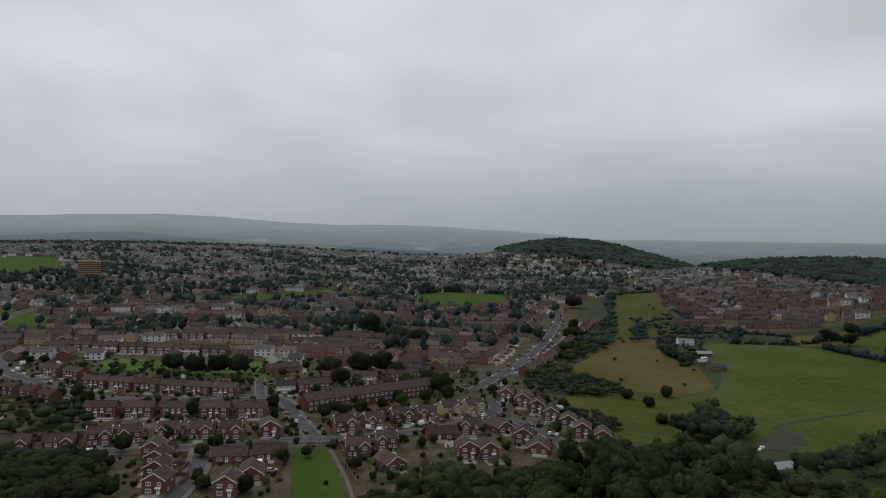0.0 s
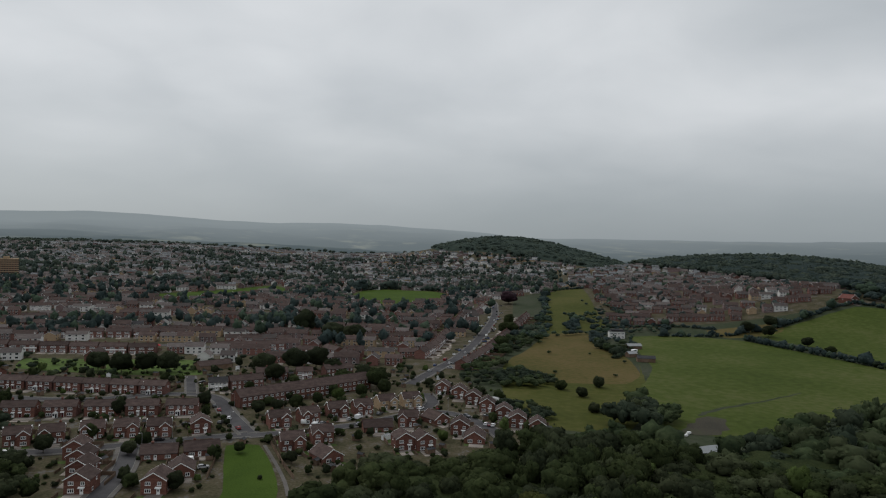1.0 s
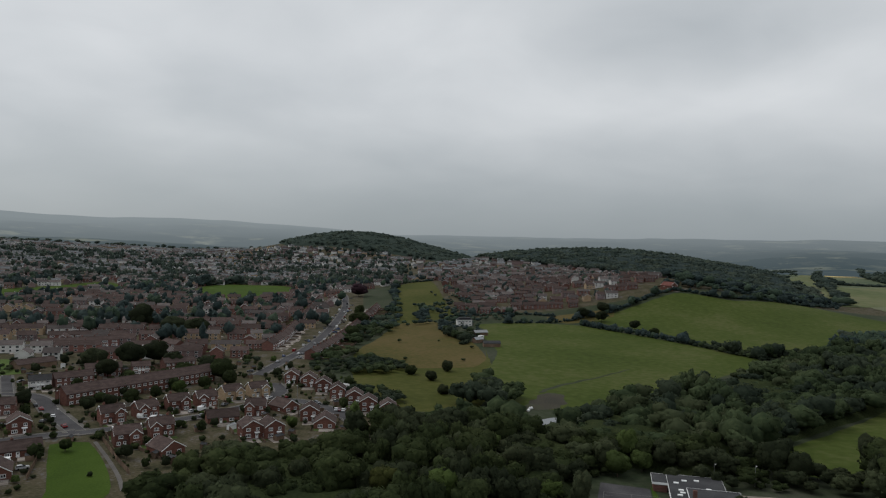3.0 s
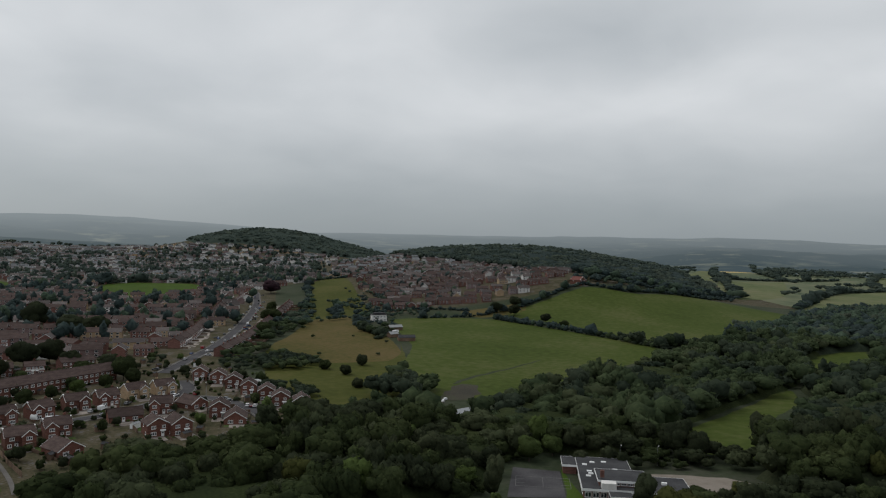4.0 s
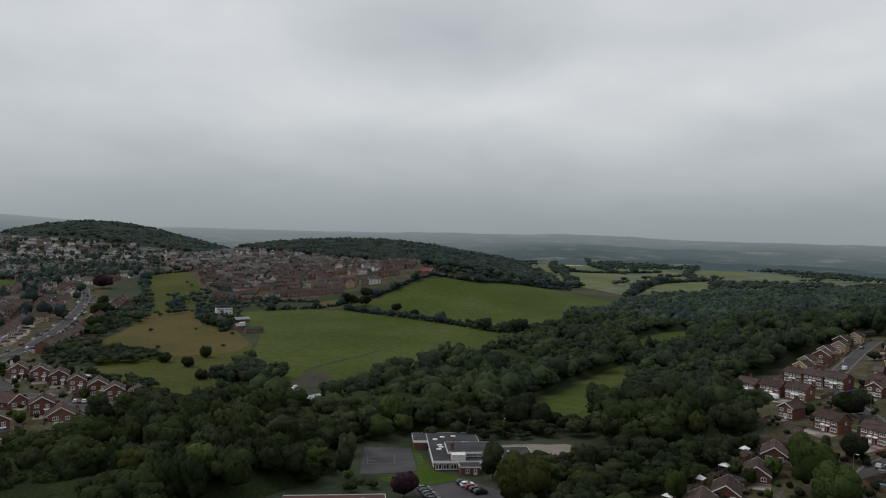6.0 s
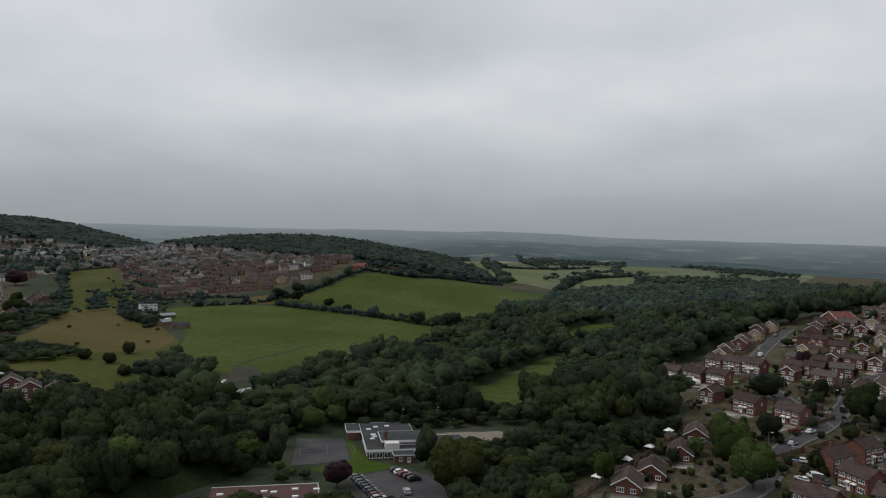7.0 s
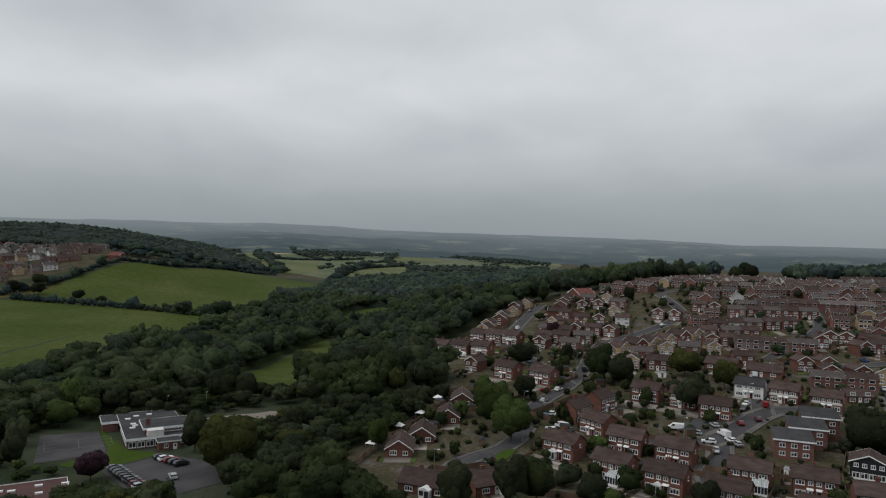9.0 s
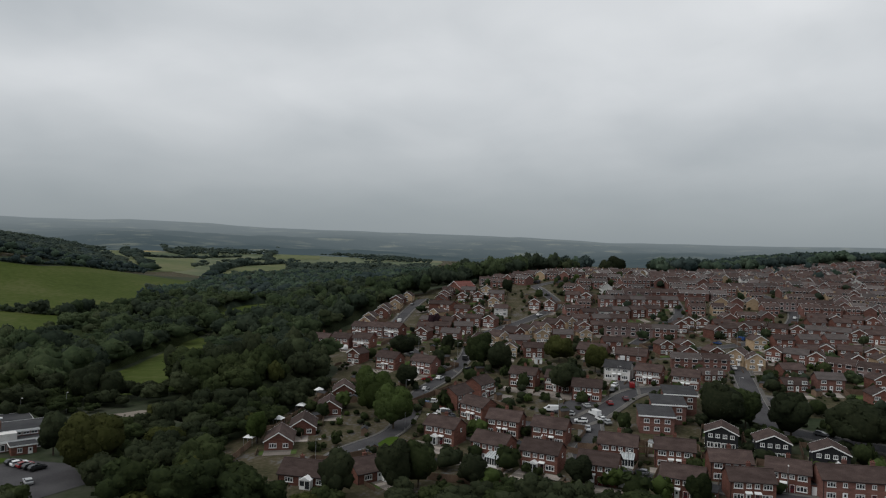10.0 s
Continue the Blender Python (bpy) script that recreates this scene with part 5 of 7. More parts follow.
def car(tone, x, y, turn, van=False, group="parked cars"):
    ob = new("van" if van else "car")
    key = (tone, van)
    if key not in PAINTED:
        me = (VAN_BODY if van else CAR_BODY).copy()
        me.materials.append(CAR_PAINT[tone])
        PAINTED[key] = me
    part("body", PAINTED[key], ob)
    part("glass", VAN_GLASS if van else CAR_GLASS, ob, "dark window glass")
    for wx in (-1.3, 1.3):
        for wy in (-0.8, 0.8):
            part("wheel", CAR_WHEEL, ob, at=(wx, wy, 0.32))
    ob.matrix_basis = pose(x, y, level(x, y) + 0.17, 0, 0, turn)
    return tagged(ob, tone + (" panel van" if van else " hatchback car") + " parked on asphalt", "van" if van else "car", group)


TONES = ["black", "grey", "silver", "white", "black", "maroon", "blue", "grey", "white", "red"]
for i, tone in enumerate("grey black grey black black grey black maroon silver".split()):
    car(tone, 117.6 - i * 0.7, 165.5 - i * 2.25, -17, group="cars in the school car park")
for i, tone in enumerate("black white red black black".split()):
    car(tone, 130.5 - i * 0.3, 163.5 - i * 2.4, -17, group="cars in the school car park")
car("silver", 121, 147, 60, group="cars in the school car park")
for tone, x, y, turn, van in (
    ("white", 228, 44, 100, True), ("white", 229, 30, 40, True), ("white", 224.5, 27.5, 40, False), ("silver", 222, 25.5, 40, False), ("white", 220, 33, 100, False),
    ("silver", 226, 38, 95, False), ("grey", 227, 41, 95, False), ("red", 243, 27, 20, False), ("maroon", 250, 22.5, 15, False), ("silver", 237, 34, 30, False),
    ("grey", 259, 12, 80, False), ("white", 266, 28, 170, False), ("black", 259, 28, 170, False), ("white", 208, 78, 60, False), ("white", 212, 76, 60, True), ("grey", 210, 73, 60, False),
    ("blue", 221, 85, 20, False), ("grey", 233, 90, 20, False), ("silver", 165, 48, 90, True), ("grey", 196, 66, 95, False), ("grey", 182, 12, 80, False), ("red", 251, 97, 100, False),
    ("white", 311, 30, 10, True), ("white", 318, 34, 10, False), ("white", 324, 24, 10, False), ("red", -76, 350, 110, False), ("black", -80, 358, 110, False), ("white", -80, 322, 10, False),
    ("silver", -76, 325, 10, False), ("black", -70, 326, 80, False), ("black", -84, 322, 15, False), ("white", -140, 291, 20, False), ("blue", -166, 277, 20, False), ("grey", -168, 274, 20, False),
    ("white", -27, 322, 70, True), ("grey", -24, 326, 70, False), ("silver", -12, 334, 60, False), ("white", -8, 337, 60, True), ("grey", 2, 345, 60, False), ("white", 23, 357, 60, False),
    ("white", 52, 327, 70, False), ("white", 55, 325, 70, False), ("white", 36, 392, 70, False), ("grey", -7, 325, 40, False), ("white", -263, 436, 130, True), ("white", -252, 424, 130, False),
    ("silver", -236, 413, 150, False), ("white", -225, 404, 150, False), ("grey", -212, 396, 160, False), ("black", -196, 384, 170, False), ("silver", -62, 262, 20, False),
):
    car(tone, x, y, turn, van)
R = random.Random(5)
for line, half in list(ROAD_LINES):
    for i in range(3, len(line) - 3, 4):
        if R.random() < 0.5:
            dx, dy = line[i + 1] - line[i - 1]
            n = math.hypot(dx, dy)
            s = R.choice((-1, 1)) * (half + R.choice((-2.8, 2.4)))
            x, y = line[i][0] + dy / n * s, line[i][1] - dx / n * s
            a = math.degrees(math.atan2(dy, dx))
            if math.hypot(x, y) < 900 and all((x - q[0]) ** 2 + (y - q[1]) ** 2 > 49 for q in SPOTS):
                car(R.choice(TONES + ["white", "silver", "white", "silver", "white"]), x, y, a if abs(s) < half else a + 90, R.random() < 0.12)


MAIN_WAY = [q for q in ROAD_LINES if abs(q[0][0][0] - 20) < 1 and abs(q[0][0][1] - 420) < 1][0]
for i in range(16, 92, 3):
    a, b = MAIN_WAY[0][i], MAIN_WAY[0][i + 1]
    d = (b - a) / np.linalg.norm(b - a)
    side = 1 if i % 2 else -1
    car(TONES[(i * 7 + i // 4) % 10], a[0] + d[1] * side * 4.9, a[1] - d[0] * side * 4.9, math.degrees(math.atan2(d[1], d[0])) + R.uniform(-4, 4), i % 11 == 0)


# ---- trees ----
def ico(sub):
    bm = bmesh.new()
    bmesh.ops.create_icosphere(bm, subdivisions=sub, radius=1)
    v = np.array([p.co[:] for p in bm.verts])
    f = np.array([[q.index for q in p.verts] for p in bm.faces])
    bm.free()
    return v, f


ICO1, ICO2 = ico(1), ico(2)


def crown(seed, lobes, cards, size, tall=1.0, core=ICO2, narrow=1.0):
    """Verts, triangles and soft normals of a crown one unit in radius: lumpy lobes, and leafy flakes standing off them."""
    g = np.random.default_rng(seed)
    vs, fs, ns, n = [], [], [], 0
    centres = []
    for k in range(lobes):
        a, u = g.uniform(0, 2 * np.pi), g.uniform(-0.5, 0.8)
        rr = 0.68 * np.sqrt(max(0, 1 - (u * 0.9) ** 2)) * g.uniform(0.5, 1.0) * narrow
        centres.append((np.array([np.cos(a) * rr, np.sin(a) * rr, u * 0.62 * tall]), g.uniform(0.24, 0.4)))
    centres.append((np.array([0, 0, 0.0]), 0.74 * narrow))
    for c, r in centres:
        v = core[0] * r * (1 + 0.14 * g.standard_normal((len(core[0]), 1))) * [1, 1, 0.88 * tall] + c
        vs.append(v)
        ns.append(core[0] + c * 0.6)
        fs.append(core[1] + n)
        n += len(v)
    for k in range(cards):
        c, r = centres[g.integers(len(centres))]
        d = g.standard_normal(3)
        d[2] = abs(d[2]) * 1.1 - 0.35
        d /= np.linalg.norm(d)
        p = c + d * r * g.uniform(0.9, 1.13) * [1, 1, 0.9 * tall]
        t = np.cross(d + 0.6 * g.standard_normal(3), g.standard_normal(3))
        t /= np.linalg.norm(t)
        b = np.cross(d + 0.4 * g.standard_normal(3), t)
        b /= np.linalg.norm(b)
        s = size * g.uniform(0.5, 1.35)
        vs.append(np.array([p - t * s - b * s * 0.5, p + t * s * 0.7 - b * s, p + t * s + b * s * 0.6, p - t * s * 0.6 + b * s]))
        ns.append(np.tile(d + c * 0.6 + 0.5 * g.standard_normal(3), (4, 1)))
        fs.append(np.array([[0, 1, 2], [0, 2, 3]]) + n)
        n += 4
    v, f, w = np.concatenate(vs), np.concatenate(fs), np.concatenate(ns)
    w /= np.linalg.norm(w, axis=1)[:, None]
    # each flake faces the way its side of the crown faces
    face = np.cross(v[f[:, 1]] - v[f[:, 0]], v[f[:, 2]] - v[f[:, 0]])
    turned = (face * w[f[:, 0]]).sum(1) < 0
    f[turned] = f[turned][:, ::-1]
    return v, f, w


NEAR = [crown(s, 17, 420, 0.06, core=ICO1) for s in range(6)]
SINGLE = [crown(100 + s, 24, 2000, 0.036) for s in range(6)]
MID = [crown(20 + s, 8, 80, 0.11, core=ICO1) for s in range(6)]
FAR = [crown(40 + s, 2, 16, 0.18, core=ICO1) for s in range(5)]
TINY = [crown(50 + s, 0, 8, 0.28, core=ICO1) for s in range(5)]
POPLAR = [crown(60 + s, 20, 1500, 0.036, tall=2.0, narrow=0.6) for s in range(2)]


def soften(me, normals):
    me.polygons.foreach_set("use_smooth", np.ones(len(me.polygons), bool))
    me.normals_split_custom_set_from_vertices(normals.tolist())


def bulk(name, items, shapes, mats, label, category):
    """One mesh of many crowns: items are rows of x, y, z of the crown's middle, radius, height radius, material number."""
    g = np.random.default_rng(len(items))
    vs, fs, ns, idx, n = [], [], [], [], 0
    for x, y, z, r, hr, m in items:
        v, f, nn = shapes[g.integers(len(shapes))]
        a = g.uniform(0, 6.28)
        c, s = np.cos(a), np.sin(a)
        w = np.stack([(v[:, 0] * c - v[:, 1] * s) * r + x, (v[:, 0] * s + v[:, 1] * c) * r + y, v[:, 2] * hr + z], 1)
        vs.append(w)
        ns.append(np.stack([nn[:, 0] * c - nn[:, 1] * s, nn[:, 0] * s + nn[:, 1] * c, nn[:, 2]], 1))
        fs.append(f + n)
        idx.append(np.full(len(f), m))
        n += len(v)
    v, f, idx = np.concatenate(vs), np.concatenate(fs), np.concatenate(idx)
    me = bpy.data.meshes.new(name)
    me.vertices.add(len(v))
    me.vertices.foreach_set("co", v.ravel())
    me.loops.add(len(f) * 3)
    me.loops.foreach_set("vertex_index", f.ravel().astype(np.int32))
    me.polygons.add(len(f))
    me.polygons.foreach_set("loop_start", np.arange(0, len(f) * 3, 3, dtype=np.int32))
    me.polygons.foreach_set("loop_total", np.full(len(f), 3, dtype=np.int32))
    for m in mats:
        me.materials.append(m)
    me.polygons.foreach_set("material_index", idx.astype(np.int32))
    me.update(calc_edges=True)
    soften(me, np.concatenate(ns))
    return tagged(new(name, me), label, category, kind="stuff")


LEAVES = [LEAF, LEAF_DARK, LEAF_LIGHT, LEAF_COPPER, LEAF_WILLOW, LEAF_OLIVE]
# palettes by distance, each farther one with more haze in its colour
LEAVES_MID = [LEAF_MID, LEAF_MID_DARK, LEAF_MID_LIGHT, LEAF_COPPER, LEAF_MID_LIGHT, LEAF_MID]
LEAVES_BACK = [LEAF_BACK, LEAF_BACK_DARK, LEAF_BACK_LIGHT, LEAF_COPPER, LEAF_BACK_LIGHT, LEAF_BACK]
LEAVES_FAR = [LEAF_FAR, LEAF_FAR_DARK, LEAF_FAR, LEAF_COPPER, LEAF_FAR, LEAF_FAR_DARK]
TREE_MESH = {}


def tree(x, y, tall, wide, leaf=0, shape="round", label="", group="garden trees", trunk=None):
    """A single tree: trunk with limbs, and a crown of lobes and leaves."""
    pick = int(abs(x * 7 + y * 3)) % (2 if shape == "poplar" else 5)
    key = (shape, leaf, pick)
    if key not in TREE_MESH:
        v, f, nn = (POPLAR if shape == "poplar" else SINGLE)[pick]
        TREE_MESH[key] = mesh_from("crown", v.tolist(), f.tolist(), [LEAVES[leaf]])
        soften(TREE_MESH[key], nn)
    if "trunk" not in TREE_MESH:
        bm = bmesh.new()
        bmesh.ops.create_cone(bm, cap_ends=True, segments=9, radius1=0.5, radius2=0.22, depth=1.0, matrix=Matrix.Translation((0, 0, 0.5)))
        for k in range(5):
            a = k * 1.26
            m = Matrix.Translation((0, 0, 0.62 + 0.05 * k)) @ Matrix.Rotation(a, 4, "Z") @ Matrix.Rotation(radians(48), 4, "Y") @ Matrix.Diagonal((1, 1, 1, 1)) @ Matrix.Translation((0, 0, 0.35))
            bmesh.ops.create_cone(bm, cap_ends=True, segments=6, radius1=0.16, radius2=0.05, depth=0.7, matrix=m)
        TREE_MESH["trunk"] = done(bm, "trunk", BARK)
    ob = new("tree")
    z = level(x, y)
    half = wide / 2
    ch = tall * 0.62 if shape == "round" else tall * 0.46
    t = new("trunk", TREE_MESH["trunk"])
    t.parent = ob
    t.scale = (tall * 0.045, tall * 0.045, tall * 0.55)
    c = new("crown", TREE_MESH[key])
    c.parent = ob
    if shape == "round":
        c.location, c.scale = (0, 0, tall * 0.52), (half, half, tall * 0.53)
    elif shape == "bush":
        c.location, c.scale = (0, 0, tall * 0.42), (half, half, tall * 0.6)
    else:
        c.location, c.scale = (0, 0, tall * 0.52), (half * 1.5, half * 1.5, tall * 0.3)
    SPOTS.append((x, y, wide * 0.5))
    ob.matrix_basis = pose(x, y, z - 0.2, 0, 0, (x * 37 + y * 11) % 360)
    names = ("full green broadleaf tree", "dark green spreading tree", "bright yellow-green tree", "dark copper-leaved tree")
    return tagged(ob, label or names[leaf % 4] + (" among the houses" if group == "garden trees" else " on the grass"), "tree", group)


def scatter(poly, gap, seed, keep=1.0, clear=0.0):
    """Points strewn over a polygon, about gap metres apart, off roads and houses where clear is set."""
    g = np.random.default_rng(seed)
    px, py = np.array(poly, float).T
    gx, gy = np.meshgrid(np.arange(px.min(), px.max(), gap), np.arange(py.min(), py.max(), gap * 0.87))
    gx = gx + (np.arange(gx.shape[0]) % 2)[:, None] * gap / 2
    gx, gy = gx.ravel() + g.uniform(-0.38, 0.38, gx.size) * gap, gy.ravel() + g.uniform(-0.38, 0.38, gy.size) * gap
    ok = inside(list(poly), gx, gy) & (g.uniform(size=gx.size) < keep)
    pts = np.stack([gx[ok], gy[ok]], 1)
    if clear and len(pts):
        bad = np.zeros(len(pts), bool)
        for line, half in ROAD_LINES:
            for p in line:
                bad |= ((pts - p) ** 2).sum(1) < (half + clear) ** 2
        for x, y, r in SPOTS:
            bad |= (pts[:, 0] - x) ** 2 + (pts[:, 1] - y) ** 2 < (r + clear - 2) ** 2
        pts = pts[~bad]
    return pts


FAR_FIELDS = [p for p in PATCHES if min(a for a, _ in p) > 600]
FAR_FIELDS.append([(1250, 1200), (1660, 1620), (1940, 1910), (2120, 1890), (1800, 1590), (1480, 1120)])
GLADE = [(372, 286), (395, 318), (452, 352), (500, 352), (492, 312), (440, 296), (396, 268)]
WOOD = {"near": [], "mid": [], "far": []}


def wood(poly, gap, seed, tall=(10, 15), leaf=(0.6, 0.28, 0.12), keep=1.0, clear=0.0, detail=None, wide=0.72, fields=False, patchy=None):
    """Trees over a polygon: kinds stand in clumps, a few tall broad crowns rise over many small ones."""
    g = np.random.default_rng(seed + 1000)
    for x, y in scatter(poly, gap, seed, keep, clear):
        if fields and any(bool(inside(p, np.array([x]), np.array([y]))[0]) for p in FAR_FIELDS):
            continue
        if patchy is not None and noise.noise(Vector((x / 330, y / 150, 4.4))) + 0.5 * noise.noise(Vector((x / 90, y / 60, 1.2))) < patchy:
            continue
        if bool(inside(GLADE, np.array([x]), np.array([y]))[0]):
            continue
        clump = noise.noise(Vector((x / 45, y / 45, seed)))
        kind_of = noise.noise(Vector((x / 28, y / 28, seed + 7))) + g.normal() * 0.18
        big = g.random() < 0.22
        span = tall[1] - tall[0]
        h = tall[0] + span * min(1.15, max(0.0, 0.42 + 0.9 * clump + g.normal() * 0.2 + (0.3 if big else 0)))
        r = gap * wide * (g.uniform(1.1, 1.75) if big else g.uniform(0.6, 1.1))
        m = 1 if kind_of < -0.28 + 0.6 * leaf[1] else 0
        if g.random() < leaf[2] * 0.45:
            m = g.choice([2, 4])
        elif g.random() < 0.07:
            m = g.choice([4, 5])
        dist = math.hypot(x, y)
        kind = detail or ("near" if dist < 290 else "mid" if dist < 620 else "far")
        r = min(r, 0.72 * h)
        hr = h * g.uniform(0.42, 0.54)
        WOOD[kind].append((x, y, level(x, y) + h - hr * 0.95, r, hr, m))


def hedge(pts, seed, tall=3.0, gap=3.0, leaf=1):
    g = np.random.default_rng(seed)
    for x, y in smooth_line(pts, gap):
        h, r = tall * g.uniform(0.5, 1.3), gap * g.uniform(0.7, 1.1)
        if g.random() < 0.1:
            h, r = tall * g.uniform(1.6, 2.6), gap * g.uniform(1.4, 2.2)
        dist = math.hypot(x, y)
        WOOD["mid" if dist < 620 else "far"].append((x + g.normal() * 0.8, y + g.normal() * 0.8, level(x, y) + h * 0.4, r, h * 0.65, leaf if g.random() < 0.8 else 0))


def understorey(poly, top, mat, step=12, slope=9.0):
    """The closed mass of leaves between the crowns of a wood, coming down to the ground along its edge."""
    ob = patch("undergrowth", poly, mat, 0.0, step, "closed green mass of leaves between the crowns of a wood", "woodland")
    edge = np.array(PATCHES.pop())
    co = np.array([v.co[:] for v in ob.data.vertices])
    off = np.full(len(co), 1e9)
    for a, b in zip(edge, np.roll(edge, -1, 0)):
        d = b - a
        s = np.clip(((co[:, :2] - a) @ d) / (d @ d + 1e-9), 0, 1)
        off = np.minimum(off, np.hypot(*(co[:, :2] - a - s[:, None] * d).T))
    rise = np.clip(off / slope, 0, 1) * ~inside(GLADE, co[:, 0], co[:, 1])
    for v, k in zip(ob.data.vertices, rise * rise * (3 - 2 * rise)):
        p = v.co
        p.z += k * (top + 2.4 * noise.noise(Vector((p.x / 9, p.y / 9, 2))) + 1.5 * noise.noise(Vector((p.x / 31, p.y / 31, 3)))) - 0.1
    ob["kind"] = "stuff"


# woods of the valley: the stream belt, the school's trees, the slope below the hill estate
wood([(-20, 205), (0, 248), (41, 262), (70, 276), (98, 305), (115, 293), (126, 262), (158, 288), (211, 320), (277, 352), (331, 368), (392, 408), (500, 458), (520, 400), (430, 326), (354, 284), (290, 264), (226, 238), (196, 224), (184, 208), (166, 210), (146, 226), (128, 222), (112, 206), (98, 192), (80, 184), (60, 180), (20, 160), (0, 170)], 8.2, 1, (7, 17))
wood([(-300, 200), (-220, 262), (-185, 258), (-150, 262), (-122, 246), (-116, 225), (-130, 200)], 7.5, 31, (7, 11), (0.3, 0.7, 0.0))
wood([(222, 184), (268, 214), (322, 245), (352, 280), (437, 322), (500, 340), (640, 330), (720, 330), (600, 250), (519, 208), (430, 194), (345, 193), (300, 190), (270, 166), (256, 144), (240, 136), (205, 138), (193, 150), (196, 172)], 8.4, 2, (9, 18), (0.4, 0.58, 0.02))
wood([(141, 152), (156, 160), (170, 152), (190, 140), (205, 132), (196, 124), (158, 124), (138, 106), (128, 82), (116, 88), (106, 108), (120, 124)], 7.4, 3, (6, 13), (0.5, 0.42, 0.08))
wood([(40, 160), (72, 158), (84, 150), (98, 148), (104, 130), (96, 104), (60, 100), (20, 110), (0, 140)], 7.4, 4, (7, 12), (0.6, 0.25, 0.15))
wood([(128, 62), (148, 60), (157, 40), (156, 10), (150, -30), (126, 0)], 6.0, 5, (3, 9), (0.3, 0.7, 0.0))
wood([(156, 128), (160, 118), (186, 122), (214, 124), (218, 134), (190, 138)], 6.0, 63, (3, 10), (0.4, 0.6, 0.0))
wood([(500, 458), (560, 470), (690, 540), (820, 600), (960, 620), (1100, 640), (1000, 480), (800, 380), (640, 320), (500, 330), (440, 360)], 9.5, 6, (9, 15))
wood([(500, 300), (720, 330), (1000, 480), (1300, 620), (1500, 600), (1300, 350), (900, 200), (640, 170), (560, 190)], 12, 7, (10, 17))
wood([(452, 200), (520, 190), (600, 165), (660, 130), (640, 92), (590, 104), (560, 112), (500, 158), (455, 178)], 8.5, 8, (15, 22), (0.4, 0.6, 0.0))
wood([(625, 34), (650, -6), (710, -46), (800, -112), (850, -180), (860, -320), (1080, -320), (1060, -80), (900, -10), (760, 20), (680, 40)], 10, 9, (12, 18), (0.45, 0.55, 0.0))
wood([(196, 221), (204, 200), (214, 188), (238, 196), (225, 172), (200, 172), (190, 182), (180, 194), (172, 208), (184, 214)], 7.5, 61, (2.5, 8), (0.4, 0.55, 0.05))
tree(192, 205, 15, 14, 1, group="standing trees")
wood([(-300, 420), (-262, 440), (-215, 425), (-130, 412), (-60, 440), (10, 430), (30, 470), (20, 510), (-60, 505), (-160, 506), (-290, 500)], 8, 62, (1.5, 5), (0.4, 0.6, 0.0), keep=0.3, clear=3)
BELT = [(-20, 205), (0, 248), (41, 262), (70, 276), (98, 305), (115, 293), (126, 262), (158, 288), (211, 320), (277, 352), (331, 368), (392, 408), (500, 458), (520, 400), (430, 326), (354, 284), (290, 264), (226, 238), (196, 224), (184, 208), (166, 210), (146, 226), (128, 222), (112, 206), (98, 192), (80, 184), (60, 180), (20, 160), (0, 170)]
understorey(BELT, 6.0, LEAF, 7)
understorey([(222, 184), (268, 214), (322, 245), (352, 280), (437, 322), (500, 340), (640, 330), (720, 330), (600, 250), (519, 208), (430, 194), (345, 193), (300, 190), (270, 166), (256, 144), (240, 136), (205, 138), (193, 150), (196, 172)], 7.0, LEAF_DARK, 8)
understorey([(500, 458), (560, 470), (690, 540), (820, 600), (960, 620), (1100, 640), (1000, 480), (720, 330), (500, 340), (440, 360)], 7.0, LEAF_MID_DARK, 12)
understorey([(625, 34), (650, -6), (710, -46), (800, -112), (850, -180), (860, -320), (1080, -320), (1060, -80), (900, -10), (760, 20), (680, 40)], 9.0, LEAF_MID_DARK, 12)
# the wooded hill above the pastures
wood([(530, 735), (620, 690), (735, 712), (790, 760), (900, 900), (1050, 1200), (1000, 1500), (760, 1560), (540, 1480), (510, 1300), (570, 1120), (640, 1010), (610, 900)], 12, 10, (10, 15), (0.45, 0.55, 0.0), wide=0.74)
wood([(165, 1970), (245, 1900), (330, 1830), (430, 1770), (500, 1700), (520, 1590), (600, 1640), (660, 1900), (520, 2220), (320, 2320), (160, 2200)], 15, 11, (10, 14), (0.35, 0.65, 0.0), wide=0.74)
wood([(495, 716), (560, 690), (620, 676), (742, 698), (806, 752), (790, 772), (730, 722), (620, 702), (540, 742)], 8, 67, (3, 10), (0.45, 0.55, 0.0))
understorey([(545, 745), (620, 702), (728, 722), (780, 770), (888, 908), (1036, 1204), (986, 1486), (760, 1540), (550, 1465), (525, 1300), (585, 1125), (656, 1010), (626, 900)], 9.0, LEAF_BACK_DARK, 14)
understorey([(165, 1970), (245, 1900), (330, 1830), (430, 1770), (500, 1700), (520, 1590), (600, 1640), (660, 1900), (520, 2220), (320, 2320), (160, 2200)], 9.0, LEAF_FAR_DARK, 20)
vale = [(800, 580), (1000, 480), (1600, 620), (2330, 900), (2330, 1900), (1500, 2250), (800, 2300), (600, 1950), (1080, 1200), (920, 880)]
wood(vale, 19, 32, (8, 13), (0.4, 0.6, 0.0), fields=True, patchy=0.04)
wood([(-2200, 1500), (-1000, 1900), (-400, 2300), (200, 2300), (-200, 2400), (-2000, 2100)], 26, 16, (10, 15), keep=0.6)
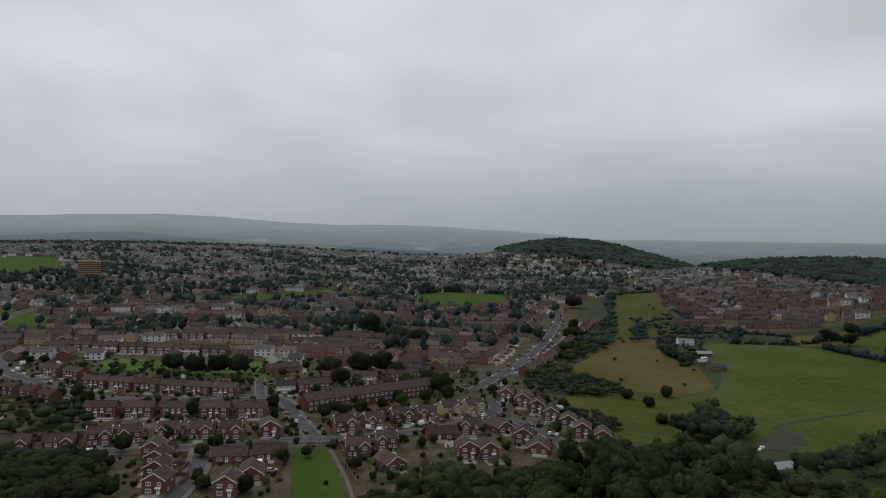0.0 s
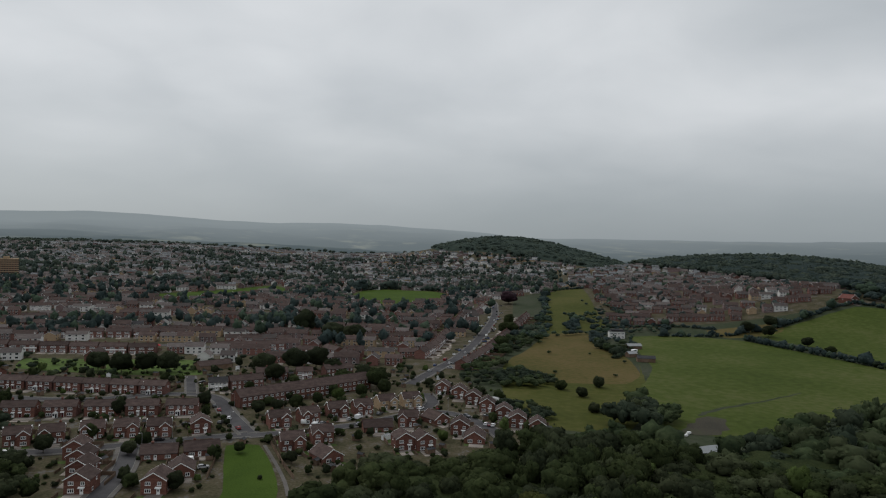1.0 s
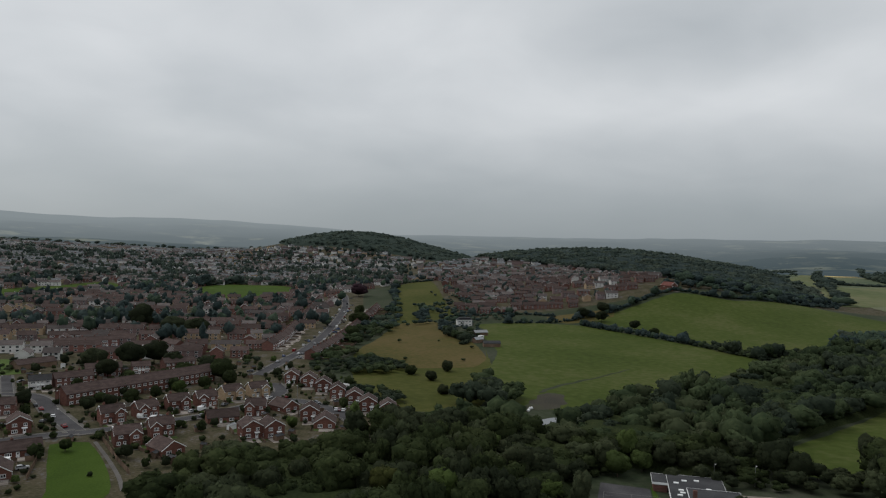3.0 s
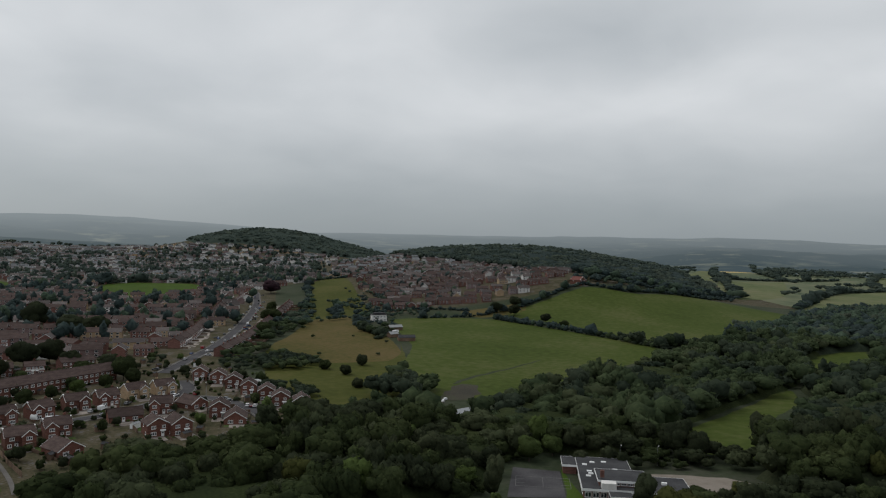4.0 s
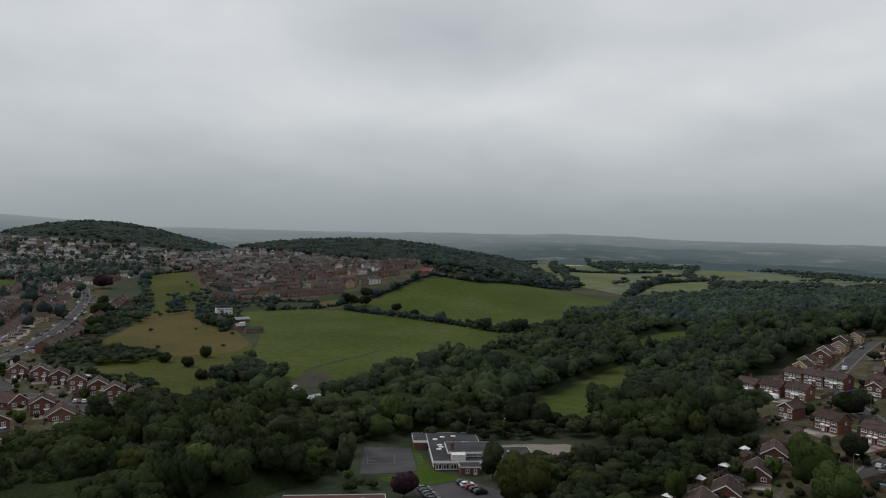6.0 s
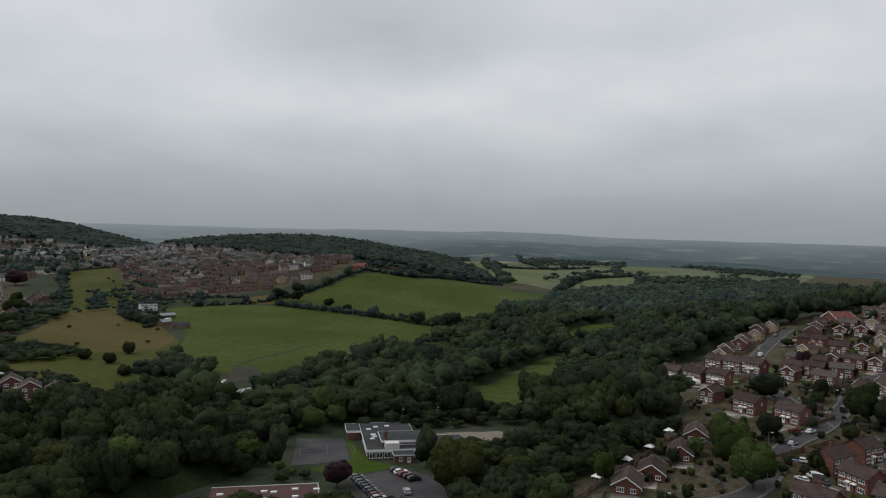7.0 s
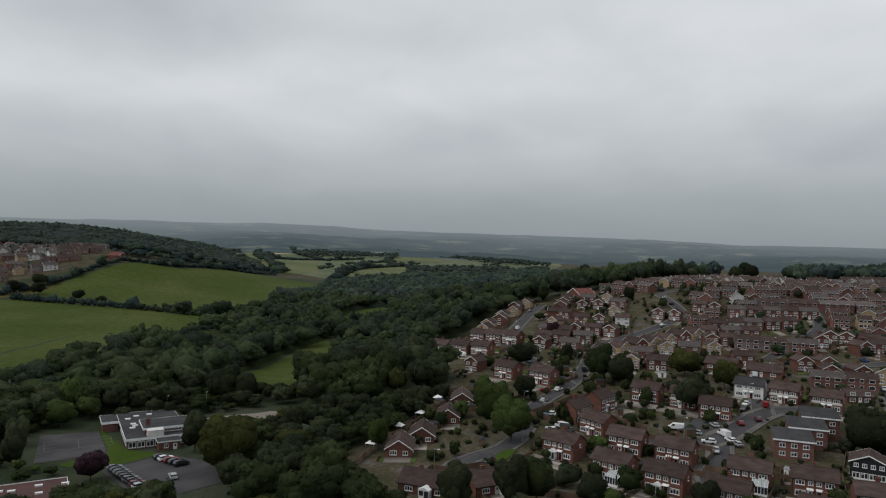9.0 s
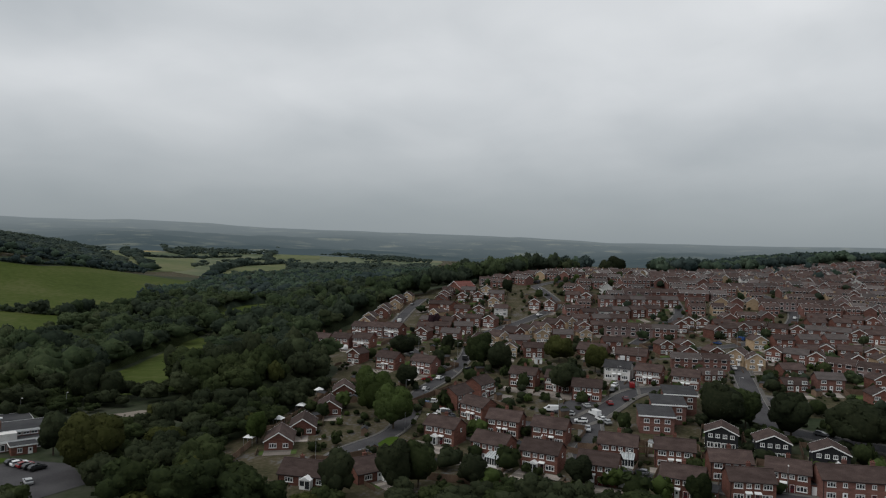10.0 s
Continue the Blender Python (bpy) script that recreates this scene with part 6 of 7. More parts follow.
# scrub between the close and the meadow, and along the paddocks
wood([(79, 458), (100, 467), (112, 435), (110, 420), (88, 409), (72, 414)], 5.5, 17, (2.5, 6.5), (0.55, 0.4, 0.05), keep=0.9)
wood([(60, 368), (80, 371), (90, 348), (87, 333), (73, 333), (60, 351)], 5.5, 76, (2.5, 6), (0.6, 0.35, 0.05), keep=0.9)
wood([(65, 504), (90, 515), (96, 500), (77, 448), (72, 414), (56, 420), (52, 445)], 6.5, 77, (2, 6), (0.6, 0.35, 0.05), keep=0.8)
wood([(96, 558), (125, 641), (165, 723), (227, 943), (181, 722), (142, 586), (119, 566), (97, 520), (80, 529)], 7.0, 74, (2.5, 8), (0.55, 0.4, 0.05), keep=0.8, clear=2)
wood([(125, 356), (144, 369), (152, 344), (138, 318), (114, 316), (112, 330)], 7.0, 18, (9, 15), (0.5, 0.45, 0.05), keep=0.95)
wood([(186, 690), (212, 790), (250, 780), (222, 668), (176, 656)], 9, 75, (3, 9), (0.4, 0.55, 0.05), keep=0.4)
hedge([(200, 640), (186, 580), (188, 535), (180, 520)], 53, 4, 4)
wood([(150, 640), (205, 650), (228, 690), (265, 830), (300, 900), (280, 640), (240, 632), (196, 520), (186, 540), (190, 630)], 7.5, 19, (2, 6.5), (0.5, 0.4, 0.1), keep=0.6, clear=6)
hedge([(262, 634), (320, 628), (350, 640), (380, 640)], 20, 4)
hedge([(330, 605), (366, 515), (384, 425)], 21, 6, 4)
hedge([(395, 432), (470, 440), (560, 474), (690, 548)], 22, 6, 4)
hedge([(338, 606), (372, 530), (386, 470), (390, 426)], 42, 3)
hedge([(386, 650), (495, 698), (550, 664), (690, 684)], 23, 5, 4)
hedge([(205, 850), (256, 1050), (318, 1075)], 24, 5, 6)
hedge([(228, 690), (290, 690), (330, 660)], 25, 4, 4)
hedge([(-45, 1010), (-22, 898), (70, 916)], 26, 4, 6)
hedge([(112, 930), (118, 1050), (95, 1150), (20, 1190), (-30, 1150)], 52, 9, 9)
for k, (a, b, c) in enumerate([((1700, 1250), (1250, 1180), (830, 770)), ((1480, 960), (1200, 880), (810, 650)), ((1950, 1910), (1500, 1480), (1060, 1010)), ((2300, 1520), (1700, 1160), (1500, 1000)), ((2120, 1900), (1790, 1590), (1480, 1200))]):
    hedge([a, b, c], 27 + k, 8, 11)

wood([(215, 700), (300, 1040), (262, 829), (228, 690), (165, 655)], 22, 33, (3, 5), (0.5, 0.5, 0.0), keep=0.6, wide=0.14)
wood([(150, 640), (195, 638), (196, 500), (162, 414), (118, 318), (82, 328), (78, 397), (112, 522)], 30, 34, (2, 4), (0.5, 0.5, 0.0), keep=0.35, wide=0.09)
wood([(212, -62), (214, -30), (222, -2), (236, 4), (240, -20), (232, -62)], 5.5, 64, (1.5, 5), (0.4, 0.6, 0.0), keep=0.6, clear=2.2)
wood([(-212, 335), (-178, 362), (-150, 306), (-182, 288)], 7.5, 65, (2.5, 8), (0.4, 0.6, 0.0), keep=0.7, clear=2.5)
wood([(-185, 258), (-143, 260), (-122, 256), (-112, 244), (-104, 228), (-130, 196), (-200, 200)], 7.0, 66, (6, 11), (0.35, 0.65, 0.0))
wood([(94, 200), (108, 214), (126, 224), (142, 216), (128, 219), (112, 208), (104, 196), (98, 182), (92, 186)], 5.5, 68, (2, 8), (0.4, 0.5, 0.1), keep=0.85)
wood([(148, 210), (182, 199), (192, 184), (176, 190), (158, 198)], 5.5, 69, (2, 8), (0.4, 0.6, 0.0), keep=0.85)
wood([(92, 182), (104, 184), (108, 172), (100, 172)], 4.5, 70, (1.5, 5), (0.4, 0.5, 0.1), keep=0.7)
wood([(112, 104), (123, 101), (126, 90), (119, 84), (110, 94)], 6, 71, (5, 10), (0.3, 0.7, 0.0), keep=0.95)
wood([(127, 77), (135, 73), (137, 66), (129, 66)], 5, 72, (4, 8), (0.3, 0.7, 0.0))
wood([(135, 62), (142, 58), (141, 47), (134, 50)], 5, 73, (4, 8), (0.3, 0.7, 0.0))
# single trees that stand out
for x, y, tall, wide, leaf, shape in (
    (204, 96, 15.5, 13, 2, "round"), (193, 85, 14.5, 13.5, 2, "round"), (212, 103, 15, 11, 2, "round"), (168, 116, 10, 7, 2, "round"),
    (238, 100, 10, 9, 1, "round"), (271, 100, 9, 6, 1, "round"), (276, 84, 16, 12.5, 0, "round"), (272, 74, 13, 12, 1, "round"), (288, 123, 11, 13, 1, "round"), (297, 105, 10, 7, 1, "round"),
    (298, 55, 12, 14, 5, "round"), (286, 38, 12, 11, 5, "round"), (250, 44, 13, 12, 1, "round"),
    (229, -8, 15, 15, 1, "round"), (233, -15, 13, 10, 0, "round"), (228, -27, 15.5, 14, 1, "round"), (222, -44, 15, 19, 1, "round"), (221, -56, 12, 13, 1, "round"),
    (139, 75, 12, 9, 1, "round"), (147, 64, 13, 10, 1, "round"), (152, 60, 12, 9, 0, "round"), (158, 49, 8, 8, 1, "round"), (168, 25, 8, 8, 1, "round"), (166, -2, 8, 7, 0, "round"),
    (109, 163, 8.5, 8.5, 3, "round"), (104, 187, 14, 6, 1, "poplar"), (140, 161, 12, 6.5, 1, "poplar"), (135, 218, 10, 10, 2, "round"), (147, 221, 9, 9, 2, "round"),
    (194, 196, 12, 10, 1, "round"), (203, 197, 7, 8, 1, "round"), (186, 196, 6, 7, 1, "round"), (135, 417, 8, 8, 1, "bush"), (117, 391, 7, 8, 1, "bush"), (110, 410, 7, 9, 0, "bush"), (113, 355, 6, 7, 1, "bush"),
    (383, 656, 12, 16, 1, "round"), (360, 618, 12, 14, 1, "round"), (368, 572, 10, 12, 1, "round"), (367, 540, 8, 10, 0, "round"), (352, 640, 12, 14, 1, "round"), 
    (169, 905, 18.4, 27.0, 3, "round"), (-66, 640, 23.0, 21.6, 1, "round"), (-38, 600, 16.1, 24.3, 1, "round"), (-20, 590, 17.2, 21.6, 1, "round"),
    (-172, 452, 13.8, 16.2, 1, "round"), (-156, 446, 13.8, 14.9, 1, "round"), (-142, 450, 13.8, 16.2, 1, "round"), (-131, 452, 13.8, 16.2, 1, "round"),
    (-70, 450, 14.9, 16.2, 1, "round"), (-52, 462, 16.1, 18.9, 1, "round"), (-40, 470, 16.1, 17.6, 1, "round"), (-28, 452, 11.5, 13.5, 1, "round"), (-60, 428, 11.5, 13.5, 1, "round"), (-18, 412, 11.5, 13.5, 0, "round"),
    (-56, 344, 8, 8, 1, "round"), (-48, 350, 7, 7, 1, "round"), (-40, 356, 8, 8, 0, "round"), (-30, 366, 7, 7, 0, "round"), (-20, 374, 8, 8, 2, "round"), (-8, 384, 8, 8, 0, "round"), (4, 392, 9, 9, 0, "round"),
    (-53, 281, 5.5, 5, 0, "round"), (-92, 288, 7, 8, 0, "round"), (-94, 278, 6, 7, 1, "round"), (-126, 280, 8, 8, 1, "round"), (-116, 300, 7, 7, 0, "round"), (-86, 362, 8, 8, 1, "round"),
    (-31, 268, 6, 5, 1, "round"), (-66, 240, 7, 8, 1, "round"), (-120, 340, 9, 7, 1, "round"), (-176, 350, 10, 8, 0, "round"), (-186, 360, 11, 6, 1, "poplar"),
    (608, 66, 18, 18, 1, "round"), (585, 72, 14, 13, 1, "round"), (660, 40, 14, 14, 1, "round"), (446, 118, 10, 8, 1, "round"), (350, 132, 9, 8, 3, "round"),
    (0, 405, 14, 15, 0, "round"), (-8, 418, 13, 13, 1, "round"), (120, 640, 14, 22, 0, "round"), (100, 560, 12, 14, 0, "round"), (132, 700, 14, 12, 0, "round"),
):
    tree(x, y, tall, wide, leaf, shape, group="standing trees")

for x, y, tall in ((216, 187, 17), (224, 184, 15), (225, 177, 18), (237, 175, 16), (241, 170, 19), (248, 164, 17), (252, 157, 19), (260, 155, 16)):
    tree(x, y, tall, 8.5, 1, "poplar", label="tall narrow dark tree at the wood's edge", group="tall narrow trees")
tree(130, 137, 17, 17, 5, label="broad olive-green oak beside the school car park", group="standing trees")
# small trees and bushes in the gardens
SCRUB = [crown(80 + s, 3, 26, 0.19, core=ICO1) for s in range(5)]
GARDENS = [[(-280, 262), (-60, 236), (86, 296), (66, 420), (30, 470), (-120, 480), (-300, 470)], [(150, 60), (172, 124), (300, 150), (350, 120), (345, 0), (330, -60), (165, -60)], [(345, 0), (350, 120), (400, 160), (470, 150), (560, 60), (620, 0), (560, -60), (400, -60), (330, -60)]]
garden = []
gr = np.random.default_rng(77)
for poly, gap in zip(GARDENS, (6.0, 5.0, 7.0)):
    for x, y in scatter(poly, gap, 78, 0.5, -1.2):
        h = gr.choice([gr.uniform(1.0, 2.2), gr.uniform(2, 4), gr.uniform(4, 7.5)], p=(0.55, 0.34, 0.11))
        garden.append((x, y, level(x, y) + h * 0.4, 0.5 + h * gr.uniform(0.35, 0.55), h * 0.58, gr.choice(3, p=(0.5, 0.4, 0.1))))
bulk("shrubs", garden, SCRUB, LEAVES, "mixed green garden shrubs, hedges and small trees", "shrubs")


# fences down the sides of the gardens, and paved drives before the doors
def garden_lines():
    vs, fs, n = [], [], 0
    pv, pf, pn = [], [], 0
    lv, lf = [], []
    g = np.random.default_rng(9)
    for x, y, turn, kind in HOMES:
        a = radians(turn)
        c, s = math.cos(a), math.sin(a)
        w = 9.5 if kind.startswith("terrace") else 7.2 if kind.startswith("semi") else 5.6
        for sx, y0, y1 in ((-w, 3.5, 14), (w, 3.5, 14), (-w, -9.5, -4.5), (-w, 14, 14.1)):
            steps = np.linspace(y0, y1, 6)
            pts = [(x + sx * c - t * s, y + sx * s + t * c) for t in steps]
            if y0 == 14:
                pts = [(x + t * c - 14 * s, y + t * s + 14 * c) for t in np.linspace(-w, w, 6)]
            tall = 1.0 if y0 < 0 else g.uniform(1.3, 1.9)
            for p, q in zip(pts, pts[1:]):
                zp, zq = level(*p), level(*q)
                d = np.array([q[1] - p[1], p[0] - q[0]])
                d = d / (np.hypot(*d) + 1e-9) * 0.05
                vs += [(p[0] - d[0], p[1] - d[1], zp - 0.3), (q[0] - d[0], q[1] - d[1], zq - 0.3), (q[0] - d[0], q[1] - d[1], zq + tall), (p[0] - d[0], p[1] - d[1], zp + tall), (p[0] + d[0], p[1] + d[1], zp - 0.3), (q[0] + d[0], q[1] + d[1], zq - 0.3), (q[0] + d[0], q[1] + d[1], zq + tall), (p[0] + d[0], p[1] + d[1], zp + tall)]
                fs += [tuple(n + i for i in f) for f in ((0, 1, 2, 3), (7, 6, 5, 4), (3, 2, 6, 7), (0, 3, 7, 4), (1, 5, 6, 2))]
                n += 8
        # a lawn and a patio for each home, behind and before
        homes = 3 if kind.startswith("terrace") else 2 if kind.startswith("semi") else 1
        for k in range(homes):
            mid = (2 * k + 1 - homes) * w / homes
            half = w / homes * g.uniform(0.7, 0.94)
            for y0, y1, odds in ((6.6, 13.4, 0.75), (-9.0, -5.2, 0.4)):
                if g.random() < odds:
                    steps = np.linspace(y0, y1 - g.uniform(0, 1.6), 4)
                    for t0, t1 in zip(steps, steps[1:]):
                        base = len(lv)
                        for qx, qy in ((mid - half, t0), (mid + half, t0), (mid + half, t1), (mid - half, t1)):
                            wx, wy = x + qx * c - qy * s, y + qx * s + qy * c
                            lv.append((wx, wy, level(wx, wy) + 0.06))
                        lf.append((base, base + 1, base + 2, base + 3))
            if g.random() < 0.7:
                base = len(pv)
                for qx, qy in ((mid - half, 4.3), (mid + half, 4.3), (mid + half, 6.4), (mid - half, 6.4)):
                    wx, wy = x + qx * c - qy * s, y + qx * s + qy * c
                    pv.append((wx, wy, level(wx, wy) + 0.1))
                pf.append((base, base + 1, base + 2, base + 3))
                pn += 4
        for k in range(homes):
            px = (k + 0.5) * 2 * w / homes - w + g.uniform(-1, 1)
            if g.random() < 0.92:
                hw, L = g.uniform(1.7, 3.9), g.uniform(5.5, 9)
                for j in range(4):
                    t0, t1 = -4.2 - L * j / 4, -4.2 - L * (j + 1) / 4
                    quad = [(px - hw, t0), (px + hw, t0), (px + hw, t1), (px - hw, t1)]
                    for qx, qy in quad:
                        wx, wy = x + qx * c - qy * s, y + qx * s + qy * c
                        pv.append((wx, wy, level(wx, wy) + 0.1))
                    pf.append((pn + 3, pn + 2, pn + 1, pn))
                    pn += 4
    tagged(new("garden_lawns", mesh_from("garden_lawns", lv, lf, [GARDEN])), "small mown garden lawns behind the houses", "lawns", kind="stuff")
    tagged(new("garden_fences", mesh_from("garden_fences", vs, fs, [FENCE])), "brown timber fences and low walls between gardens", "fences", kind="stuff")
    tagged(new("driveways", mesh_from("driveways", pv, pf, [PAVING])), "paved drives in front of the houses", "driveways", kind="stuff")


# ---- the wider town: rows of houses too far off to tell apart ----
def near_spot(x, y, clear):
    """Whether a place is taken by a house, road, tree or field."""
    if any(q[0] < x < q[1] and q[2] < y < q[3] and bool(inside(p, np.array([x]), np.array([y]))[0]) for p, q in ZONES):
        return True
    return bool((((SPOT_TABLE[:, 0] - x) ** 2 + (SPOT_TABLE[:, 1] - y) ** 2) < (SPOT_TABLE[:, 2] + clear) ** 2).any())


def plain_house(acc, g, wx, wy, a, w, d, e, r, white, buff=0.2):
    """One house of the joined far streets: walls, two roof slopes, a chimney, windows and a drive."""
    vs, fs, idx = acc
    n, z = len(vs), level(wx, wy)
    ca, sa = math.cos(a), math.sin(a)
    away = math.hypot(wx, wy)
    # with distance more white walls, paler brick and roofs, in place of haze
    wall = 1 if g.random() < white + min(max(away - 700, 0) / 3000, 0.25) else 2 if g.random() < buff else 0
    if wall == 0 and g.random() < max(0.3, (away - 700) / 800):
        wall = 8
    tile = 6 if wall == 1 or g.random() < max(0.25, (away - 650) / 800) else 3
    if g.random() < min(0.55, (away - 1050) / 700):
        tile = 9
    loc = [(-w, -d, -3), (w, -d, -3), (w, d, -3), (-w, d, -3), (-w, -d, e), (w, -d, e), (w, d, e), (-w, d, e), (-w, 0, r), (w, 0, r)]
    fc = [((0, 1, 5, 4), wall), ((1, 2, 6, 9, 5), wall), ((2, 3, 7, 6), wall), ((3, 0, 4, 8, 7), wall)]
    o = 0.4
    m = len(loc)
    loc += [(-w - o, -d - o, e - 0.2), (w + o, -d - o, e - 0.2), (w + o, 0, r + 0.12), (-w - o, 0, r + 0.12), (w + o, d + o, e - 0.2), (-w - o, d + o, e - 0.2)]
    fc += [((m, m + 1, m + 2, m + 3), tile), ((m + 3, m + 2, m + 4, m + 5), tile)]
    # pale verge boards up both gables
    for sx in (-1, 1) if away < 1100 else ():
        for sy in (-1, 1):
            q = len(loc)
            x = sx * (w + o + 0.02)
            loc += [(x, sy * (d + o), e - 0.42), (x, 0, r - 0.1), (x, 0, r + 0.14), (x, sy * (d + o), e - 0.18)]
            fc.append(((q, q + 1, q + 2, q + 3) if sx * sy > 0 else (q + 3, q + 2, q + 1, q), 4))
    q = len(loc)
    cx = g.uniform(-0.5, 0.5) * w
    loc += [(cx + i, 0.3 + j, r + k) for k in (-0.8, 0.9) for i, j in ((-0.4, -0.3), (0.4, -0.3), (0.4, 0.3), (-0.4, 0.3))]
    fc += [(tuple(q + i for i in f), wall) for f in ((0, 1, 5, 4), (1, 2, 6, 5), (2, 3, 7, 6), (3, 0, 4, 7), (4, 5, 6, 7))]
    if g.random() < 0.5:
        q = len(loc)
        cx = g.uniform(-0.7, 0.7) * w
        loc += [(cx - 1.6, -d - 7, 0.25), (cx + 1.6, -d - 7, 0.25), (cx + 1.6, -d, 0.25), (cx - 1.6, -d, 0.25)]
        fc.append(((q, q + 1, q + 2, q + 3), 7))
    for side in (-1, 1) if away < 1300 else ():
        for wxk in (-0.6, 0.0, 0.6):
            for wz in (1.5, 3.9):
                y = side * (d + 0.04)
                hw = 0.9 if wxk else 0.55
                for grow, off, slot in ((0.12, 0.0, 4), (0.0, 0.03 * side, 5)):
                    q = len(loc)
                    loc += [(wxk * w - hw - grow, y + off, wz - 0.6 - grow), (wxk * w + hw + grow, y + off, wz - 0.6 - grow), (wxk * w + hw + grow, y + off, wz + 0.6 + grow), (wxk * w - hw - grow, y + off, wz + 0.6 + grow)]
                    fc.append(((q, q + 1, q + 2, q + 3) if side < 0 else (q + 3, q + 2, q + 1, q), slot))
    vs += [(wx + p[0] * ca - p[1] * sa, wy + p[0] * sa + p[1] * ca, z + p[2]) for p in loc]
    fs += [tuple(i + n for i in f) for f, _ in fc]
    idx += [i for _, i in fc]


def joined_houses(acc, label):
    me = mesh_from("distant_houses", acc[0], acc[1], [BRICK_DARK, WHITE, CREAM, ROOF, PAINT, GLASS, ROOF_GREY, PAVING, BRICK_PALE, ROOF_HAZE], acc[2])
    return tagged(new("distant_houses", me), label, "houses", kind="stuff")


def far_town(poly, seed, gap=(17, 30), turn=0.0, white=0.3, keep=0.9, clear=1.5, trees=0.25, size=1.0):
    g = np.random.default_rng(seed)
    acc = ([], [], [])
    c, s = math.cos(radians(turn)), math.sin(radians(turn))
    px, py = np.array(poly, float).T
    ux, uy = px * c + py * s, -px * s + py * c
    rowy = uy.min()
    global LITE
    while rowy < uy.max():
        x = ux.min() + g.uniform(0, 12)
        while x < ux.max():
            bend = 14 * math.sin(x / 90 + seed)
            wx, wy = x * c - (rowy + bend) * s, x * s + (rowy + bend) * c
            step = gap[0] * g.uniform(0.85, 1.35)
            if g.random() < keep and bool(inside(poly, np.array([wx]), np.array([wy]))[0]) and not near_spot(wx, wy, clear):
                if g.random() < trees:
                    h = g.uniform(6, 13)
                    near_by = math.hypot(wx, wy) < 620
                    if near_by:
                        h *= 0.6
                    WOOD["mid" if near_by else "far"].append((wx, wy + 8, level(wx, wy) + h * 0.45, h * g.uniform(0.35, 0.5), h * 0.55, int(g.random() < 0.7)))
                if LITE < 145 and math.hypot(wx, wy) < 560:
                    LITE += 1
                    q = g.random()
                    kind = ("lite" if q < 0.34 else "lite_dark" if q < 0.5 else "lite_gable" if q < 0.72 else "lite_cream" if q < 0.86 else "lite_low" if q < 0.955 else "lite_white")
                    house(kind, wx, wy, turn + math.degrees(math.atan(14 / 90 * math.cos(x / 90 + seed))) + g.normal() * 4, "houses of the upper streets")
                    x += step
                    continue
                clump = noise.noise(Vector((wx / 130, wy / 130, 5)))
                e = g.uniform(4.6, 5.4) * size
                a = radians(turn) + math.atan(14 / 90 * math.cos(x / 90 + seed)) + g.normal() * 0.06 + (math.pi / 2 if g.random() < 0.2 else 0)
                plain_house(acc, g, wx, wy, a, step * g.uniform(0.66, 1.0) / 2, 4.0 * size, e, e + g.uniform(2.0, 3.0) * size, min(0.3, white * (0.35 + math.hypot(wx, wy) / 1500) * (1 + 2.6 * clump)), 0.12 - 0.4 * clump)
            x += step
        rowy += gap[1] * g.uniform(0.8, 1.25)
    return joined_houses(acc, "brick and white rendered houses of the wider town")


# ---- the upper streets of the hillside estate ----
UPPER = ([], [], [])
SG = np.random.default_rng(41)


def street(kinds, x0, y0, x1, y1, n):
    """n houses whose fronts run from one point to the other; those farther up the hill are joined."""
    a = toward(x0, y0, x1, y1)
    dx, dy = -math.sin(radians(a)) * 3.6, math.cos(radians(a)) * 3.6
    names = kinds.split()
    for i in range(n):
        s = (i + 0.5) / n
        x, y, kind = x0 + (x1 - x0) * s + dx, y0 + (y1 - y0) * s + dy, names[i % len(names)]
        for k in range(int(SG.integers(0, 3))):
            h = SG.uniform(2.5, 6.5)
            u, v = SG.uniform(-5, 5), SG.choice([-1, 1]) * SG.uniform(7.5, 11)
            tx, ty = x + u * math.cos(radians(a)) - v * math.sin(radians(a)), y + u * math.sin(radians(a)) + v * math.cos(radians(a))
            WOOD["mid"].append((tx, ty, level(tx, ty) + h * 0.45, h * SG.uniform(0.4, 0.65), h * 0.55, int(SG.choice([0, 1, 2], p=(0.4, 0.45, 0.15)))))
        if math.hypot(x, y) < 440 and kind != "terrace":
            house("lite" if kind == "lite" else "lite_" + kind, x, y, a + SG.normal() * 3, "houses of the upper streets")
            continue
        each = math.dist((x0, y0), (x1, y1)) / n
        deep = kind in ("gable", "cream") and each < 13
        w = each * (0.5 if kind == "terrace" else 0.46)
        if deep:
            plain_house(UPPER, SG, x, y, radians(a + 90), 3.8, min(w, 3.6), 4.4, 6.6, 0.0, 0.9 if kind == "cream" else 0.0)
        else:
            plain_house(UPPER, SG, x, y, radians(a) + SG.normal() * 0.03, w, 3.6, 4.5, 6.5, 1.0 if kind == "white" else 0.03, 1.0 if kind == "cream" else 0.05)
        SPOTS.append((x, y, 7.5))


street("gable", 273, 144, 272, 136, 1)
street("gable", 323, 134, 323, 123, 1)
street("dark lite", 351, 142, 348, 121, 2)
street("cream", 372, 147, 369, 133, 1)
street("lite", 394, 148, 388, 135, 1)
street("gable lite", 356, 127, 357, 99, 3)
street("dark lite gable lite", 470, 166, 392, 152, 7)
street("lite gable", 494, 143, 473, 112, 3)
street("lite dark cream lite gable", 506, 131, 496, 77, 6)
street("gable gable", 402, 95, 402, 76, 2)
street("lite gable", 448, 82, 443, 67, 2)
street("cream white lite gable", 505, 75, 558, 29, 6)
street("lite dark gable", 476, 48, 510, -7, 6)
street("terrace", 442, 43, 456, -6, 3)
street("cream", 436, -8, 443, -34, 3)
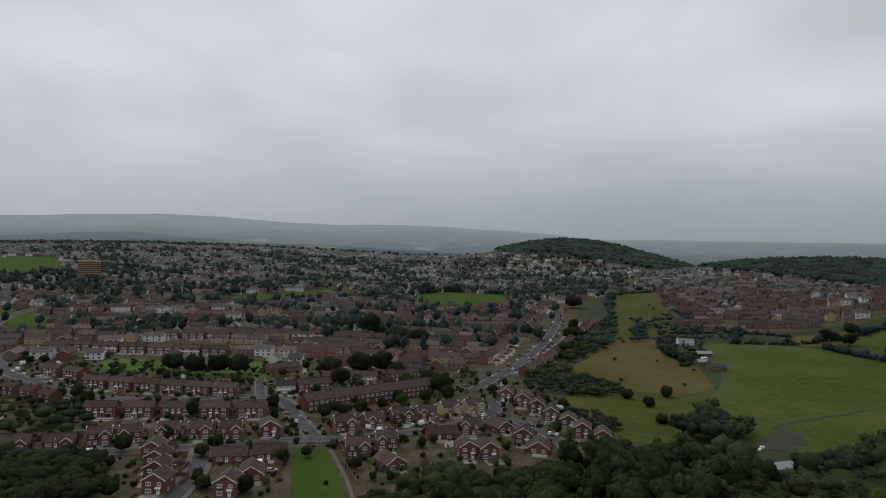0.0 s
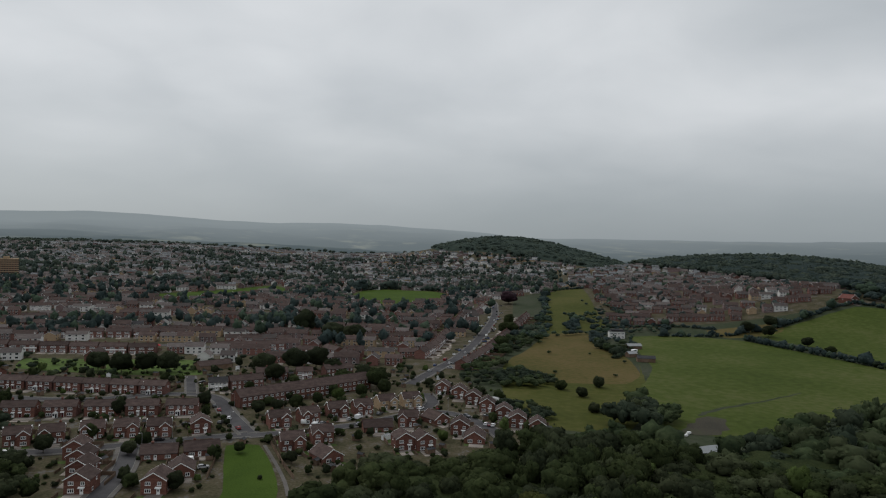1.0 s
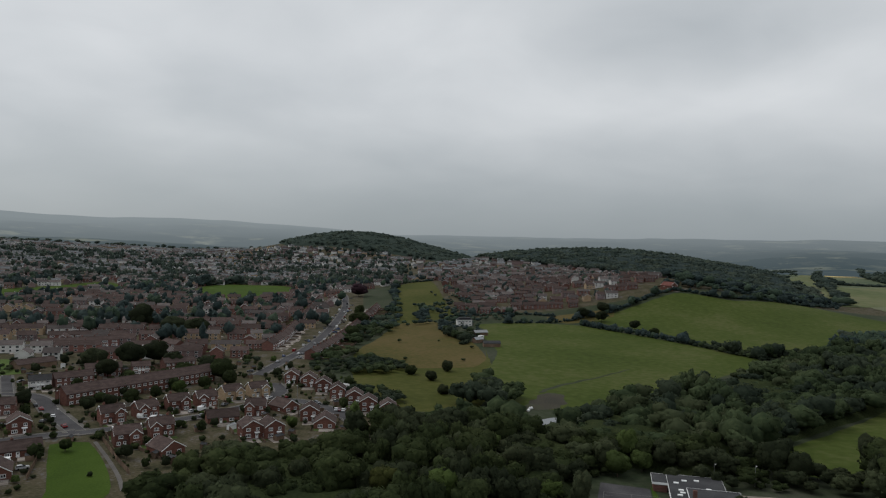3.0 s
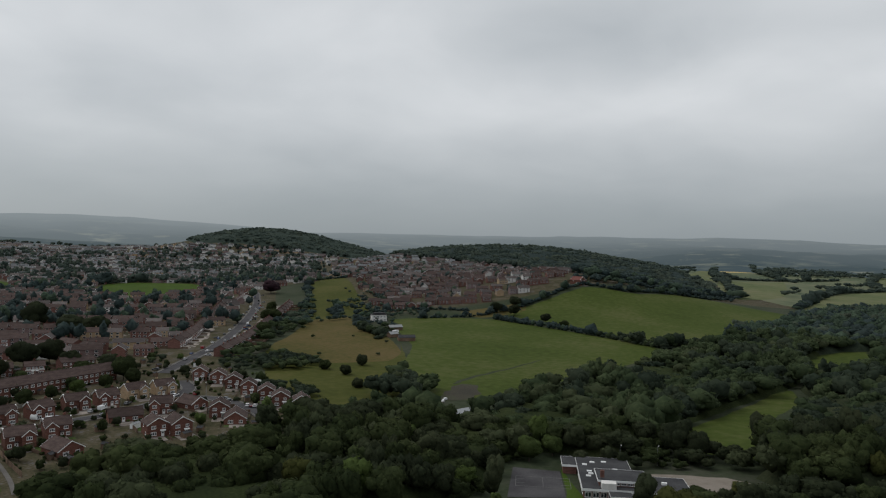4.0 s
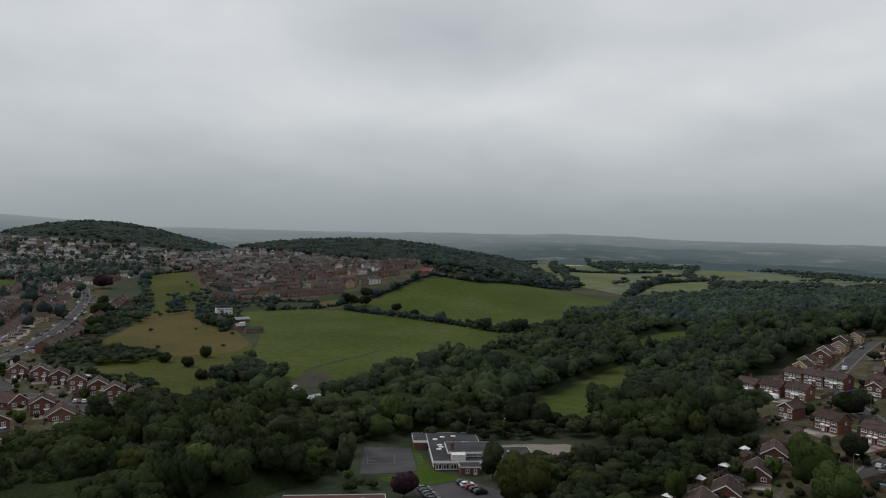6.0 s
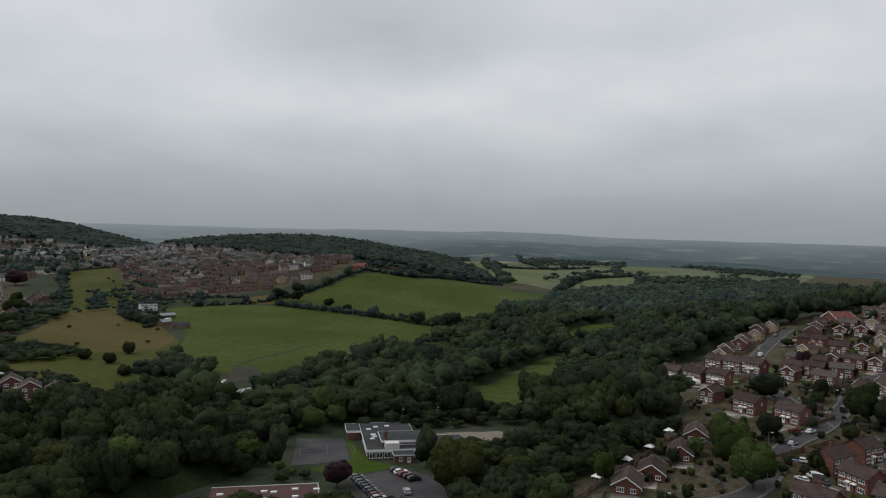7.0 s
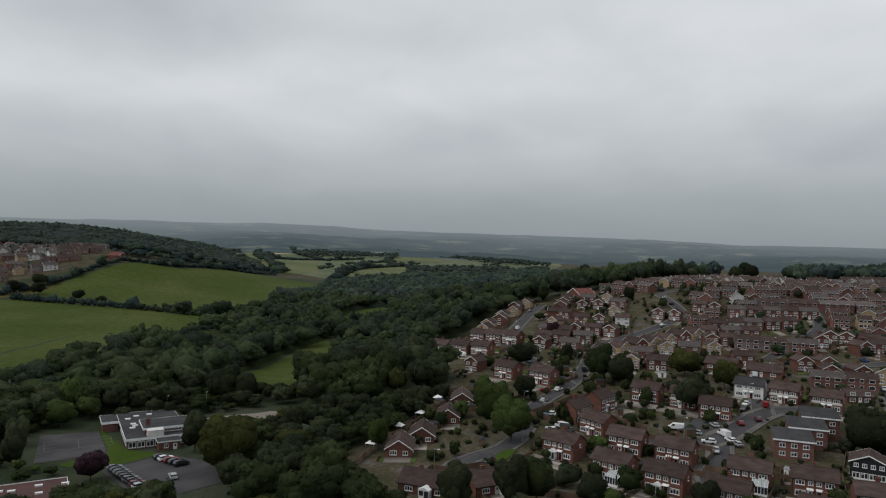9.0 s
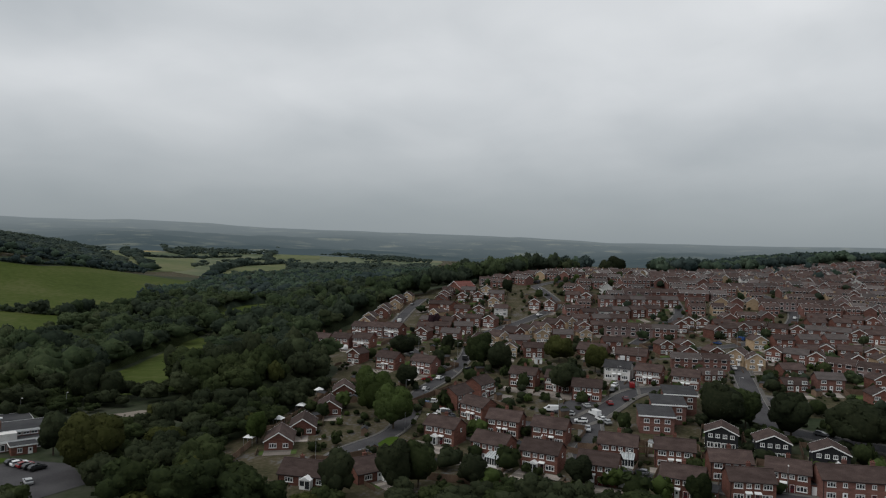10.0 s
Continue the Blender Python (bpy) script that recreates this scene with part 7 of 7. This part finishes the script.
street("terrace", 441, -33, 452, -73, 4)
street("lite white dark lite", 386, 59, 409, 19, 5)
street("gable", 385, 8, 385, -6, 2)
street("gable lite", 366, -7, 384, -30, 4)
street("terrace", 358, 44, 362, 9, 3)
street("gable", 327, 17, 334, 0, 2)
street("terrace", 301, 9, 305, -13, 2)
street("gable dark gable", 329, -27, 320, -50, 3)
street("lite gable dark", 377, -33, 377, -58, 3)
street("lite gable", 408, -54, 410, -88, 4)
street("dark gable lite", 376, -60, 374, -82, 3)
street("terrace", 312, -48, 304, -67, 2)
street("gable lite gable", 339, -48, 336, -74, 3)
street("lite gable cream", 535, 1, 581, -43, 6)
street("white lite", 689, -51, 688, -81, 4)
street("lite gable dark lite", 575, -64, 613, -132, 9)
street("lite dark gable", 492, -49, 522, -113, 8)
street("gable lite", 448, -73, 455, -99, 3)
street("gable lite dark", 679, -92, 713, -153, 7)
street("gable lite", 769, -124, 825, -176, 5)
street("lite dark", 480, -5, 518, -51, 6)
street("dark lite", 420, 55, 432, 11, 5)
street("lite gable", 425, 76, 426, 59, 2)
street("lite dark", 640, 0, 660, -60, 6)
street("lite gable", 610, -20, 650, -110, 9)
street("dark lite gable", 540, -60, 570, -120, 7)
joined_houses(UPPER, "brick and buff houses in rows up the hill")


for line, half in ROAD_LINES:
    SPOTS += [(p[0], p[1], half + 1.5) for p in line[::2]]
SPOT_TABLE = np.array(SPOTS, float)
ZONES = [(p, (min(a for a, _ in p), max(a for a, _ in p), min(b for _, b in p), max(b for _, b in p))) for p in PATCHES]
LITE = 62
far_town([(282, 60), (300, 84), (340, 96), (372, 60), (290, 44)], 16, (9.6, 16), -70, 0.1, keep=0.7, trees=0.3, size=0.84, clear=1)
far_town([(290, 112), (320, 128), (345, 142), (400, 156), (445, 140), (440, 104), (400, 92), (350, 108)], 15, (9.8, 18), -75, 0.1, keep=0.6, trees=0.4, size=0.84, clear=1.5)
far_town([(290, 8), (345, 60), (420, 70), (480, 84), (540, 40), (620, 10), (680, -50), (780, -110), (800, -220), (600, -260), (330, -140), (262, -70)], 6, (9.4, 17), -78, 0.12, keep=0.75, trees=0.35, clear=1.2, size=0.84)
far_town([(455, 120), (480, 150), (520, 130), (580, 90), (620, 40), (540, 50)], 8, (10, 17), -60, 0.15, size=0.84)
far_town([(225, -60), (262, -60), (330, -140), (330, -260), (230, -200)], 9, (10, 17), -82, 0.2, size=0.84)
far_town([(-640, 560), (-420, 560), (-300, 470), (-260, 300), (-400, 280), (-640, 400)], 10, (16, 30), 20, 0.15)
far_town([(-420, 440), (-300, 470), (-130, 476), (20, 470), (60, 560), (120, 780), (150, 960), (300, 1060), (330, 1400), (430, 1590), (480, 1690), (420, 1760), (320, 1820), (230, 1890), (120, 1990), (-500, 1950), (-1300, 1800), (-1000, 1200), (-640, 560)], 3, (15, 28), 4, 0.24, keep=0.88, clear=0.5, trees=0.85)
far_town([(240, 700), (300, 690), (380, 690), (500, 740), (600, 860), (640, 1000), (560, 1150), (500, 1400), (400, 1500), (330, 1200), (310, 1000)], 4, (14, 24), -20, 0.05, trees=0.9)
far_town([(-1600, 1500), (-1100, 1850), (-300, 1950), (100, 1950), (0, 2250), (-900, 2300), (-1900, 2100)], 5, (24, 45), 0, 0.5, trees=0.9)
garden_lines()
tg = np.random.default_rng(55)
OPEN = [p for p, q in ZONES if q[0] > -1000 and q[1] < 150 and q[2] > 840]
for k in range(560):
    cx, cy = tg.uniform(-900, 500), tg.uniform(560, 2000)
    if inside([(-420, 480), (60, 560), (140, 960), (300, 1060), (400, 1550), (480, 1700), (300, 1850), (100, 1980), (-500, 1980), (-1200, 1800), (-640, 600)], np.array([cx]), np.array([cy]))[0]:
        for i in range(tg.integers(3, 12)):
            x, y = cx + tg.normal() * 22, cy + tg.normal() * 9
            h = tg.uniform(8, 17)
            if any(bool(inside(p, np.array([x]), np.array([y]))[0]) for p in OPEN):
                continue
            WOOD["far"].append((x, y, level(x, y) + h * 0.5, tg.uniform(3.5, 7), h * 0.55, int(tg.random() < 0.75)))
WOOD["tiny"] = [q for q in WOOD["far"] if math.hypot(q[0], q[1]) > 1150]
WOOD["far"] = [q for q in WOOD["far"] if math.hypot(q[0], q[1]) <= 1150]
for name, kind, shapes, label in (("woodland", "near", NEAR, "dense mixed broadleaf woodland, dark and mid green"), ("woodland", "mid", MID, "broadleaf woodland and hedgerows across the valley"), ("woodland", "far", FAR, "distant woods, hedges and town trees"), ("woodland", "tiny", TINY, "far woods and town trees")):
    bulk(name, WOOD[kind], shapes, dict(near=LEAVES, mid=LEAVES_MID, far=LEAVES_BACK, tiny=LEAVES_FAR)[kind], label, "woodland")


# ---- street lamps, fences, small things ----
def street_lamp(x, y, turn, tall=7.0):
    ob = new("street_lamp")
    if "pole" not in SHARED:
        bm = bmesh.new()
        bmesh.ops.create_cone(bm, cap_ends=True, segments=8, radius1=0.09, radius2=0.05, depth=7, matrix=Matrix.Translation((0, 0, 3.5)))
        box(bm, 0, 1.0, -0.03, 0.03, 6.9, 6.97)
        SHARED["pole"] = done(bm, "pole", METAL)
        bm = bmesh.new()
        box(bm, 0.7, 1.35, -0.13, 0.13, 6.82, 6.96)
        SHARED["lamp_head"] = done(bm, "lamp_head", PAINT)
    part("pole", SHARED["pole"], ob)
    part("lamp_head", SHARED["lamp_head"], ob)
    ob.matrix_basis = pose(x, y, level(x, y), 0, 0, turn)
    return tagged(ob, "slim grey street lamp on the footway", "street lamp", "street lamps")


for line, half in ROAD_LINES:
    for i in range(4, len(line) - 2, 8):
        dx, dy = line[i + 1] - line[i - 1]
        n = math.hypot(dx, dy)
        s = 1 if (i // 8) % 2 else -1
        x, y = line[i][0] + dy / n * s * (half - 0.4), line[i][1] - dx / n * s * (half - 0.4)
        if math.hypot(x, y) < 420:
            street_lamp(x, y, math.degrees(math.atan2(dy, dx)) + (90 if s > 0 else -90))
street_lamp(176, 197, 30)
street_lamp(164, 203, 30)


def fence(x0, y0, x1, y1, tall=1.8, mat=None):
    ob = new("fence")
    n = max(1, int(math.dist((x0, y0), (x1, y1)) / 2.4))
    for i in range(n):
        a, b = i / n, (i + 1) / n
        p, q = (x0 + (x1 - x0) * a, y0 + (y1 - y0) * a), (x0 + (x1 - x0) * b, y0 + (y1 - y0) * b)
        L = math.dist(p, q)
        key = ("panel", round(L, 1), tall)
        if key not in SHARED:
            bm = bmesh.new()
            box(bm, 0.06, L - 0.06, -0.03, 0.03, -0.2, tall)
            box(bm, -0.06, 0.06, -0.06, 0.06, -0.4, tall + 0.1)
            SHARED[key] = done(bm, "panel", FENCE)
        pn = part("panel", SHARED[key], ob)
        pn.matrix_basis = pose(p[0], p[1], level(*p), 0, 0, math.degrees(math.atan2(q[1] - p[1], q[0] - p[0])))
    return tagged(ob, "brown timber garden fence", "fence", "garden fences")


for q in ((-43, 295, -34, 266), (-34, 266, -28, 250), (-40, 296, -27, 300), (158, 60, 160, 40), (160, 40, 166, 26), (180, 60, 168, 60), (196, 30, 200, 10), (168, 44, 160, 44), (176, 118, 222, 124), (165, 116, 150, 112), (-95, 268, -95, 244), (-60, 272, -58, 250)):
    fence(*q)


def shed(x, y, turn, w=2.4, d=1.8, mat=None, roof=None, label="small timber garden shed"):
    ob = new("shed")
    part("wall", walls(-w / 2, w / 2, -d / 2, d / 2, 1.9, 2.4, "x", mat or FENCE, -0.6), ob)
    part("roof", slab_roof(-w / 2, w / 2, -d / 2, d / 2, 1.9, 2.4, "x", 0.12, 0.06, roof or FELT), ob)
    bm = bmesh.new()
    box(bm, -0.4, 0.4, -d / 2 - 0.04, -d / 2, 0, 1.75)
    part("door", done(bm, "door", FENCE), ob)
    return tagged(place(ob, x, y, turn, sink=0), label, "shed", "garden sheds")


sr = np.random.default_rng(31)
for poly, gap in zip(GARDENS, (23, 20, 32)):
    for x, y in scatter(poly, gap, 32, 0.9, 1.0):
        pale = sr.random() < 0.22
        shed(x, y, sr.uniform(0, 360), sr.uniform(2, 3.6), sr.uniform(1.7, 2.6), PAINT if pale else None, METAL if pale else None, "white garden summer house" if pale else "small timber garden shed")


# ---- a few bright single things ----
def gazebo(x, y, cloth, label):
    ob = new("gazebo")
    bm = bmesh.new()
    bmesh.ops.create_cone(bm, cap_ends=True, segments=4, radius1=2.1, radius2=0.1, depth=1.0, matrix=Matrix.Translation((0, 0, 2.8)) @ Matrix.Rotation(radians(45), 4, "Z"))
    part("canopy", done(bm, "canopy", cloth), ob)
    for sx in (-1.3, 1.3):
        for sy in (-1.3, 1.3):
            bm = bmesh.new()
            box(bm, sx - 0.04, sx + 0.04, sy - 0.04, sy + 0.04, -0.2, 2.4)
            part("post", done(bm, "post", METAL), ob)
    return tagged(place(ob, x, y, 10, sink=0), label, "gazebo", "garden gazebos")


gazebo(-164, 545, CANVAS_RED, "red canvas garden gazebo on four posts")
for q in ((166, 117), (185, 120), (201, 122), (221, 127)):
    gazebo(*q, PAINT, "white garden gazebo behind a bungalow")


def caravan(x, y, turn):
    ob = new("caravan")
    bm = bmesh.new()
    prism(bm, [(a, -1.1, b) for a, b in ((-2.8, 0.6), (2.8, 0.6), (3.0, 1.2), (2.7, 2.4), (-2.6, 2.5), (-3.0, 1.6))], (0, 2.2, 0))
    bmesh.ops.bevel(bm, geom=bm.edges[:], offset=0.1, segments=1, affect="EDGES")
    part("body", done(bm, "body", PAINT), ob)
    for s in (-1, 1):
        bm = bmesh.new()
        box(bm, -1.8, 1.6, min(s * 1.08, s * 1.13), max(s * 1.08, s * 1.13), 1.4, 2.0)
        part("window", done(bm, "window", GLASS), ob)
        part("wheel", CAR_WHEEL, ob, at=(0, s * 0.95, 0.32))
    return tagged(place(ob, x, y, turn, sink=-0.1), "white touring caravan parked on a drive", "caravan", "caravans")


for q in ((-160, 338, 20), (-32, 327, 70), (206, 548, 30), (300, 160, 60), (-70, 268, 10)):
    caravan(*q)


def blue_roof(x, y, turn):
    ob = new("garage_block")
    bm = bmesh.new()
    box(bm, -6, 6, -3, 3, -1, 2.6)
    part("wall", done(bm, "wall", BRICK_DARK), ob)
    bm = bmesh.new()
    prism(bm, [(-6.3, -3.3, 2.6), (-6.3, 3.3, 3.3), (-6.3, 3.3, 3.4), (-6.3, -3.3, 2.72)], (12.6, 0, 0))
    part("roof", done(bm, "roof", TARP), ob, "bright blue sheet roof")
    return tagged(place(ob, x, y, turn), "low brick garage block with a blue sheet roof", "garage")


# guessed tank shape for a white object by the pasture, not identified
def water_tank(x, y, turn):
    ob = new("water_tank")
    bm = bmesh.new()
    box(bm, -1.1, 1.1, -0.6, 0.6, 0.15, 1.2)
    bmesh.ops.bevel(bm, geom=bm.edges[:], offset=0.18, segments=2, affect="EDGES")
    part("tank", done(bm, "tank", PAINT), ob)
    for sx in (-0.8, 0.8):
        bm = bmesh.new()
        box(bm, sx - 0.12, sx + 0.12, -0.55, 0.55, -0.2, 0.2)
        part("bearer", done(bm, "bearer", FENCE), ob)
    return tagged(place(ob, x, y, turn, sink=0), "white tank-shaped stand-in for an unidentified white object on bare earth", "tank", "water tanks")


water_tank(147, 318, 20)
water_tank(144, 314, 50)


blue_roof(187, -50, -95)
blue_roof(20, 690, -10)
